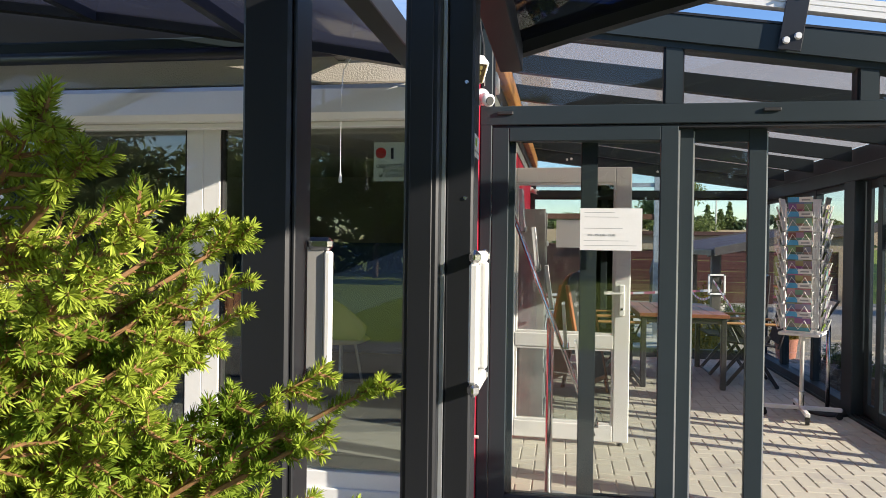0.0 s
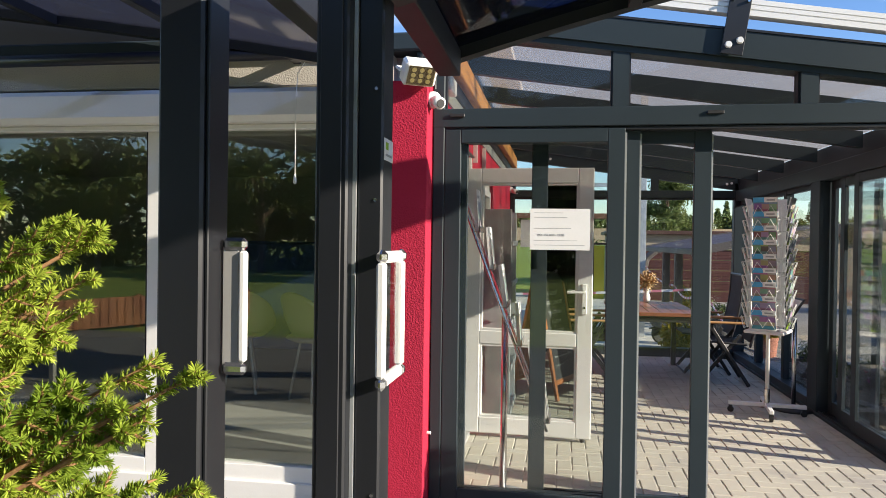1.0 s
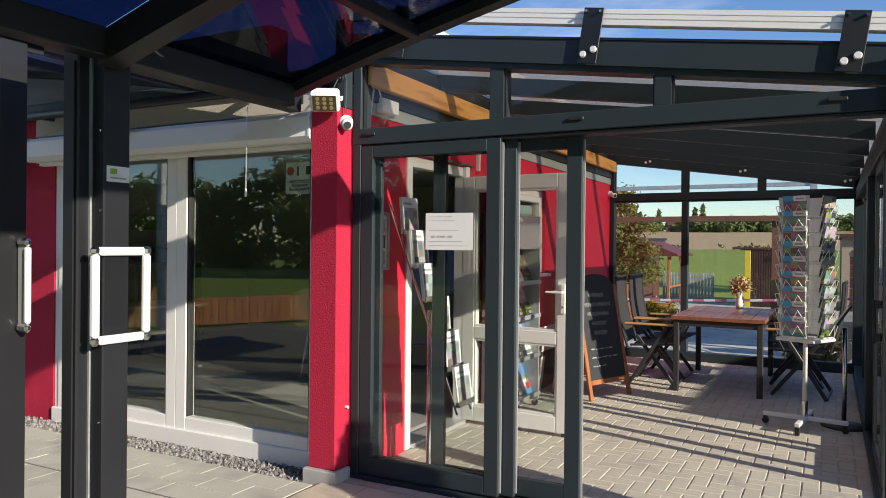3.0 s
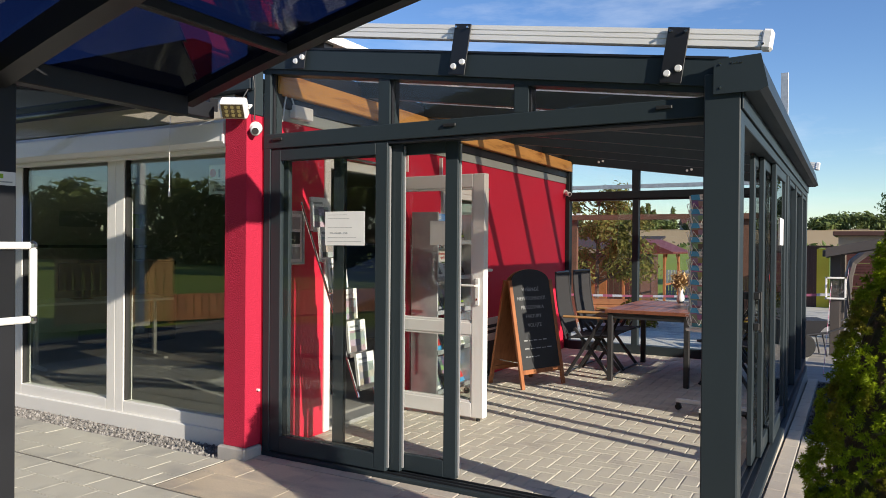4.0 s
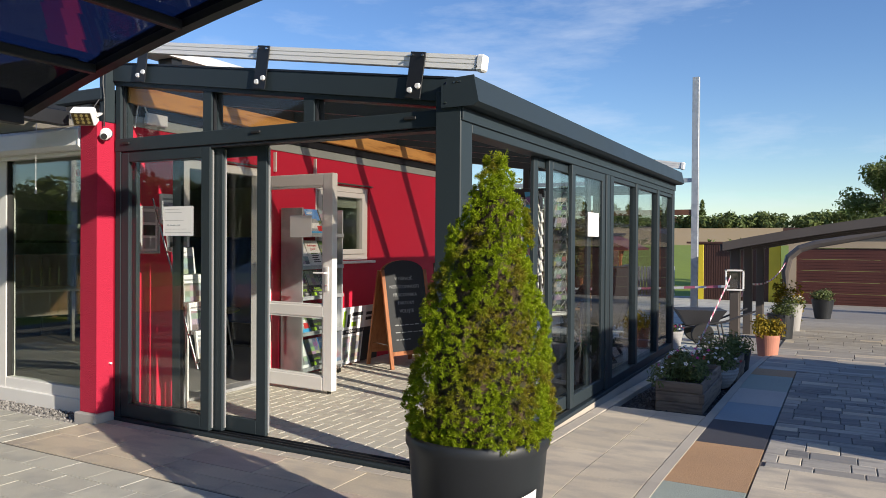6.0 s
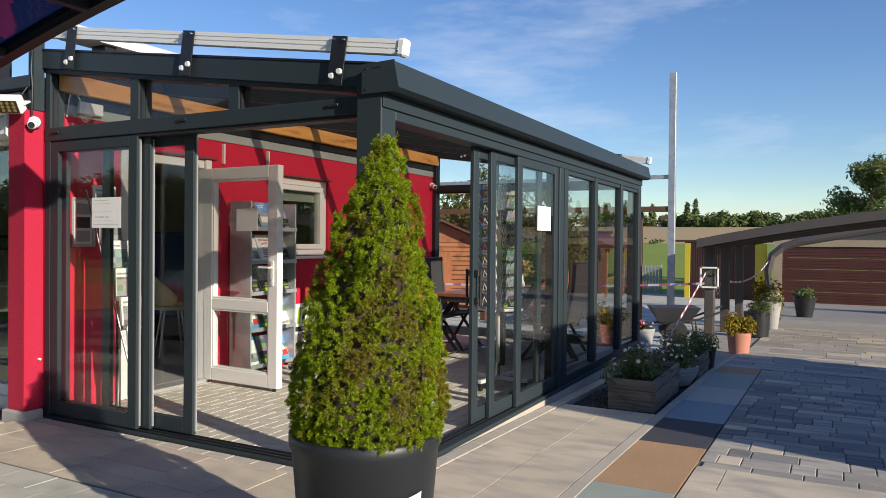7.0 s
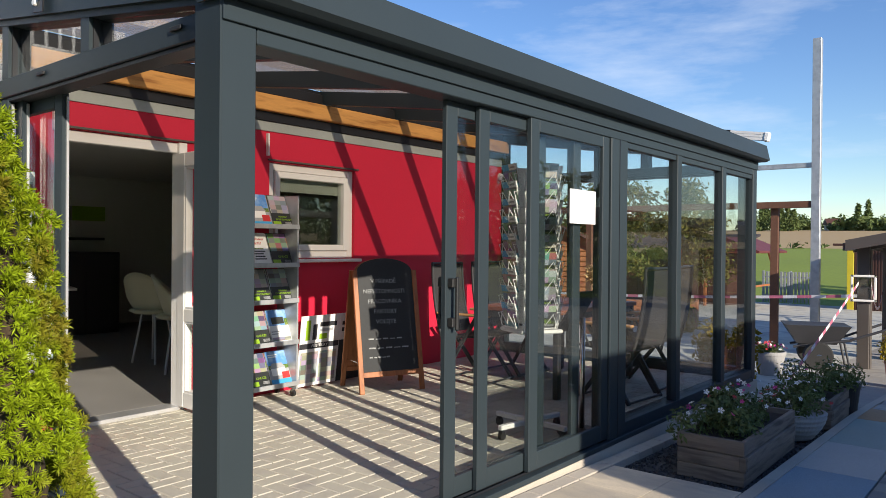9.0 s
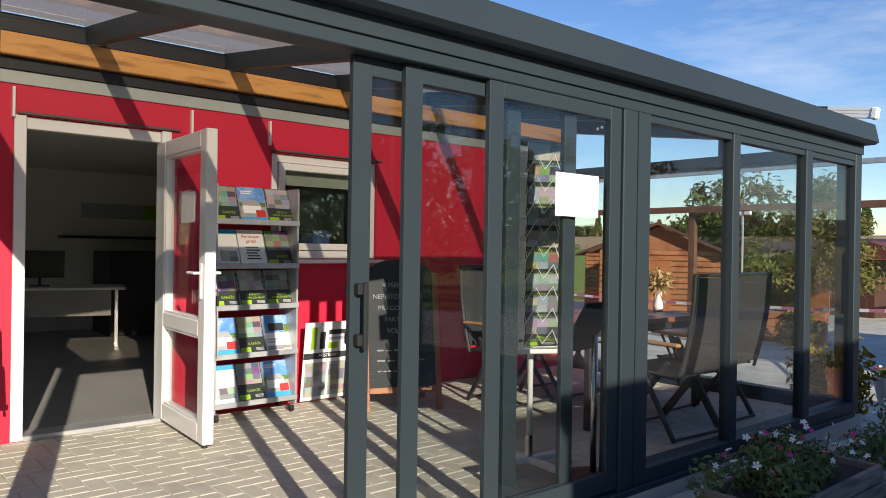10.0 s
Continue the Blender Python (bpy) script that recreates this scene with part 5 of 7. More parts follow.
flowers((3.45, 18.4, ground_z(18.4) + 0.1), (0.35, 0.35, 1.0), 15, 900, 0.06, blooms=((WHITE_PETAL, 2),), label="tall yellowish ornamental grass", mat=LEAF_YELLOW)
pot("plant_pot", (4.12, 22.9, ground_z(22.9) - 0.02), [(0.20, 0), (0.29, 0.50), (0.30, 0.56), (0.27, 0.56)], POT_PLASTIC, "large black plant pot by the carport")
flowers((4.12, 22.9, ground_z(22.9) + 0.52), (0.40, 0.40, 0.32), 16, 500, 0.05, blooms=((WHITE_PETAL, 2),))


# ---- furniture in the veranda ----
table = thing("garden_table", "dark metal garden table with a red-brown slatted wooden top", "table", (0.835, 6.91, 0.0))
TW, TL = 0.87, 1.50
for k in range(7):
    part("slat", B(0.02 + k * 0.1195, 0.02 + k * 0.1195 + 0.1135, 0.02, TL - 0.02, 0.725, 0.752, 0.004), TABLE_WOOD, table)
for a, b, c0, c1 in ((0, TW, 0, 0.019), (0, TW, TL - 0.019, TL), (0, 0.019, 0.019, TL - 0.019), (TW - 0.019, TW, 0.019, TL - 0.019)):
    part("edge", B(a, b, c0, c1, 0.715, 0.752, 0.003), TABLE_WOOD, table)
for a, b, c0, c1 in ((0.03, TW - 0.03, 0.03, 0.06), (0.03, TW - 0.03, TL - 0.06, TL - 0.03), (0.03, 0.06, 0.06, TL - 0.06), (TW - 0.06, TW - 0.03, 0.06, TL - 0.06)):
    part("apron", B(a, b, c0, c1, 0.655, 0.713, 0.003), CHAIR_ALU, table)
for a in (0.02, TW - 0.075):
    for c0 in (0.02, TL - 0.075):
        part("leg", B(a, a + 0.055, c0, c0 + 0.055, 0.0, 0.714, 0.006), CHAIR_ALU, table)


def garden_chair(at, turn):
    """A folding high-back recliner; it faces local +x."""
    c = thing("garden_chair", "dark folding garden armchair with charcoal fabric and wooden armrests", "chair", at, turn, "garden chairs round the table")
    W = 0.27
    part("seat_fabric", Shape().add([(-0.20, -W + 0.03, 0.43), (-0.20, W - 0.03, 0.43), (0.26, W - 0.03, 0.46), (0.26, -W + 0.03, 0.46), (-0.20, -W + 0.03, 0.418), (-0.20, W - 0.03, 0.418), (0.26, W - 0.03, 0.448), (0.26, -W + 0.03, 0.448)],
                                    [(0, 1, 2, 3), (7, 6, 5, 4), (0, 4, 5, 1), (1, 5, 6, 2), (2, 6, 7, 3), (3, 7, 4, 0)]), TEXTILE, c)
    bx0, bx1 = -0.25, -0.37
    back = Shape()
    for j in range(7):
        t = j / 6
        x, z = bx0 + (bx1 - bx0) * t - 0.03 * math.sin(math.pi * t), 0.45 + 0.65 * t
        back.v += [(x, -W + 0.03, z), (x, W - 0.03, z), (x - 0.014, W - 0.03, z), (x - 0.014, -W + 0.03, z)]
    for j in range(6):
        k = 4 * j
        back.f += [(k + i, k + (i + 1) % 4, k + 4 + (i + 1) % 4, k + 4 + i) for i in range(4)]
    back.f += [(3, 2, 1, 0), (24, 25, 26, 27)]
    part("backrest_fabric", back, TEXTILE, c)
    for s in (-1, 1):
        y = s * (W - 0.015)
        part("back_rail", Shape().tube([(bx0 + (bx1 - bx0) * t - 0.03 * math.sin(math.pi * t), y, 0.40 + 0.72 * t) for t in (0, 0.2, 0.4, 0.6, 0.8, 1)], 0.013, 8), CHAIR_ALU, c)
        part("seat_rail", Shape().tube([(-0.22, y, 0.425), (0.27, y, 0.455)], 0.012, 8), CHAIR_ALU, c)
        part("leg", B(-0.37, 0.37, y + s * 0.018 - 0.011, y + s * 0.018 + 0.011, -0.018, 0.018, 0.004, m=Matrix.Translation((-0.05, 0, 0.315)) @ Matrix.Rotation(radians(-58), 4, 'Y')), CHAIR_ALU, c)
        part("leg", B(-0.33, 0.33, y - s * 0.018 - 0.011, y - s * 0.018 + 0.011, -0.018, 0.018, 0.004, m=Matrix.Translation((0.04, 0, 0.265)) @ Matrix.Rotation(radians(52), 4, 'Y')), CHAIR_ALU, c)
        part("armrest", B(-0.28, 0.30, y + s * 0.03 - 0.028, y + s * 0.03 + 0.028, 0.635, 0.66, 0.009), ARM_WOOD, c, "wooden armrest")
        part("arm_support", Shape().tube([(0.22, y + s * 0.03, 0.636), (0.13, y + s * 0.02, 0.45)], 0.010, 8), CHAIR_ALU, c)
    part("top_rail", Shape().rod((bx1 - 0.002, -W + 0.015, 1.115), (bx1 - 0.002, W - 0.015, 1.115), 0.013), CHAIR_ALU, c)
    for x in (-0.25, 0.24):
        part("foot_bar", Shape().rod((x, -W, 0.02), (x, W, 0.02), 0.010), CHAIR_ALU, c)
    return c


chair = garden_chair((0.62, 7.25, 0.0), 4)
copy_thing(chair, pose(0.62, 7.88, 0, 0, 0, -3))
copy_thing(chair, pose(2.0, 7.43, 0, 0, 0, 176))
copy_thing(chair, pose(1.93, 8.05, 0, 0, 0, 181))

vase = thing("flower_vase", "white vase with a dried straw flower bunch on the table", "vase", (1.33, 8.30, 0.752))
part("vase", Shape().lathe([(0.035, 0), (0.045, 0.05), (0.025, 0.12), (0.035, 0.17), (0.03, 0.17), (0.02, 0.12)], 20), WHITE_PLASTIC, vase, smooth=True)
_r = random.Random(21)
_straw = Shape()
for _ in range(150):
    d = Vector((_r.gauss(0, 1), _r.gauss(0, 1), _r.gauss(0, 0.8) + 0.5)).normalized()
    needle(_straw, Vector((0, 0, 0.24)), d, _r.uniform(0.10, 0.17), 0.008, _r)
leaf_blob(_straw, (0, 0, 0.27), (0.13, 0.13, 0.11), 160, 0.028, _r)
part("dried_bouquet", _straw, STRAW, vase)


def chalkboard():
    c = thing("chalkboard", "arched A-frame chalkboard with an orange wooden frame and chalk writing", "chalkboard", (0.19, 6.37, 0.0), 68)
    W, H = 0.58, 1.20

    def leaf(tilt, front):
        m = pose(0, (-0.235 if front else 0.235), 0, 0, 0, 0) @ Matrix.Rotation(radians(tilt), 4, 'X')
        tag = "front" if front else "rear"
        for s in (-1, 1):
            part("leg", B(s * W / 2 - 0.022, s * W / 2 + 0.022, -0.014, 0.014, 0.0, H - 0.12, 0.004, m=m), FRAME_WOOD, c)
        part("rail", B(-W / 2 + 0.022, W / 2 - 0.022, -0.012, 0.012, 0.14, 0.185, 0.003, m=m), FRAME_WOOD, c)
        out = [(-W / 2 + 0.022, 0.185), (W / 2 - 0.022, 0.185), (W / 2 - 0.022, H - 0.13)] + [((W / 2 - 0.022) * math.cos(math.pi * k / 12), H - 0.13 + 0.12 * math.sin(math.pi * k / 12)) for k in range(1, 12)] + [(-W / 2 + 0.022, H - 0.13)]
        b = part("board", Shape().prism(out, -0.006, 0.006, "y"), CHALK_BOARD if front else FRAME_WOOD, c)
        b.matrix_basis = m
        return m
    m = leaf(-11, True)
    leaf(11, False)
    rows = (("V PŘÍPADĚ", 0.98), ("NEPŘÍTOMNOSTI", 0.89), ("PRACOVNÍKA", 0.80), ("FAKTURY", 0.71), ("VOLEJTE", 0.62))
    for tx, z in rows:
        lettering("chalk_word", tx, 0.052, m @ pose(-0.02, -0.0068, z, 90, 0, 0), CHALK, c)
    for z, w in ((0.47, 0.34), (0.39, 0.40), (0.31, 0.20)):
        for k in range(5):
            part("chalk_stroke", B(-0.2 + k * w / 5, -0.2 + (k + 0.75) * w / 5, -0.0075, -0.0065, z - 0.006, z + 0.006 - 0.004 * (k % 2), m=m), CHALK, c)
    for s in (-1, 1):
        part("brace", Shape().rod((s * 0.27, -0.19, 0.25), (s * 0.27, 0.19, 0.25), 0.004, n=6), STEEL, c)


chalkboard()


def brochure(name, w, h, d, kind, m, group, label):
    """A stack of A4 prints: pages and a cover with its photos, bands and title."""
    b = thing(name, label, "brochure", group=group)
    b.matrix_basis = m
    base = {"pergola": COVER_DARK, "garage": COVER_DARK, "sky": COVER_SKY, "white": PAPER, "question": PAPER, "villa": PAPER, "news": PAPER, "teal": COVER_DARK}[kind]
    part("cover", B(-w / 2, w / 2, -d / 2, -d / 2 + 0.0015, 0, h), base, b)
    part("page_block", B(-w / 2 + 0.001, w / 2 - 0.001, -d / 2 + 0.0016, d / 2, 0.001, h - 0.002), PAPER, b)
    y0, y1 = -d / 2 - 0.0009, -d / 2 - 0.0001

    def patch(u0, u1, v0, v1, mat, nm="print", lift=0.0):
        part(nm, B(-w / 2 + u0 * w, -w / 2 + u1 * w, y0 - lift, y1 - lift, v0 * h, v1 * h), mat, b)

    def photos(v0, v1, mat, u0=0.03, u1=0.97):
        patch(u0, u1, v0, v1, mat, "photo_sheet")
    if kind in ("pergola", "garage", "teal"):
        if kind == "teal":
            patch(0.0, 1.0, 0.74, 1.0, PAPER)
            patch(0.0, 0.46, 0.74, 1.0, COVER_BLUE, "print", 0.0010)
            patch(0.56, 0.90, 0.82, 0.90, GREY_INK, "text_line", 0.0010)
            photos(0.20, 0.73, PHOTO_BRIGHT, 0.0, 1.0)
            patch(0.0, 1.0, 0.0, 0.19, COVER_TEAL)
        else:
            photos(0.42, 0.98, PHOTO_MUTED if kind == "pergola" else PHOTO_BRIGHT)
            patch(0.03, 0.42, 0.02, 0.15, GREEN_INK)
            words = (("PERGOLY", 0.30), ("ZIMNÍ ZAHRADY", 0.21)) if kind == "pergola" else (("GARÁŽE", 0.24),)
            for tx, v in words:
                lettering("words", tx, 0.105 * w if len(words) == 2 else 0.13 * w, pose(0.08 * w, y0 - 0.0006, v * h, 90), GREEN_INK, b)
            for k in range(3):
                patch(0.62, 0.94, 0.06 + 0.03 * k, 0.075 + 0.03 * k, GREY_INK, "text_line")
    elif kind == "sky":
        patch(0.0, 1.0, 0.0, 0.13, COVER_BLUE)
        patch(0.0, 1.0, 0.44, 0.56, LEAF_PRINT, "hedge_print")
        patch(0.0, 1.0, 0.131, 0.439, GREY_INK, "drive_print")
        patch(0.10, 0.80, 0.24, 0.46, PAPER, "house_print", 0.0010)
        part("roof_print", Shape().prism([(-0.46 * w, 0.46 * h), (0.34 * w, 0.46 * h), (0.18 * w, 0.62 * h), (-0.30 * w, 0.62 * h)], y0 - 0.0020, y0 - 0.0011, "y"), GREY_INK, b)
        patch(0.58, 0.95, 0.14, 0.34, RED_INK, "car_print", 0.0022)
        patch(0.10, 0.55, 0.86, 0.89, PAPER, "text_line")
        patch(0.10, 0.48, 0.80, 0.83, PAPER, "text_line")
    elif kind == "question":
        for tx, tz, sz in (("Potřebujete", 0.80, 0.030), ("garáž?", 0.67, 0.034)):
            lettering("words", tx, sz, pose(0, y0 - 0.0006, tz * h, 90), RED_INK, b)
        for k in range(5):
            patch(0.24 + 0.04 * (k % 2), 0.80 - 0.05 * (k % 3), 0.16 + 0.08 * k, 0.195 + 0.08 * k, INK if k < 4 else LEAF_PRINT, "text_line")
    elif kind == "villa":
        patch(0.0, 1.0, 0.50, 0.99, COVER_SKY)
        patch(0.18, 0.80, 0.55, 0.76, COVER_DARK, "house_print", 0.0010)
        patch(0.82, 1.0, 0.50, 0.72, LEAF_PRINT, "hedge_print", 0.0010)
        for k in range(2):
            patch(0.06, 0.5 - 0.1 * k, 0.30 - 0.07 * k, 0.335 - 0.07 * k, GREY_INK, "text_line")
        photos(0.03, 0.14, PHOTO_MUTED)
    elif kind == "news":
        photos(0.10, 0.72, PHOTO_MUTED, 0.08, 0.92)
        patch(0.10, 0.60, 0.80, 0.86, GREY_INK, "text_line")
    else:
        patch(0.0, 1.0, 0.86, 1.0, COVER_BLUE)
        photos(0.10, 0.40, PHOTO_MUTED, 0.3, 0.95)
    return b


def brochure_shelf():
    s = thing("brochure_shelf", "grey metal brochure shelf on castors with five tiers", "shelf", (-0.205, 4.955, 0.0), 0)
    D, L, H = 0.27, 0.66, 1.70
    for y in (0, L - 0.016):
        part("side_panel", B(-D / 2, D / 2, y, y + 0.016, 0.06, H, 0.003), GALVANISED, s)
    for z in (0.36, 0.70, 1.02, 1.34):
        part("cross_wire", Shape().rod((-D / 2 + 0.006, 0.02, z - 0.22), (-D / 2 + 0.006, L - 0.02, z), 0.003, n=6), STEEL, s)
    cols = 3
    tiers = (0.10, 0.45, 0.80, 1.10, 1.42)
    for i, z in enumerate(tiers):
        part("shelf_board", B(-D / 2 + 0.009, D / 2, 0.017, L - 0.017, z, z + 0.014, 0.002), GALVANISED, s)
        part("shelf_lip", B(D / 2 + 0.001, D / 2 + 0.012, 0.0, L, z - 0.004, z + 0.035, 0.003), GALVANISED, s)
        for k in range(cols):
            y = 0.115 + k * 0.215
            cov = (("white", "garage", "sky"), ("sky", "garage", "villa"), ("garage", "pergola", "pergola"), ("white", "question", "garage"), ("garage", "sky", "pergola"))[i][k]
            m = pose(-0.205 + 0.065, 4.955 + y, z + 0.016, 0, 0, 90) @ Matrix.Rotation(radians(-24), 4, 'X')
            brochure("brochure_stack", 0.205, 0.285, 0.022, cov, m, "brochures on the shelf", {"white": "stack of white brochures leaning on the shelf", "garage": "stack of dark brochures with a grid of garage photos", "sky": "stack of brochures with a blue sky and house on the cover", "villa": "stack of white brochures with a flat-roofed house photo", "pergola": "stack of dark brochures with pergola photos and lime print", "question": "stack of white brochures with a red question printed on it"}[cov])
    for x in (-D / 2 + 0.03, D / 2 - 0.03):
        for y in (0.03, L - 0.03):
            k = part("castor", Shape().rod((x, y - 0.012, 0.028), (x, y + 0.012, 0.028), 0.028, n=14), BLACK_PLASTIC, s)
            part("castor_fork", B(x - 0.012, x + 0.012, y - 0.017, y + 0.017, 0.035, 0.062, 0.002), STEEL, k)


brochure_shelf()


def spinner_rack():
    at = Vector((2.07, 5.90, 0.0))
    s = thing("spinner_rack", "white wire brochure spinner on a castored star base", "display rack", at, -28)
    part("pole", Shape().rod((0, 0, 0.10), (0, 0, 1.86), 0.017, n=14), WHITE_METAL, s, smooth=True)
    part("pole_sleeve", Shape().rod((0, 0, 0.09), (0, 0, 0.22), 0.023, n=14), STEEL, s)
    for k in range(4):
        a = radians(20 + 90 * k)
        d = Vector((math.cos(a), math.sin(a), 0))
        m = Matrix.Rotation(a, 4, 'Z')
        arm = part("base_arm", B(0.0, 0.31, -0.019, 0.019, 0.065, 0.098, 0.005, m=m), WHITE_METAL, s)
        e = d * 0.29
        side = Vector((-d.y, d.x, 0))
        part("castor", Shape().rod(e - side * 0.014 + Vector((0, 0, 0.026)), e + side * 0.014 + Vector((0, 0, 0.026)), 0.026, n=14), BLACK_PLASTIC, arm)
        part("castor_fork", B(0.275, 0.305, -0.018, 0.018, 0.03, 0.064, 0.003, m=m), BLACK_PLASTIC, arm)
    part("tray", B(-0.16, 0.16, -0.16, 0.16, 0.70, 0.725, 0.006), WHITE_METAL, s)
    for f in range(4):
        q = Matrix.Rotation(radians(90 * f), 4, 'Z')
        for x in (-0.115, 0.115):
            part("upright_wire", Shape().rod(q @ Vector((x, -0.125, 0.72)), q @ Vector((x, -0.125, 1.80)), 0.0028, n=6), WHITE_METAL, s)
        for i in range(9):
            z = 0.74 + i * 0.118
            pk = Shape()
            pk.tube([q @ Vector(p) for p in ((-0.115, -0.125, z + 0.10), (-0.105, -0.200, z + 0.09), (-0.105, -0.172, z), (0.105, -0.172, z), (0.105, -0.200, z + 0.09), (0.115, -0.125, z + 0.10))], 0.0032, 5)
            pk.tube([q @ Vector(p) for p in ((-0.10, -0.176, z), (-0.05, -0.206, z + 0.095), (0.0, -0.186, z + 0.02), (0.05, -0.206, z + 0.095), (0.10, -0.176, z))], 0.0032, 5)
            part("wire_pocket", pk, WHITE_METAL, s)
            cov = (("teal", "teal", "teal", "teal"), ("pergola", "pergola", "pergola", "garage"), ("pergola", "garage", "pergola", "garage"), ("teal", "pergola", "teal", "garage"))[f][i % 4]
            m = Matrix.Translation(at) @ Matrix.Rotation(radians(-28 + 90 * f), 4, 'Z') @ Matrix.Translation((0, -0.148, z + 0.004)) @ Matrix.Rotation(radians(12), 4, 'X')
            brochure("brochure_stack", 0.19, 0.165, 0.012, cov, m, "brochures in the spinner rack", "printed photo leaflets in a wire pocket of the spinner rack")
    return s


spinner_rack()

lect = thing("info_lectern", "black info stand with a tilted board and a round base", "stand", (2.35, 6.12, 0.0))
part("base", Shape().lathe([(0.17, 0.0), (0.17, 0.012), (0.15, 0.022), (0.03, 0.03), (0.02, 0.04)], 28), BLACK_PLASTIC, lect, smooth=True)
part("pole", Shape().rod((0, 0, 0.02), (0, 0, 0.80), 0.018, n=14), STEEL, lect, smooth=True)
_m = Matrix.Translation((-0.05, 0, 0.84)) @ Matrix.Rotation(radians(-58), 4, 'Y')
part("board", B(-0.17, 0.17, -0.13, 0.13, -0.008, 0.008, 0.004, m=_m), BLACK_PLASTIC, lect)
part("info_sheet", B(-0.15, 0.15, -0.11, 0.11, 0.009, 0.011, m=_m), PAPER, lect)


def magazine_stand():
    """A steel pole carrying a slanting ladder of narrow pockets that face the door side."""
    x0, y0 = 0.0, 3.45
    s = thing("magazine_stand", "zigzag price list holder on a steel pole, round foot", "stand", (x0, y0, 0.0))
    part("foot", Shape().lathe([(0.15, 0), (0.15, 0.010), (0.03, 0.02), (0.02, 0.03)], 28), GALVANISED, s, smooth=True)
    part("pole", Shape().rod((0, 0, 0.02), (0, 0, 1.02), 0.020, n=14), STEEL, s, smooth=True)
    a, b = Vector((-0.255, 0.0, 1.70)), Vector((0.245, 0.0, 0.40))
    for y in (-0.095, 0.095):
        part("rail", Shape().tube([a + Vector((0, y, 0)), b + Vector((0, y, 0))], 0.008, 8), STEEL, s)
    for k in range(6):
        p = a.lerp(b, (k + 0.95) / 6.2)
        part("pocket", B(p.x + 0.004, p.x + 0.040, -0.108, 0.108, p.z - 0.006, p.z, 0.002), STEEL, s)
        part("pocket_lip", B(p.x + 0.037, p.x + 0.040, -0.108, 0.108, p.z + 0.0005, p.z + 0.030, 0.001), STEEL, s)
        m = pose(x0 + p.x + 0.022, y0, p.z + 0.001, 0, 0, 90) @ Matrix.Rotation(radians(-4 - 2 * (k % 3)), 4, 'X')
        brochure("price_list", 0.20, 0.235, 0.018, "news", m, "price lists in the holder", "white price list with a grey house photo in the holder")


magazine_stand()

pic = thing("picture_frame", "grey framed notice with small photos on the crimson wall", "picture frame")
frame_bars(pic, 3.31, 3.51, 1.265, 1.645, 0.020, WX + 0.002, WX + 0.022, GALVANISED, "x")
part("backing", B(WX + 0.003, WX + 0.010, 3.33, 3.49, 1.285, 1.625), PAPER, pic)
for k in range(3):
    part("photo", B(WX + 0.0105, WX + 0.012, 3.352, 3.468, 1.305 + 0.105 * k, 1.39 + 0.105 * k), INK if k % 2 else GREY_INK, pic)

poster = thing("advert_board", "white advertising board with a green mark leaning at the wall foot", "advertising board", (WX + 0.09, 6.12, 0.02), 90)
_m = Matrix.Rotation(radians(7), 4, 'X')
part("panel", B(-0.36, 0.10, -0.004, 0.004, 0.0, 0.64, 0.001, m=_m), PAPER, poster)
part("side_panel", B(0.104, 0.44, -0.004, 0.004, 0.0, 0.64, 0.001, m=_m), PAPER, poster)
for a, b, v0, v1, mt in ((-0.30, -0.25, 0.42, 0.60, GREEN_INK), (-0.22, -0.17, 0.42, 0.56, INK), (-0.14, -0.05, 0.42, 0.47, GREEN_INK), (-0.14, 0.06, 0.535, 0.575, INK), (-0.14, 0.02, 0.49, 0.515, GREY_INK)):
    part("word_bar", B(a, b, -0.0052, -0.0042, v0, v1, m=_m), mt, poster)
for k in range(2):
    part("word_bar", B(0.13, 0.41 - 0.06 * k, -0.0052, -0.0042, 0.53 - 0.06 * k, 0.565 - 0.06 * k, m=_m), INK, poster)
part("dark_strip", B(-0.36, 0.10, -0.0052, -0.0042, 0.34, 0.39, m=_m), INK, poster)
part("dark_strip", B(0.104, 0.44, -0.0052, -0.0042, 0.0, 0.39, m=_m), INK, poster)
lettering("words", "PŘÍSTŘEŠKY", 0.035, _m @ pose(-0.13, -0.0062, 0.365, 90), PAPER, poster)
for k in range(2):
    part("photo", B(-0.34 + 0.22 * k, -0.14 + 0.22 * k, -0.0052, -0.0042, 0.03, 0.31, m=_m), PHOTO_MUTED, poster)

# lamp and cameras on the column
flood = thing("flood_light", "white floodlight with led tiles on the column top", "flood light", (-0.405, 2.87, 2.285), 30)
_m = Matrix.Rotation(radians(38), 4, 'X')
part("housing", B(-0.085, 0.085, -0.045, 0.035, -0.062, 0.062, 0.012, m=_m), WHITE_METAL, flood)
part("reflector", B(-0.068, 0.068, -0.0475, -0.0455, -0.047, 0.047, m=_m), BROWN_ALU, flood)
for k in range(9):
    part("led_tile", Shape().rod(_m @ Vector((-0.04 + 0.04 * (k % 3), -0.049, -0.028 + 0.028 * (k // 3))), _m @ Vector((-0.04 + 0.04 * (k % 3), -0.0475, -0.028 + 0.028 * (k // 3))), 0.012, n=12), CREAM_SHELL, flood)
part("front_glass", B(-0.07, 0.07, -0.053, -0.050, -0.05, 0.05, m=_m), LENS, flood, shadow=False)
part("bracket", Shape().tube([(-0.095, 0.0, 0.0), (-0.095, 0.07, 0.03), (0.095, 0.07, 0.03), (0.095, 0.0, 0.0)], 0.008, 6), WHITE_METAL, flood)
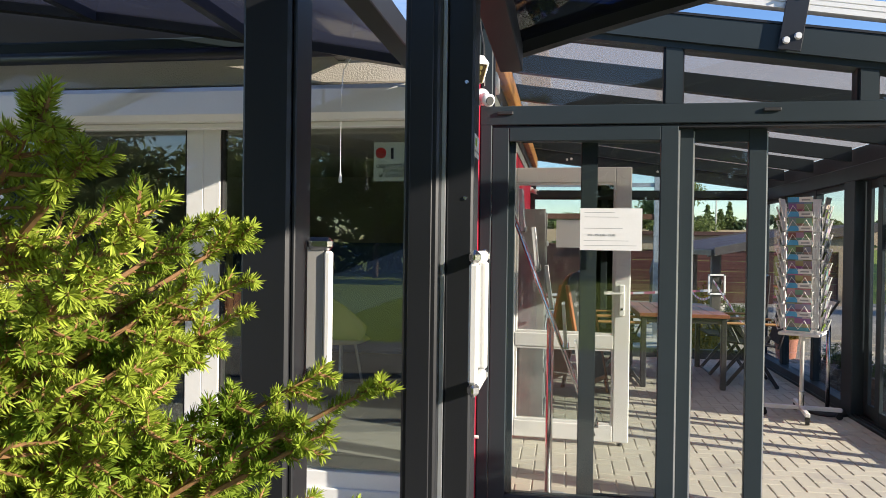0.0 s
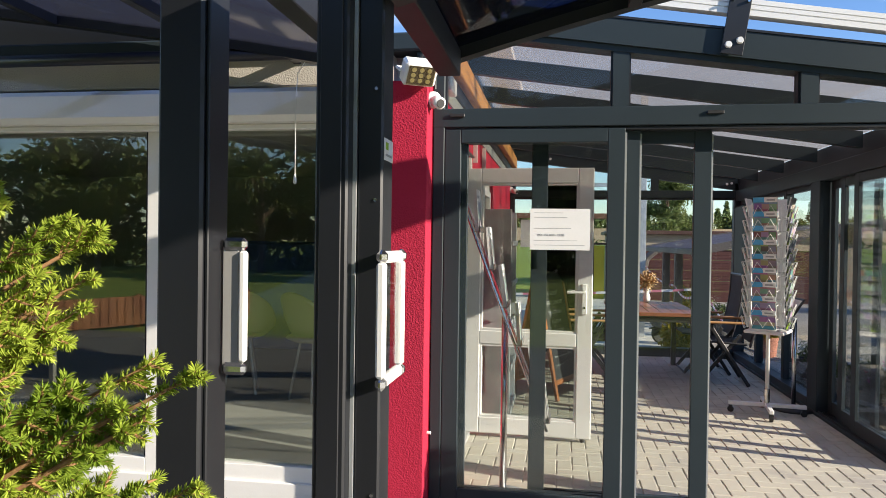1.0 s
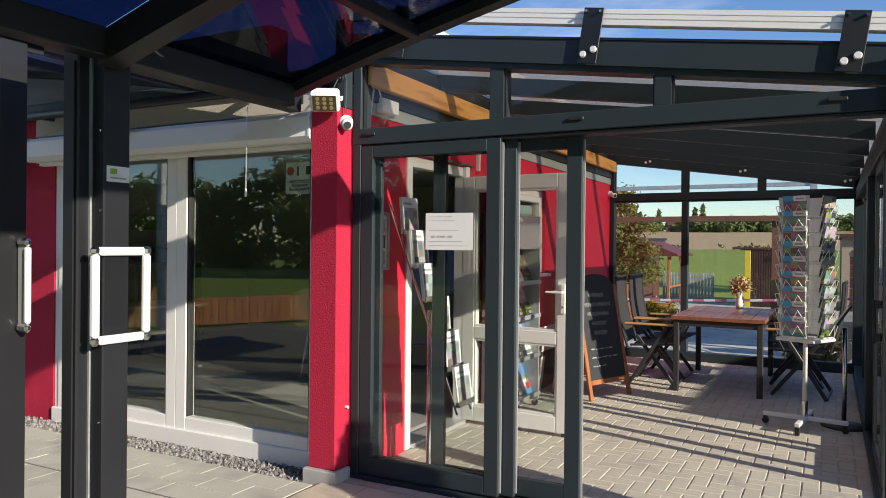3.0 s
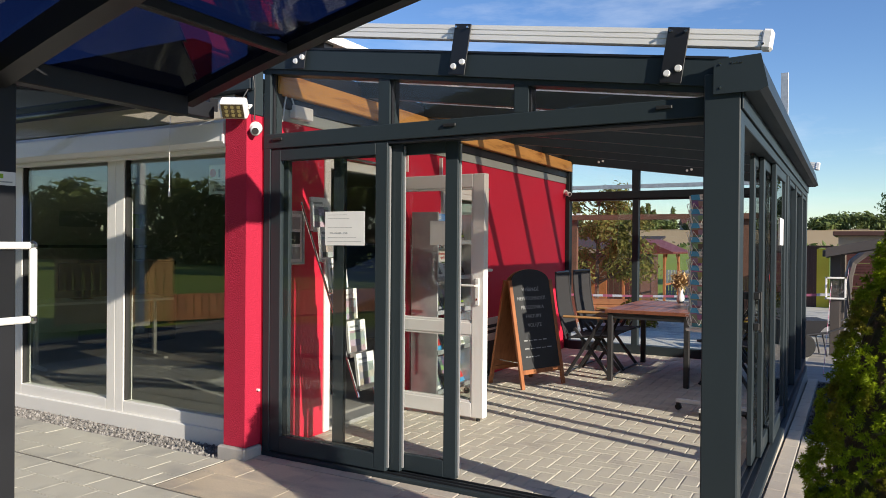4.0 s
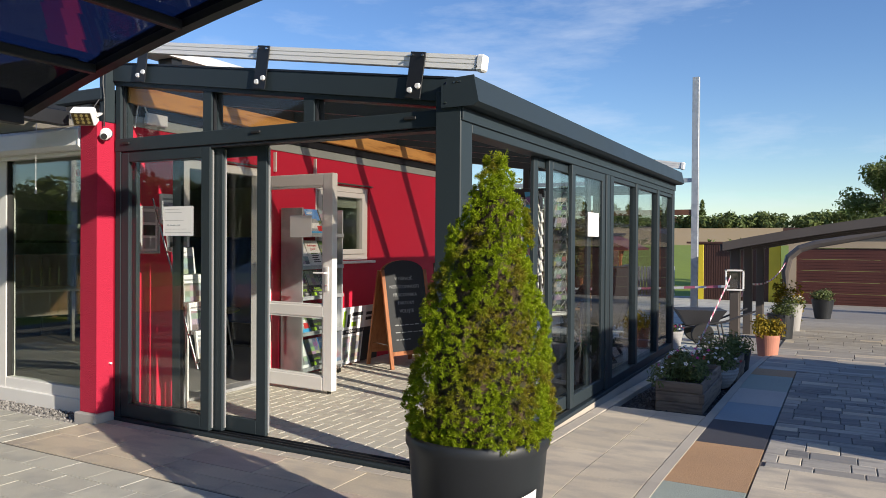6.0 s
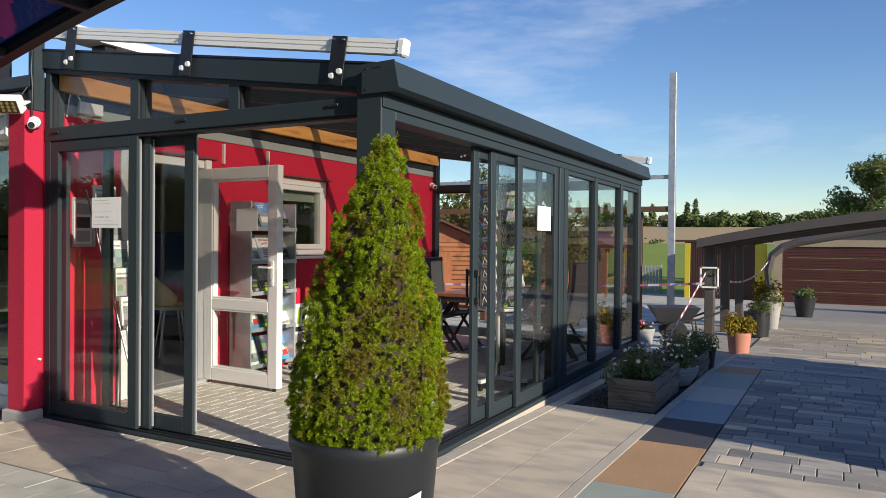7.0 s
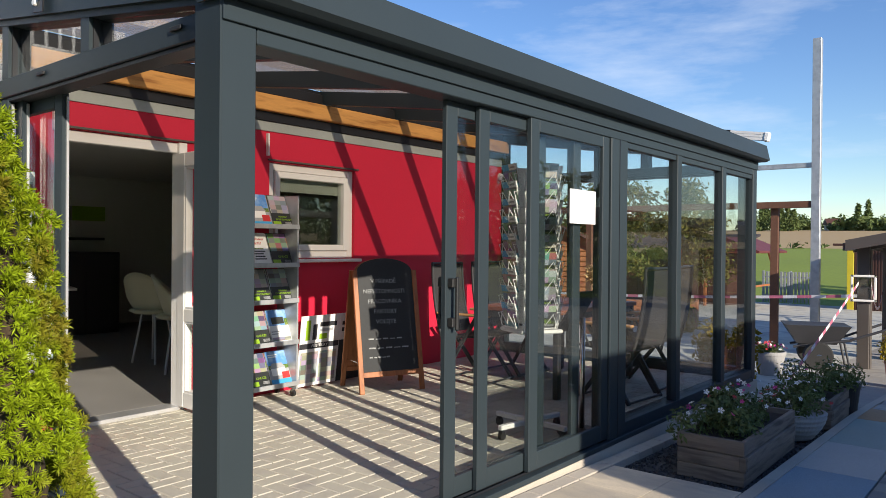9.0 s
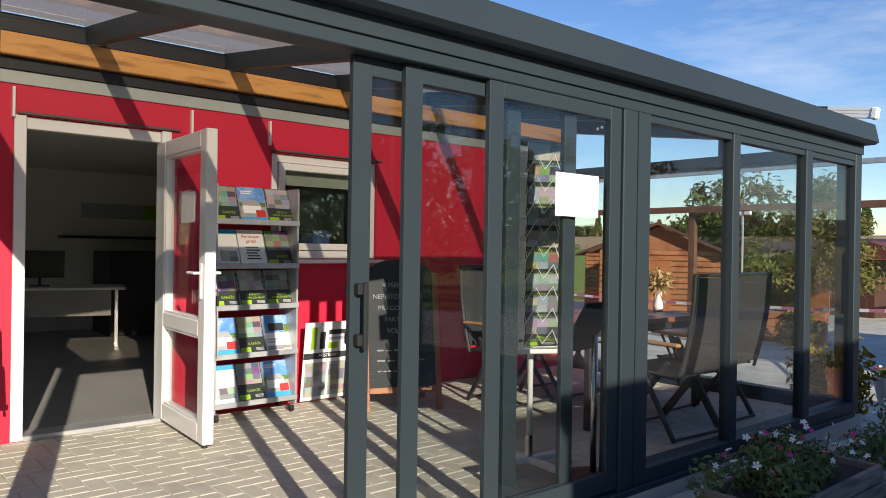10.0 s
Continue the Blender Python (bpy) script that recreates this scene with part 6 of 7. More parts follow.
part("cable", Shape().tube([(0.02, 0.04, 0.03), (0.06, 0.10, 0.14), (0.10, 0.18, 0.16), (0.12, 0.25, 0.05)], 0.005, 6), BLACK_PLASTIC, flood)


def cctv(at, turn, length=0.10):
    c = thing("security_camera", "small white bullet security camera", "camera", at, turn, "security cameras")
    part("mount", Shape().rod((0, 0, 0), (0, -0.03, 0), 0.045, 0.038, n=20), WHITE_PLASTIC, c, smooth=True)
    b = part("body", Shape().rod((0, -0.03, -0.01), (0.0, -0.03 - length, -0.03), 0.030, 0.032, n=18), WHITE_PLASTIC, c, smooth=True)
    part("lens", Shape().rod((0, -0.03 - length, -0.03), (0, -0.035 - length, -0.031), 0.022, n=16), BLACK_PLASTIC, b)


cctv((-0.362, 3.02, 2.172), 42, 0.05)
cctv((WX, 9.0, 2.14), 60, 0.08)
box = thing("junction_box", "white junction box with cables behind the gable glass", "junction box")
part("box_body", B(-0.36, -0.31, 3.35, 3.55, 2.29, 2.38, 0.006), WHITE_PLASTIC, box)
part("cable", Shape().tube([(-0.335, 3.37, 2.37), (-0.335, 3.33, 2.45), (-0.33, 3.29, 2.47), (-0.335, 3.27, 2.38), (-0.345, 3.26, 2.25)], 0.006, 6), WHITE_PLASTIC, box)
_cab = thing("cable", "black cable hanging down the column cover", "cable")
part("cord", Shape().tube([(-0.38, 3.01, 2.70), (-0.37, 2.995, 2.55), (-0.345, 2.99, 2.42), (-0.34, 2.985, 2.22)], 0.006, 6), BLACK_PLASTIC, _cab)
holder = thing("door_stopper", "small white stopper screwed to the column", "stopper", (-0.372, 3.06, 0.437))
part("stud", Shape().rod((0, 0, 0), (0.02, 0, 0), 0.009, n=12), WHITE_PLASTIC, holder)
logo = thing("round_sticker", "round dark red sticker on the side glass", "sticker", (XS - 0.0545, 5.12, 1.20))
part("disc", Shape().rod((0, 0, 0), (0.001, 0, 0), 0.042, n=24), INK, logo)
part("centre", Shape().rod((0.001, 0, 0), (0.0015, 0, 0), 0.026, n=20), RED_INK, logo)

# ---- office inside ----
desk = thing("office_desk", "pale office desk with a steel leg and a grey front panel", "desk", (-4.65, 4.95, 0.0), 75)
part("desktop", B(-0.75, 0.75, -0.35, 0.35, 0.71, 0.74, 0.004), WHITE_PLASTIC, desk)
part("front_panel", B(-0.70, 0.60, -0.02, 0.0, 0.38, 0.70, 0.003), GREY_BASE, desk)
for x in (-0.68, 0.66):
    part("leg", B(x - 0.02, x + 0.02, -0.03, 0.03, 0.03, 0.71, 0.003), SILVER, desk)
    part("foot", B(x - 0.025, x + 0.025, -0.33, 0.33, 0.0, 0.03, 0.003), SILVER, desk)
mon = thing("monitor", "black computer monitor on the desk", "monitor", (-4.75, 4.8, 0.74), 75)
part("screen", B(-0.26, 0.26, -0.02, 0.02, 0.10, 0.42, 0.005), BLACK_PLASTIC, mon)
part("stand", B(-0.1, 0.1, -0.08, 0.08, 0.0, 0.012).rod((0, 0.01, 0.0), (0, 0.01, 0.2), 0.015), BLACK_PLASTIC, mon)


def shell_chair(at, turn):
    c = thing("shell_chair", "cream moulded shell chair inside the office", "chair", at, turn, "shell chairs")
    sh = Shape()
    pts, n, k = [], 14, 8
    for j in range(k + 1):
        for i in range(n + 1):
            a = math.pi * (i / n)
            t = j / k
            r = 0.30 * (0.55 + 0.45 * math.sin(math.pi * min(1, t * 1.2 + 0.1) / 2))
            pts.append((r * math.cos(a), 0.28 * math.sin(a) * (0.5 + 0.5 * t), 0.55 + 0.43 * t * (0.35 + 0.65 * math.sin(a))))
    sh.add(pts, [(j * (n + 1) + i, j * (n + 1) + i + 1, (j + 1) * (n + 1) + i + 1, (j + 1) * (n + 1) + i) for j in range(k) for i in range(n)])
    s = part("shell", sh, CREAM_SHELL, c, smooth=True)
    md = s.modifiers.new("thickness", 'SOLIDIFY')
    md.thickness = 0.02
    part("seat", Shape().lathe([(0.20, 0.53), (0.26, 0.56), (0.24, 0.58), (0.001, 0.575)], 24), CREAM_SHELL, c, smooth=True)
    for a in (0.8, 2.34, 3.94, 5.5):
        part("leg", Shape().rod((0.12 * math.cos(a), 0.12 * math.sin(a), 0.54), (0.22 * math.cos(a), 0.22 * math.sin(a), 0.0), 0.012, n=8), SILVER, c)


shell_chair((-2.65, 5.75, 0.0), 200)
shell_chair((-1.88, 5.62, 0.0), 150)
bench = thing("padded_bench", "blue padded bench wall inside the office", "bench", (-2.35, 6.6, 0.0))
part("pad", B(-1.0, 1.0, -0.1, 0.1, 0.30, 1.42, 0.03), BLUE_CLOTH, bench)
part("base", B(-1.0, 1.0, -0.12, 0.35, 0.0, 0.30, 0.01), DARK_FURN, bench)
cab = thing("dark_cabinet", "dark tall cabinet at the office wall", "cabinet", (-5.9, 6.3, 0.0))
part("body", B(-0.4, 0.4, -0.5, 0.5, 0.0, 1.15, 0.006), DARK_FURN, cab)
part("door", B(0.401, 0.418, -0.48, -0.01, 0.05, 1.12, 0.003), DARK_FURN, cab)
part("door", B(0.401, 0.418, 0.01, 0.48, 0.05, 1.12, 0.003), DARK_FURN, cab)
shelf = thing("wall_shelf", "dark wall shelf with a green stripe sign above in the office", "shelf", (-6.59, 6.2, 0.0))
part("board", B(0, 0.22, -0.8, 0.8, 1.32, 1.36, 0.003), DARK_FURN, shelf)
part("sign_panel", B(0, 0.012, -0.5, 0.9, 1.62, 1.84), GREY_INK, shelf)
part("sign_green", B(0.012, 0.016, 0.4, 0.9, 1.62, 1.84), GREEN_INK, shelf)


# the firm's white board, mirrored in the upper panes of the gable; its name is plain bars
board = thing("sign_board", "white firm sign board with dark and green print on steel posts", "sign", (-6.5, 0.0, 0.0), 90)
part("panel", B(-1.05, 1.95, 0.0, 0.03, 3.35, 4.62, 0.004), PAPER, board)
for k in range(10):
    y = -0.62 + 0.195 * k
    part("name_bar", B(y, y + 0.15, -0.003, -0.0005, 4.16, 4.52 if k % 3 else 4.48), GREEN_INK if 5 < k < 8 else INK, board)
lettering("words", "pro váš dům", 0.20, pose(0.45, -0.002, 3.93, 90), GREY_INK, board)
for y in (-0.7, 1.6):
    part("post", B(y - 0.05, y + 0.05, 0.031, 0.13, -0.1, 4.5, 0.004), GALVANISED, board)


# ---- yard and distance ----
def birch(at, h, seed, mat, spread=0.45, leaves=5200, size=0.13, label="broad-leaved tree with an airy crown"):
    rng = random.Random(seed)
    t = thing("tree", label, "tree", at, group="yard trees")
    wood, green = Shape(), Shape()
    wood.tube([(0, 0, -0.3), (0.05 * h * 0.1, 0, h * 0.3), (0.0, 0.04 * h * 0.3, h * 0.6), (0.02 * h, 0, h * 0.92)], 0.022 * h, 8, 0.15)
    tips = []
    for k in range(26):
        z = h * rng.uniform(0.22, 0.85)
        a = rng.uniform(0, 6.28)
        r = h * spread * (1.05 - 0.65 * z / h) * rng.uniform(0.5, 1.0)
        p0 = Vector((0, 0, z))
        p2 = Vector((r * math.cos(a), r * math.sin(a), z + h * rng.uniform(0.05, 0.20)))
        p1 = p0.lerp(p2, 0.5) + Vector((0, 0, h * 0.02))
        wood.tube([p0, p1, p2], 0.006 * h, 5, 0.2)
        tips += [p2, p1, p0.lerp(p2, 0.78)]
    for p in tips:
        rr = h * rng.uniform(0.06, 0.13)
        leaf_blob(green, p, (rr, rr, rr * 0.8), leaves // len(tips), size, rng)
    part("trunk", wood, BARK, t)
    part("crown", green, mat, t)
    return t


birch((6.6, 45.0, -1.1), 6.9, 31, TREE_LEAF, 0.46, 15000, 0.12, "young birch with an airy green crown behind the carport")
birch((-5.5, 27.0, -1.3), 5.2, 32, TREE_AUTUMN, 0.55, 5200, 0.11, "willow with thin yellowing leaves behind the sheds")
birch((-9.5, 30.0, -1.4), 5.8, 33, TREE_LEAF, 0.5, 4500, 0.13, "green broad-leaved tree behind the sheds")
birch((30.0, 22.0, -0.5), 9.0, 35, TREE_LEAF, 0.45, 4200, 0.2, "tall dark broad-leaved tree across the yard")
birch((34.0, 6.0, 0.0), 8.0, 36, TREE_LEAF, 0.45, 4200, 0.2, "tall dark broad-leaved tree across the yard")
for _x, _y, _h, _s in ((-19, -21, 7.5, 71), (-13, -24, 8.5, 72), (-7.5, -22, 7.0, 73), (-2, -25, 8.0, 74), (4, -23, 7.5, 75)):
    birch((_x, _y, -0.2), _h, _s, TREE_LEAF, 0.5, 4200, 0.2, "broad-leaved tree across the yard in front of the shop windows")
birch((31.0, -9.0, 0.0), 9.0, 37, TREE_LEAF, 0.45, 4200, 0.2, "tall dark broad-leaved tree across the yard")


def far_woods():
    rng = random.Random(41)
    green = Shape()
    for k in range(230):
        x = rng.uniform(-230, 300)
        y = rng.uniform(228, 262)
        z = ground_z(min(y, 255)) - 0.3
        conifer = rng.random() < 0.42 and (x < -30 or 20 < x < 110)
        h = rng.uniform(5.5, 10) if conifer else rng.uniform(3, 6)
        if conifer:
            for i in range(260):
                u = rng.random() ** 0.8
                a = rng.uniform(0, 6.28)
                r = 2.0 * (1 - u) * rng.uniform(0.4, 1.05) + 0.1
                leaf_blob(green, (x + r * math.cos(a), y + r * math.sin(a), z + u * h), (0.4, 0.4, 0.3), 1, 0.75, rng)
        else:
            for i in range(9):
                leaf_blob(green, (x + rng.gauss(0, 2.4), y + rng.gauss(0, 1.5), z + h * rng.uniform(0.1, 0.75)), (2.0, 1.6, 1.6), 40, 0.8, rng)
    for k in range(130):
        x = -200 + 500 * k / 130 + rng.gauss(0, 1.5)
        leaf_blob(green, (x, 105 + rng.gauss(0, 0.6), ground_z(105) + 0.3), (3.0, 0.5, 0.5), 16, 0.5, rng)
    tagged(part("far_woods", green, FAR_GREEN), "dark hedges and mixed woods along the far field edge", "woods", kind="stuff")


def south_hedge():
    rng = random.Random(43)
    green = Shape()
    for k in range(64):
        x = -62 + 1.3 * k
        top = rng.uniform(4.2, 6.2)
        for j in range(6):
            leaf_blob(green, (x + rng.gauss(0, 0.5), -28 + rng.gauss(0, 0.8), top * (j + 0.3) / 6), (1.5, 1.1, 1.0), 60, 0.42, rng)
    tagged(part("hedge", green, TREE_LEAF), "tall dense green hedge row across the yard", "hedge", kind="stuff")


def east_woods():
    rng = random.Random(47)
    green = Shape()
    for k in range(70):
        y = -34 + 1.5 * k
        top = rng.uniform(5.5, 9.5)
        for j in range(7):
            leaf_blob(green, (37 + rng.gauss(0, 1.2), y + rng.gauss(0, 0.7), top * (j + 0.4) / 7), (1.4, 1.6, 1.1), 42, 0.42, rng)
    tagged(part("tree_row", green, TREE_LEAF), "uneven row of dense green trees east of the yard", "trees", kind="stuff")


south_hedge()
east_woods()
far_woods()


def far_house(at, w, d, h, roof_mat, turn):
    g = thing("house", "small far house with a red-brown pitched roof", "house", at, turn, "far houses")
    part("wall", B(-w / 2, w / 2, -d / 2, d / 2, 0, h), CREAM_PLASTER, g)
    part("roof", Shape().prism([(-d / 2 - 0.5, h), (d / 2 + 0.5, h), (0, h + 0.55 * d)], -w / 2 - 0.4, w / 2 + 0.4, "x"), roof_mat, g)
    for x in (-w / 4, w / 4):
        part("window", B(x - 0.6, x + 0.6, -d / 2 - 0.06, -d / 2 - 0.005, h * 0.35, h * 0.75), DARK_FURN, g)


for x, y, t, mt in ((34, 240, 10, ROOF_RED), (-16, 236, -20, ROOF_RED), (-42, 240, 30, BROWN_SHEET), (70, 243, 0, ROOF_RED)):
    far_house((x, y, ground_z(y) - 0.2), 4.2, 3.4, 1.7, mt, t)
mast = thing("power_pole", "grey far power pole", "pole", (46.0, 232.0, ground_z(232)))
part("shaft", Shape().rod((0, 0, -0.5), (0, 0, 12), 0.22, 0.15, n=8), GREY_BASE, mast)
part("crossarm", B(-1, 1, -0.1, 0.1, 10.8, 11.0), GREY_BASE, mast)

# arched carport to the north-east
canopy("display_carport", "grey-brown aluminium carport with an arched roof and brown lining", 2.72, 1, 12.9, 21.0, 1.325, 5.6, (13.48, 15.78, 17.98), BROWN_ALU, BROWN_SHEET,
       ((2.78, 2.95, 13.40, 13.55), (2.76, 2.93, 15.70, 15.85), (2.805, 2.975, 17.90, 18.05)), 0.215, 0.016, 5, -0.70, 0.15, plain=True)
arch = thing("curved_post", "grey-brown curved carport post", "carport post")
part("bend", Shape().tube([(3.05, 24.5, -1.0), (3.05, 24.5, 0.55), (3.15, 24.5, 0.98), (3.45, 24.5, 1.25), (3.9, 24.5, 1.40), (6.2, 24.5, 1.85), (9.5, 24.5, 2.1)], 0.12, 8), BROWN_ALU, arch)
display_frame(pose(2.865, 13.37, 0.73, 0, 0, 8), 0.32, 0.38, "pale snap frame with barrier tape tied to the carport post")

garage = thing("garage", "beige garage with a wide red-brown sectional door", "garage", (2.95, 33.5, -1.10))
part("wall", B(-0.3, 0.0, 0, 0.3, 0, 3.0), BEIGE, garage)
part("wall", B(0.0, 9.0, 0, 0.3, 2.35, 3.0), BEIGE, garage)
part("wall", B(9.0, 10.0, 0, 0.3, 0, 3.0), BEIGE, garage)
part("side_wall", B(-0.3, 0.0, 0.31, 6, 0, 3.0), BEIGE, garage)
part("roof", B(-0.5, 10.2, -0.3, 6.2, 3.0, 3.18, 0.02), BROWN_SHEET, garage)
for k in range(5):
    dr = part("door_section", B(0.0, 9.0, 0.08, 0.13, 0.47 * k, 0.47 * (k + 1) - 0.012, 0.004), DOOR_RED, garage)
    for j in range(3):
        part("door_rib", B(0.0, 9.0, 0.065, 0.08, 0.47 * k + 0.10 + 0.12 * j, 0.47 * k + 0.15 + 0.12 * j), DOOR_RED, dr)

# dark corrugated store with yellow posts
store = thing("container_store", "dark brown corrugated store with yellow corner posts", "container", (-1.15, 34.0, ground_z(34.0) - 0.05))
part("shell", B(0.06, 3.0, 0.05, 2.4, 0, 2.55), BROWN_SHEET, store)
for k in range(28):
    part("corrugation", B(0.14 + 0.1 * k, 0.19 + 0.1 * k, 0.02, 0.05, 0.05, 2.5), BROWN_SHEET, store)
for x in (0.0, 3.0):
    part("corner_post", B(x + 0.061 if x == 0 else x + 0.001, x + 0.30 if x == 0 else x + 0.47, 0, 0.16, 0, 2.5, 0.01), YELLOW, store)
part("roof", B(-0.45, 3.55, -0.03, 2.45, 2.55, 2.64, 0.01), BROWN_SHEET, store)


def picket_fence(x0, x1, y, h, mat, label, n, turn=0, close=0.34):
    z = ground_z(y) - 0.03
    f = thing("picket_fence", label, "fence", (x0, y, z), turn)
    L = x1 - x0
    for k in range(n):
        x = L * (k + 0.5) / n
        part("picket", B(x - L / n * close, x + L / n * close, -0.012, 0.012, 0.02, h, 0.004), mat, f)
    for zz in (h * 0.2, h * 0.8):
        part("rail", B(0, L, 0.013, 0.045, zz, zz + 0.07, 0.004), mat, f)
    for x in (0.04, L / 2, L - 0.04):
        part("post", B(x - 0.04, x + 0.04, 0.046, 0.12, -0.05, h + 0.03, 0.005), mat, f)


picket_fence(-5.4, -2.9, 38.0, 1.45, GALVANISED, "pale grey picket fence at the meadow edge", 16)
picket_fence(-7.6, -5.7, -2.2, 1.13, FENCE_WOOD, "honey-coloured board fence opposite the shop windows", 13, 128, 0.46)
picket_fence(-5.55, -1.05, -6.15, 0.50, LOG_WOOD, "low dark red-brown board fence beside the taller one", 32, 117.5, 0.46)

# steel frame behind the veranda
fr = thing("steel_frame", "tall galvanised pole frame with a rusty lower bar", "steel frame", (0, 14.7, 0))
part("tall_pole", B(1.89, 2.02, -0.06, 0.06, -0.6, 4.72, 0.004), GALVANISED, fr)
part("upper_bar", B(-6.5, 1.888, -0.035, 0.035, 2.62, 2.70, 0.003), GALVANISED, fr)
part("lower_bar", B(-6.5, 1.888, -0.045, 0.045, 1.96, 2.07, 0.003), RUST, fr)
for x in (-6.4, -2.2, 1.30):
    part("rusty_post", B(x - 0.06, x + 0.06, 0.046, 0.15, -0.6, 2.06, 0.003), RUST, fr)

barrow = thing("wheelbarrow", "dark wheelbarrow standing behind the veranda", "wheelbarrow", (2.30, 13.1, ground_z(13.1) - 0.02), 20)
part("tub", Shape().add([(-0.25, -0.2, 0.35), (0.25, -0.2, 0.35), (0.25, 0.2, 0.35), (-0.25, 0.2, 0.35), (-0.42, -0.32, 0.62), (0.42, -0.32, 0.62), (0.42, 0.32, 0.62), (-0.42, 0.32, 0.62)], [(3, 2, 1, 0), (0, 1, 5, 4), (1, 2, 6, 5), (2, 3, 7, 6), (3, 0, 4, 7), (4, 5, 6, 7)]), DARK_FURN, barrow)
for s in (-1, 1):
    part("handle", Shape().tube([(-0.3, s * 0.2, 0.3), (0.4, s * 0.24, 0.42), (0.9, s * 0.28, 0.62)], 0.018, 8), DARK_FURN, barrow)
    w = part("wheel", Shape().lathe([(0.10, -0.04), (0.18, -0.04), (0.20, 0.0), (0.18, 0.04), (0.10, 0.04)], 20), RUBBER, barrow)
    w.matrix_basis = pose(0.0, s * 0.33, 0.20, 90)
    part("leg", Shape().rod((0.35, s * 0.18, 0.38), (0.42, s * 0.18, 0.02), 0.015, n=8), DARK_FURN, barrow)

# barrier tape
tape = thing("barrier_tape", "red and white barrier tape tied to the carport post", "barrier tape")


def tape_run(p0, p1, sag, n):
    p0, p1 = Vector(p0), Vector(p1)
    for k in range(n):
        sh = Shape()
        pts = []
        for t in (k / n, (k + 1) / n):
            p = p0.lerp(p1, t) - Vector((0, 0, sag * 4 * t * (1 - t)))
            pts += [p + Vector((0, 0, 0.022)), p - Vector((0, 0, 0.022)), p + Vector((0.004, 0.004, -0.022)), p + Vector((0.004, 0.004, 0.022))]
        sh.add(pts, [(0, 1, 5, 4), (3, 7, 6, 2), (0, 4, 7, 3), (1, 2, 6, 5)])
        part("stripe", sh, TAPE_RED if k % 2 else TAPE_WHITE, tape)


tape_run((2.80, 13.36, 0.80), (2.80, 9.35, -0.14), 0.02, 22)
tape_run((2.96, 13.36, 0.80), (2.76, 15.7, 0.55), 0.30, 24)
tape_run((2.93, 15.8, 0.55), (3.05, 24.4, 0.80), 0.2, 24)
tape_run((2.78, 13.38, 0.62), (-6.0, 13.9, 0.45), 0.12, 44)

can = thing("watering_can", "bright green plastic watering can behind the back glass", "watering can", (1.32, 9.37, ground_z(9.37)))
part("body", Shape().lathe([(0.085, 0), (0.09, 0.02), (0.085, 0.18), (0.05, 0.21), (0.045, 0.21)], 20), GREEN_CAN, can, smooth=True)
part("spout", Shape().tube([(0.08, 0, 0.06), (0.16, 0, 0.14), (0.22, 0, 0.25)], 0.018, 8, 0.7), GREEN_CAN, can)
part("handle", Shape().tube([(-0.08, 0, 0.05), (-0.15, 0, 0.12), (-0.10, 0, 0.24), (0.03, 0, 0.22)], 0.014, 8), GREEN_CAN, can)
for x in (0.74, 1.03):
    b = thing("metal_bowl", "grey metal bowl beside the watering can", "bowl", (x, 9.37, ground_z(9.37)), group="metal bowls")
    part("bowl", Shape().lathe([(0.09, 0), (0.12, 0.10), (0.125, 0.105), (0.11, 0.10), (0.085, 0.02)], 24), GALVANISED, b, smooth=True)
flowers((2.05, 10.1, ground_z(10.1) - 0.02), (0.32, 0.3, 0.75), 51, 1500, 0.05, blooms=((WHITE_PETAL, 1),), label="feathery green shrub behind the back glass", mat=LEAF_YELLOW)


def open_shelter(at, w, d, h, turn=0):
    s = thing("garden_shelter", "open timber shelter with a wine-red sloping roof", "shelter", at, turn, "garden shelters")
    for x in (0.1, w - 0.1):
        for y in (0.1, d - 0.1):
            part("post", B(x - 0.05, x + 0.05, y - 0.05, y + 0.05, -0.2, h, 0.006), FRAME_WOOD, s)
            part("brace", B(-0.35, 0.35, -0.03, 0.03, -0.03, 0.03, m=Matrix.Translation((x + (0.2 if x < w / 2 else -0.2), y, h - 0.25)) @ Matrix.Rotation(radians(45 if x > w / 2 else -45), 4, 'Y')), FRAME_WOOD, s)
    part("roof", Shape().prism([(-0.35, h + 0.02), (d + 0.35, h + 0.02), (d + 0.35, h + 0.08), (d / 2, h + 0.62), (-0.35, h + 0.08)], -0.4, w + 0.4, "x"), ROOF_RED, s)
    for k in range(9):
        part("roof_board", B(-0.42 + (w + 0.84) * k / 9, -0.42 + (w + 0.84) * k / 9 + 0.03, -0.36, d + 0.36, h + 0.0, h + 0.018), LOG_WOOD, s)
    part("bench_rail", B(0.1, w - 0.1, 0.05, 0.12, 0.75, 0.82), FRAME_WOOD, s)


open_shelter((-3.5, 30.0, ground_z(30)), 3.0, 1.9, 2.05, 90)


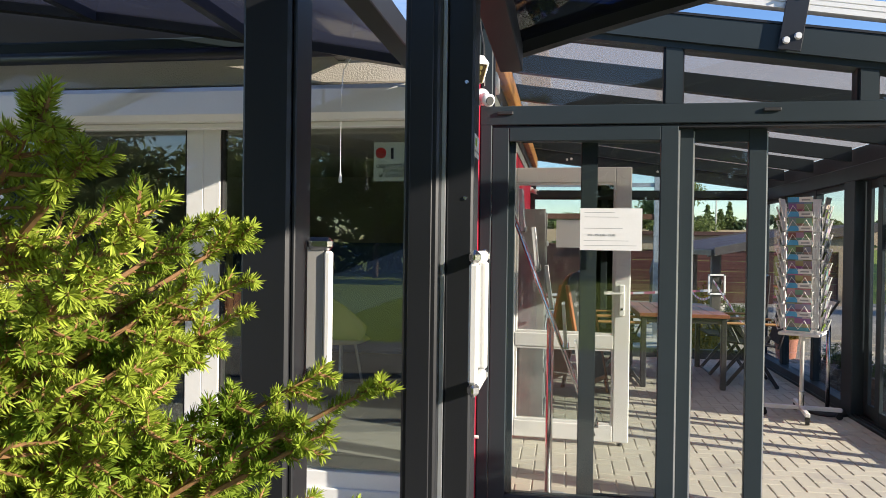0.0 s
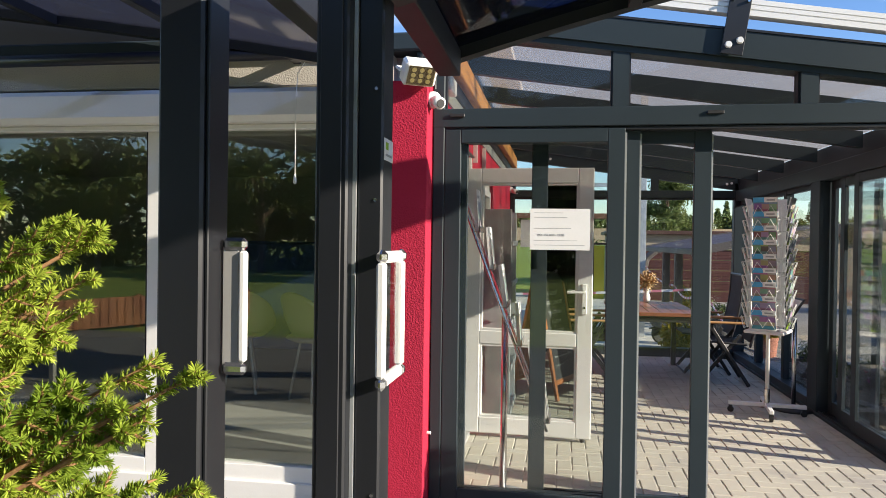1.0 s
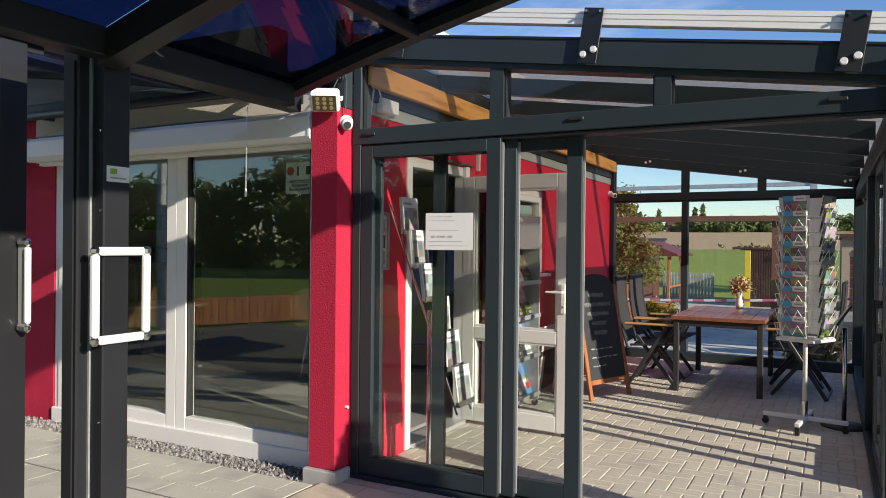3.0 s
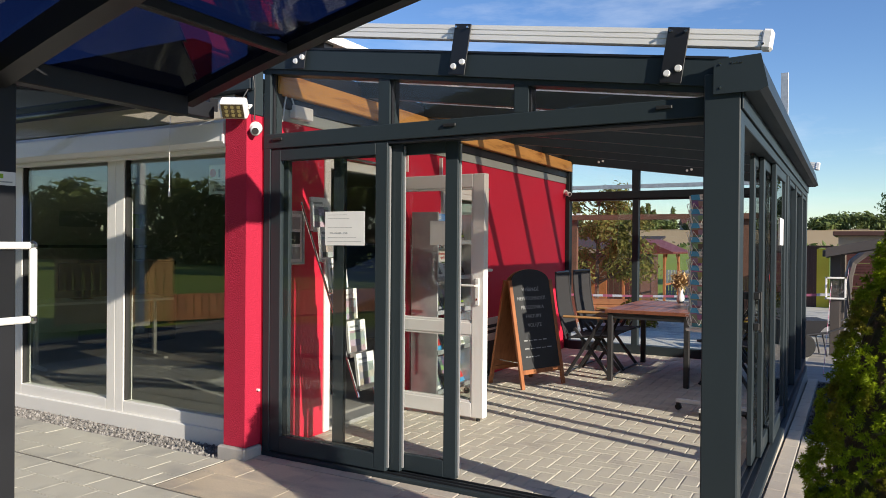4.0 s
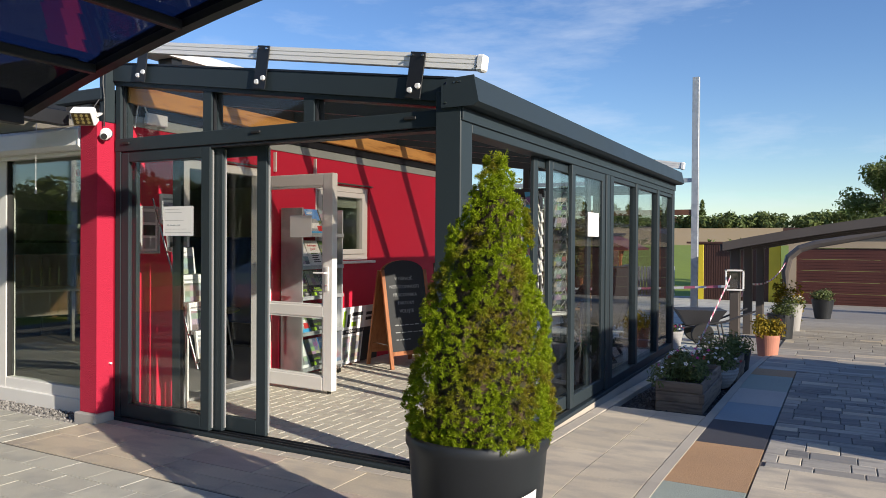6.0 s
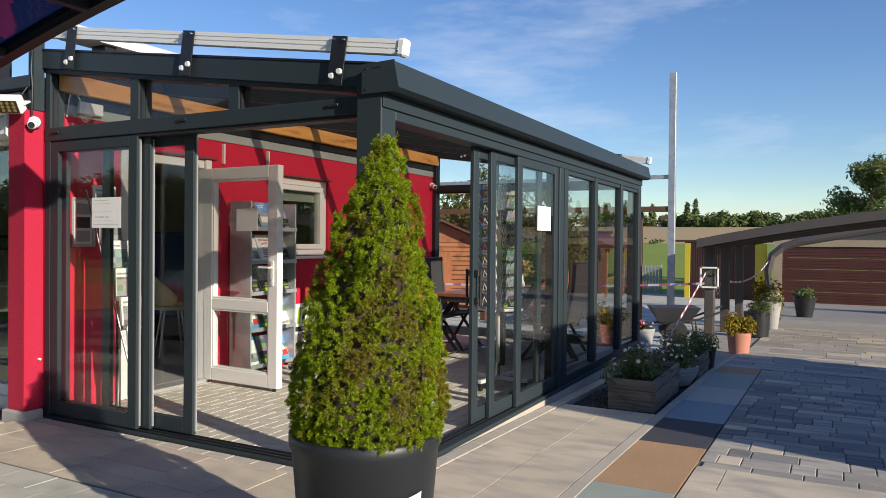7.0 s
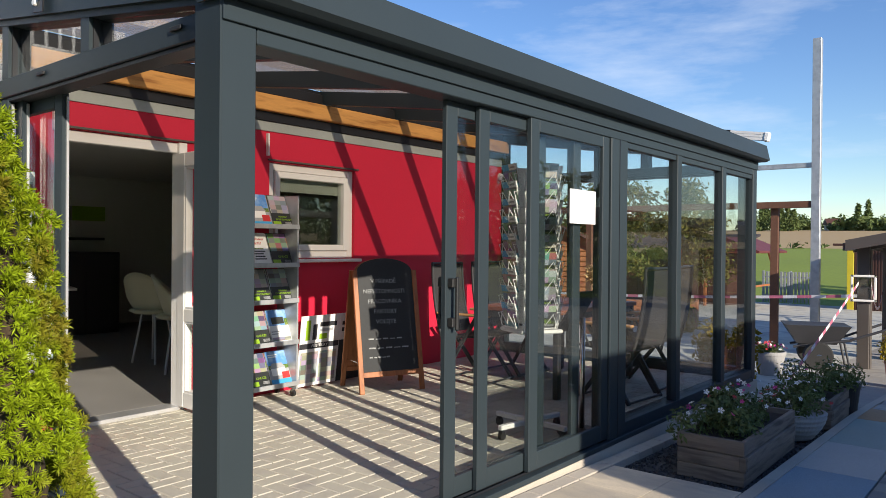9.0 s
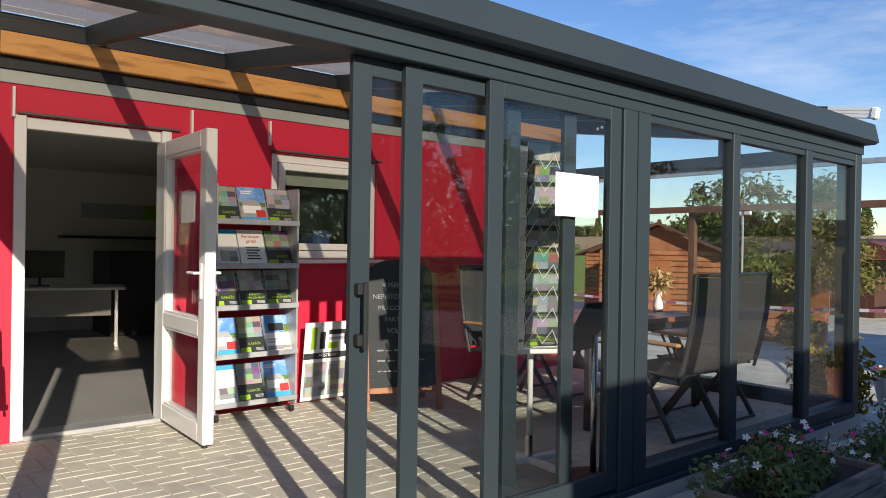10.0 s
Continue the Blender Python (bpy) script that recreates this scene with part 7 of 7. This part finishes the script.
def long_shed(at, w, d, h):
    s = thing("timber_shed", "long dark brown timber shed with a low sloping roof", "shed", at)
    n = 36
    for k in range(n):
        part("board", B(w * k / n, w * (k + 1) / n - 0.012, -0.02, 0.02, 0, h, 0.004), BROWN_SHEET, s)
    part("side_wall", B(w - 0.04, w, 0.021, d, 0, h), BROWN_SHEET, s)
    part("side_wall", B(0, 0.04, 0.021, d, 0, h), BROWN_SHEET, s)
    part("roof", Shape().prism([(-0.5, h - 0.05), (d + 0.2, h + 0.62), (d + 0.2, h + 0.70), (-0.5, h + 0.04)], -0.3, w + 0.3, "x"), ROOF_DARK, s)
    part("eave_board", B(-0.3, w + 0.3, -0.54, -0.505, h - 0.12, h + 0.05), BEIGE, s)
    for x in (w * 0.32, w * 0.72):
        dr = part("door", B(x, x + 0.9, -0.06, -0.022, 0.03, h * 0.9, 0.005), FRAME_WOOD, s)
        part("door_handle", B(x + 0.78, x + 0.82, -0.085, -0.061, h * 0.45, h * 0.52), STEEL, dr)


long_shed((-13.5, 31.5, ground_z(31.5) - 0.05), 8.6, 3.2, 2.25)


def raised_bed(at, w, d, h, turn):
    s = thing("raised_bed", "low orange-brown timber raised bed", "raised bed", at, turn)
    for k in range(4):
        z0, z1 = h * k / 4, h * (k + 1) / 4 - 0.008
        part("board", B(0, w, -0.03, 0.03, z0, z1, 0.006), LOG_WOOD, s)
        part("board", B(w - 0.06, w, 0.031, d, z0, z1, 0.006), LOG_WOOD, s)
        part("board", B(0, 0.06, 0.031, d, z0, z1, 0.006), LOG_WOOD, s)
    part("soil", B(0.061, w - 0.061, 0.031, d - 0.01, 0, h - 0.06), SOIL, s)


raised_bed((-3.3, 17.4, ground_z(17.4) - 0.02), 2.2, 0.8, 0.62, 18)
flowers((-1.35, 17.2, ground_z(17.2) - 0.02), (0.5, 0.4, 0.75), 52, 1800, 0.06, blooms=((WHITE_PETAL, 1),), label="yellow-green shrub growing beside the raised bed", mat=LEAF_YELLOW)


def log_cabin(at, w, d, h, turn):
    c = thing("log_cabin", "red-brown log cabin with a dark pitched roof", "cabin", at, turn)
    n = 14
    for k in range(n):
        z0, z1 = h * k / n, h * (k + 1) / n - 0.01
        part("log", B(-0.12, w + 0.12, -0.06, 0.06, z0, z1, 0.02), LOG_WOOD, c)
        part("log", B(w - 0.06, w + 0.06, 0.061, d, z0, z1, 0.02), LOG_WOOD, c)
    part("back_wall", B(0, w - 0.07, d - 0.06, d, 0, h), LOG_WOOD, c)
    part("side_wall", B(-0.06, 0.06, 0.061, d - 0.061, 0, h), LOG_WOOD, c)
    part("gable", Shape().prism([(-0.05, h), (w + 0.05, h), (w / 2, h + 0.55)], -0.05, 0.05, "y"), LOG_WOOD, c)
    for s in (0, 1):
        x0, x1 = (-0.35, w / 2) if s == 0 else (w + 0.35, w / 2)
        part("roof_slope", Shape().add([(x0, -0.4, h - 0.12), (x1, -0.4, h + 0.60), (x1, d + 0.3, h + 0.60), (x0, d + 0.3, h - 0.12), (x0, -0.4, h - 0.05), (x1, -0.4, h + 0.67), (x1, d + 0.3, h + 0.67), (x0, d + 0.3, h - 0.05)], [(0, 1, 2, 3), (7, 6, 5, 4), (0, 4, 5, 1), (1, 5, 6, 2), (2, 6, 7, 3), (3, 7, 4, 0)]), BROWN_SHEET, c)
    part("door", B(w * 0.38, w * 0.62, -0.09, -0.062, 0.02, h * 0.86, 0.005), FRAME_WOOD, c)
    wd = part("window", B(w * 0.10, w * 0.28, -0.09, -0.062, h * 0.4, h * 0.75, 0.005), FRAME_WOOD, c)
    part("pane", B(w * 0.125, w * 0.255, -0.095, -0.0905, h * 0.44, h * 0.71), DARK_FURN, wd)


log_cabin((-6.37, 17.74, ground_z(18) - 0.03), 2.6, 2.4, 1.88, 29)
log_cabin((-9.8, 21.5, ground_z(21.5) - 0.03), 3.0, 2.6, 1.9, 24)
_lf = thing("work_light", "white twin work light on a tall stand behind the veranda", "work light", (-4.1, 20.3, ground_z(20.3)))
part("stand", Shape().rod((0, 0, 0), (0, 0, 2.95), 0.03, n=8), SILVER, _lf)
for x in (-0.13, 0.13):
    part("lamp_head", B(x - 0.08, x + 0.08, -0.05, 0.05, 2.83, 2.99, 0.01), WHITE_METAL, _lf)
part("foot", B(-0.3, 0.3, -0.03, 0.03, 0, 0.03).box(-0.03, 0.03, -0.3, 0.3, 0.031, 0.06), SILVER, _lf)

# an unseen garage-sized block, added so that its shade lies over the path
shade = thing("display_garage", "plain beige block added out of view to shade the path", "garage", (8.0, 4.05, 0.0))
part("body", B(0, 3.0, 0, 5.1, -0.1, 2.45, 0.01), BEIGE, shade)
part("roof", B(-0.1, 3.1, -0.05, 5.15, 2.45, 2.6, 0.02), BROWN_SHEET, shade)
part("gate", B(-0.03, -0.001, 0.4, 4.6, 0.05, 2.1, 0.005), DOOR_RED, shade)


# ---- paving ----
def piece_shape(w, d, c=0.005, t=0.05):
    sh = Shape()
    x, y = w / 2, d / 2
    ring = [(-x, -y), (x, -y), (x, y), (-x, y)]
    sh.v = [(a, b, -t) for a, b in ring] + [(a, b, -c) for a, b in ring] + [(a * (1 - c / x), b * (1 - c / y), 0) for a, b in ring]
    sh.f = [(i, (i + 1) % 4, 4 + (i + 1) % 4, 4 + i) for i in range(4)] + [(4 + i, 4 + (i + 1) % 4, 8 + (i + 1) % 4, 8 + i) for i in range(4)] + [(8, 9, 10, 11)]
    return sh


def pave(parent, rects, mat, z, near, gap=0.005, c=0.005, name="paving_block", others=(), seed=1, limit=300, fall=True, share=0.14):
    """Lays blocks (x0, x1, y0, y1): those nearest to the given stretch of the plan singly, the rest joined."""
    rng = random.Random(seed)
    rects = sorted(rects, key=lambda r: math.hypot((r[0] + r[1]) / 2 - near[0], (r[2] + r[3]) / 2 - near[1]))
    shared, rest = {}, Shape()
    for k, (x0, x1, y0, y1) in enumerate(rects):
        w, d = round(x1 - x0 - gap, 3), round(y1 - y0 - gap, 3)
        if w < 0.02 or d < 0.02:
            continue
        cx, cy = (x0 + x1) / 2, (y0 + y1) / 2
        h = z + (ground_z(cy) if fall else 0.0) + rng.uniform(-0.0012, 0.0012)
        m = mat if not others or rng.random() > share else rng.choice(others)
        if k < limit:
            key = (w, d, m.name)
            if key not in shared:
                shared[key] = piece_shape(w, d, c).mesh(name, m)
            ob = new(name, shared[key])
            ob.parent = parent
            ob.location = (cx, cy, h)
            ob.rotation_euler.x = -0.028 if 3.5 < cy < 9 and z > -0.03 and cx > 2.6 else 0.0
        else:
            s = piece_shape(w, d, c)
            rest.add([(a + cx, b + cy, q + h) for a, b, q in s.v], s.f)
    if rest.v:
        r = part("joined_blocks", rest, mat, parent)
        tagged(r, kind="stuff")


def running(x0, x1, y0, y1, L, W, shift=0.5):
    out, k, y = [], 0, y0
    while y < y1 - 1e-6:
        x = x0 - L * ((k * shift) % 1.0)
        while x < x1 - 1e-6:
            a, b = max(x, x0), min(x + L, x1)
            if b - a > 0.03:
                out.append((a, b, y, min(y + W, y1)))
            x += L
        y += W
        k += 1
    return out


def herringbone(x0, x1, y0, y1, s=0.1):
    out = []
    n0, n1 = int(x0 / s) - 6, int(x1 / s) + 6
    m0, m1 = int(y0 / s) - 6, int(y1 / s) + 6
    for j in range(m0, m1):
        for i in range(n0, n1):
            q = (i - j) % 4
            if q == 0:
                r = (i * s, (i + 2) * s, j * s, (j + 1) * s)
            elif q == 3:
                r = (i * s, (i + 1) * s, j * s, (j + 2) * s)
            else:
                continue
            a, b, c0, d0 = max(r[0], x0), min(r[1], x1), max(r[2], y0), min(r[3], y1)
            if b - a > 0.02 and d0 - c0 > 0.02:
                out.append((a, b, c0, d0))
    return out


def ashlar(x0, x1, y0, y1, rows, lengths, seed):
    rng = random.Random(seed)
    out, y = [], y0
    while y < y1 - 0.02:
        h = rng.choice(rows)
        x = x0 - rng.random() * 0.3
        while x < x1:
            L = rng.choice(lengths)
            a, b = max(x, x0), min(x + L, x1)
            if b - a > 0.04:
                if h > 0.24 and rng.random() < 0.3:
                    out += [(a, b, y, y + h / 2), (a, b, y + h / 2, y + h)]
                else:
                    out.append((a, b, y, y + h))
            x += L
        y += h
    return out


veranda_floor = bed("floor_veranda", WX, XS - 0.13, 3.24, YB - 0.12, -0.006, JOINT, "warm grey block paving laid in herringbone with sandy joints", "floor")
for v in veranda_floor.data.vertices:
    v.co.z = -0.006 if v.co.z > ground_z(v.co.y) - 0.03 else -0.25
structure("plinth", B(XS - 0.128, XS + 0.018, 3.10, YB + 0.02, -0.30, -0.012), KERB, "pale concrete footing under the veranda", "plinth")
structure("plinth", B(WX, XS - 0.13, YB - 0.118, YB + 0.02, -0.30, -0.022), KERB, "pale concrete footing under the back of the veranda", "plinth")
front_yard = bed("pavement_front", -7.0, 4.2, -3.2, 2.30, -0.006, DARK_JOINT, "grey block paving in front of the veranda")
slab_strip = bed("pavement_slabs", -0.46, 3.53, 2.30, 3.09, -0.006, DARK_JOINT, "sandstone-coloured slabs along the veranda front")
front_left = bed("pavement_window", -7.0, -0.46, 2.30, 2.88, -0.006, DARK_JOINT, "grey block paving by the shop windows")
slab_side = bed("pavement_side", 2.64, 3.53, 3.09, 5.78, -0.006, DARK_JOINT, "sandstone-coloured slabs along the veranda side", steps=6)
for v in slab_side.data.vertices:
    v.co.z -= 0.012
path = bed("path", 4.06, 9.0, 2.30, 9.2, -0.010, DARK_JOINT, "mixed grey and beige paved path", steps=8)
bed("pavement_east", 4.2, 9.0, -3.2, 2.30, -0.012, GREY_BLOCK, "grey paving at the start of the path")
bed("gravel_bed", 2.64, 3.53, 5.78, 9.3, -0.045, DARK_GRAVEL, "dark gravel bed under the planters", "ground", 6)
bed("yard", -14.0, 2.5, 9.2, 37.0, -0.015, GREY_BLOCK, "grey paved yard behind the veranda", "ground", 16)
yard_east = bed("yard_east", 2.5, 16.0, 9.2, 37.0, -0.015, MIXED_BLOCK, "beige and grey paved drive to the carport", "ground", 16)
kerb_e = bed("kerb", 3.535, 3.605, 2.0, 12.0, 0.004, KERB, "pale concrete kerb along the path", "kerb", 12)
yr = 2.0
for nm, y1 in (("green", 3.75), ("tan", 4.85), ("black", 5.72), ("blue", 6.60), ("pale", 7.5), ("green", 8.6), ("tan", 9.6)):
    bed("stone_carpet", 3.607, 4.056, yr, y1 - 0.004, 0.0, RESIN[nm], "sample strip of %s stone carpet beside the path" % {"green": "grey-green", "blue": "blue-grey"}.get(nm, nm), "pavement", 2)
    yr = y1
gravel_strip = bed("gravel_strip", -7.0, -0.57, 2.88, 3.11, -0.02, GRAVEL, "grey gravel strip under the shop windows", "ground")


def pebbles(name, x0, x1, y0, y1, n, r, z, mat, label, seed):
    rng = random.Random(seed)
    sh = Shape()
    for _ in range(n):
        x, y = rng.uniform(x0, x1), rng.uniform(y0, y1)
        s = r * rng.uniform(0.6, 1.4)
        o = Vector((x, y, z + ground_z(y) + s * 0.3))
        q = Euler((rng.random() * 6, rng.random() * 6, rng.random() * 6)).to_matrix()
        pts = [o + q @ Vector(p) * s for p in ((1, 0, 0), (-1, 0, 0.1), (0, 0.8, 0), (0.1, -0.8, 0), (0, 0.1, 0.6), (0, 0, -0.6))]
        sh.add(pts, [(0, 2, 4), (2, 1, 4), (1, 3, 4), (3, 0, 4), (2, 0, 5), (1, 2, 5), (3, 1, 5), (0, 3, 5)])
    tagged(part(name, sh, mat), label, "gravel", kind="stuff")


pebbles("gravel", -5.5, -0.59, 2.88, 3.11, 2600, 0.014, -0.02, GRAVEL, "loose grey gravel under the shop windows", 61)
pebbles("gravel", 2.77, 3.52, 5.80, 9.2, 3200, 0.014, -0.045, DARK_GRAVEL, "loose dark gravel round the planters", 62)

pave(slab_strip, ashlar(-0.45, 3.53, 2.31, 2.99, (0.34,), (0.40, 0.60, 0.60, 0.80), 23), SAND_SLAB, 0.0, (1.2, 2.6), 0.005, 0.0012, "slab", (PINK_SLAB,), 3)
pave(slab_strip, running(-0.45, 2.62, 2.995, 3.085, 0.20, 0.09, 0.0), KERB, 0.002, (1.2, 3.0), 0.006, 0.004, "edge_block")
pave(slab_side, running(2.76, 3.53, 3.00, 5.78, 0.385, 0.58, 0.0), SAND_SLAB, 0.002, (3.1, 4.4), 0.005, 0.0012, "slab", (PINK_SLAB,), 8)
pave(slab_side, running(2.65, 2.755, 3.10, 9.2, 0.105, 0.205, 0.0), KERB, 0.006, (2.7, 4.4), 0.006, 0.004, "edge_block")
pave(path, running(4.065, 9.0, 3.0, 4.40, 0.86, 0.47, 0.4), SAND_SLAB, 0.0, (4.6, 4.0), 0.005, 0.0012, "slab", (PINK_SLAB,), 9)
pave(path, ashlar(4.065, 8.9, 4.40, 9.1, (0.14, 0.14, 0.21, 0.28), (0.14, 0.21, 0.28, 0.36), 14), MIXED_BLOCK, 0.0, (4.8, 5.2), 0.006, 0.004, "paving_block", (SAND_SLAB, DARK_BLOCK, DARK_BLOCK, DARK_BLOCK), 10, share=0.4)
pave(veranda_floor, herringbone(WX + 0.01, XS - 0.14, 3.25, YB - 0.13), FLOOR_BLOCK, 0.0, (1.1, 4.2), 0.006, 0.0045, "paving_block", (), 11, fall=False)
pave(front_yard, running(-5.0, 2.6, 0.9, 2.29, 0.30, 0.199, 0.5), GREY_BLOCK, 0.0, (0.0, 2.2), 0.004, 0.001, "paving_block", (), 12)
pave(front_left, running(-6.0, -0.47, 2.31, 2.87, 0.30, 0.187, 0.5), GREY_BLOCK, 0.0, (-1.0, 2.5), 0.004, 0.001, "paving_block", (), 13)
pave(yard_east, ashlar(3.62, 9.4, 9.25, 17.5, (0.30, 0.42, 0.42), (0.45, 0.6, 0.8), 15), MIXED_BLOCK, 0.008, (5.0, 9.3), 0.008, 0.004, "paving_slab", (SAND_SLAB, SAND_SLAB), 16)
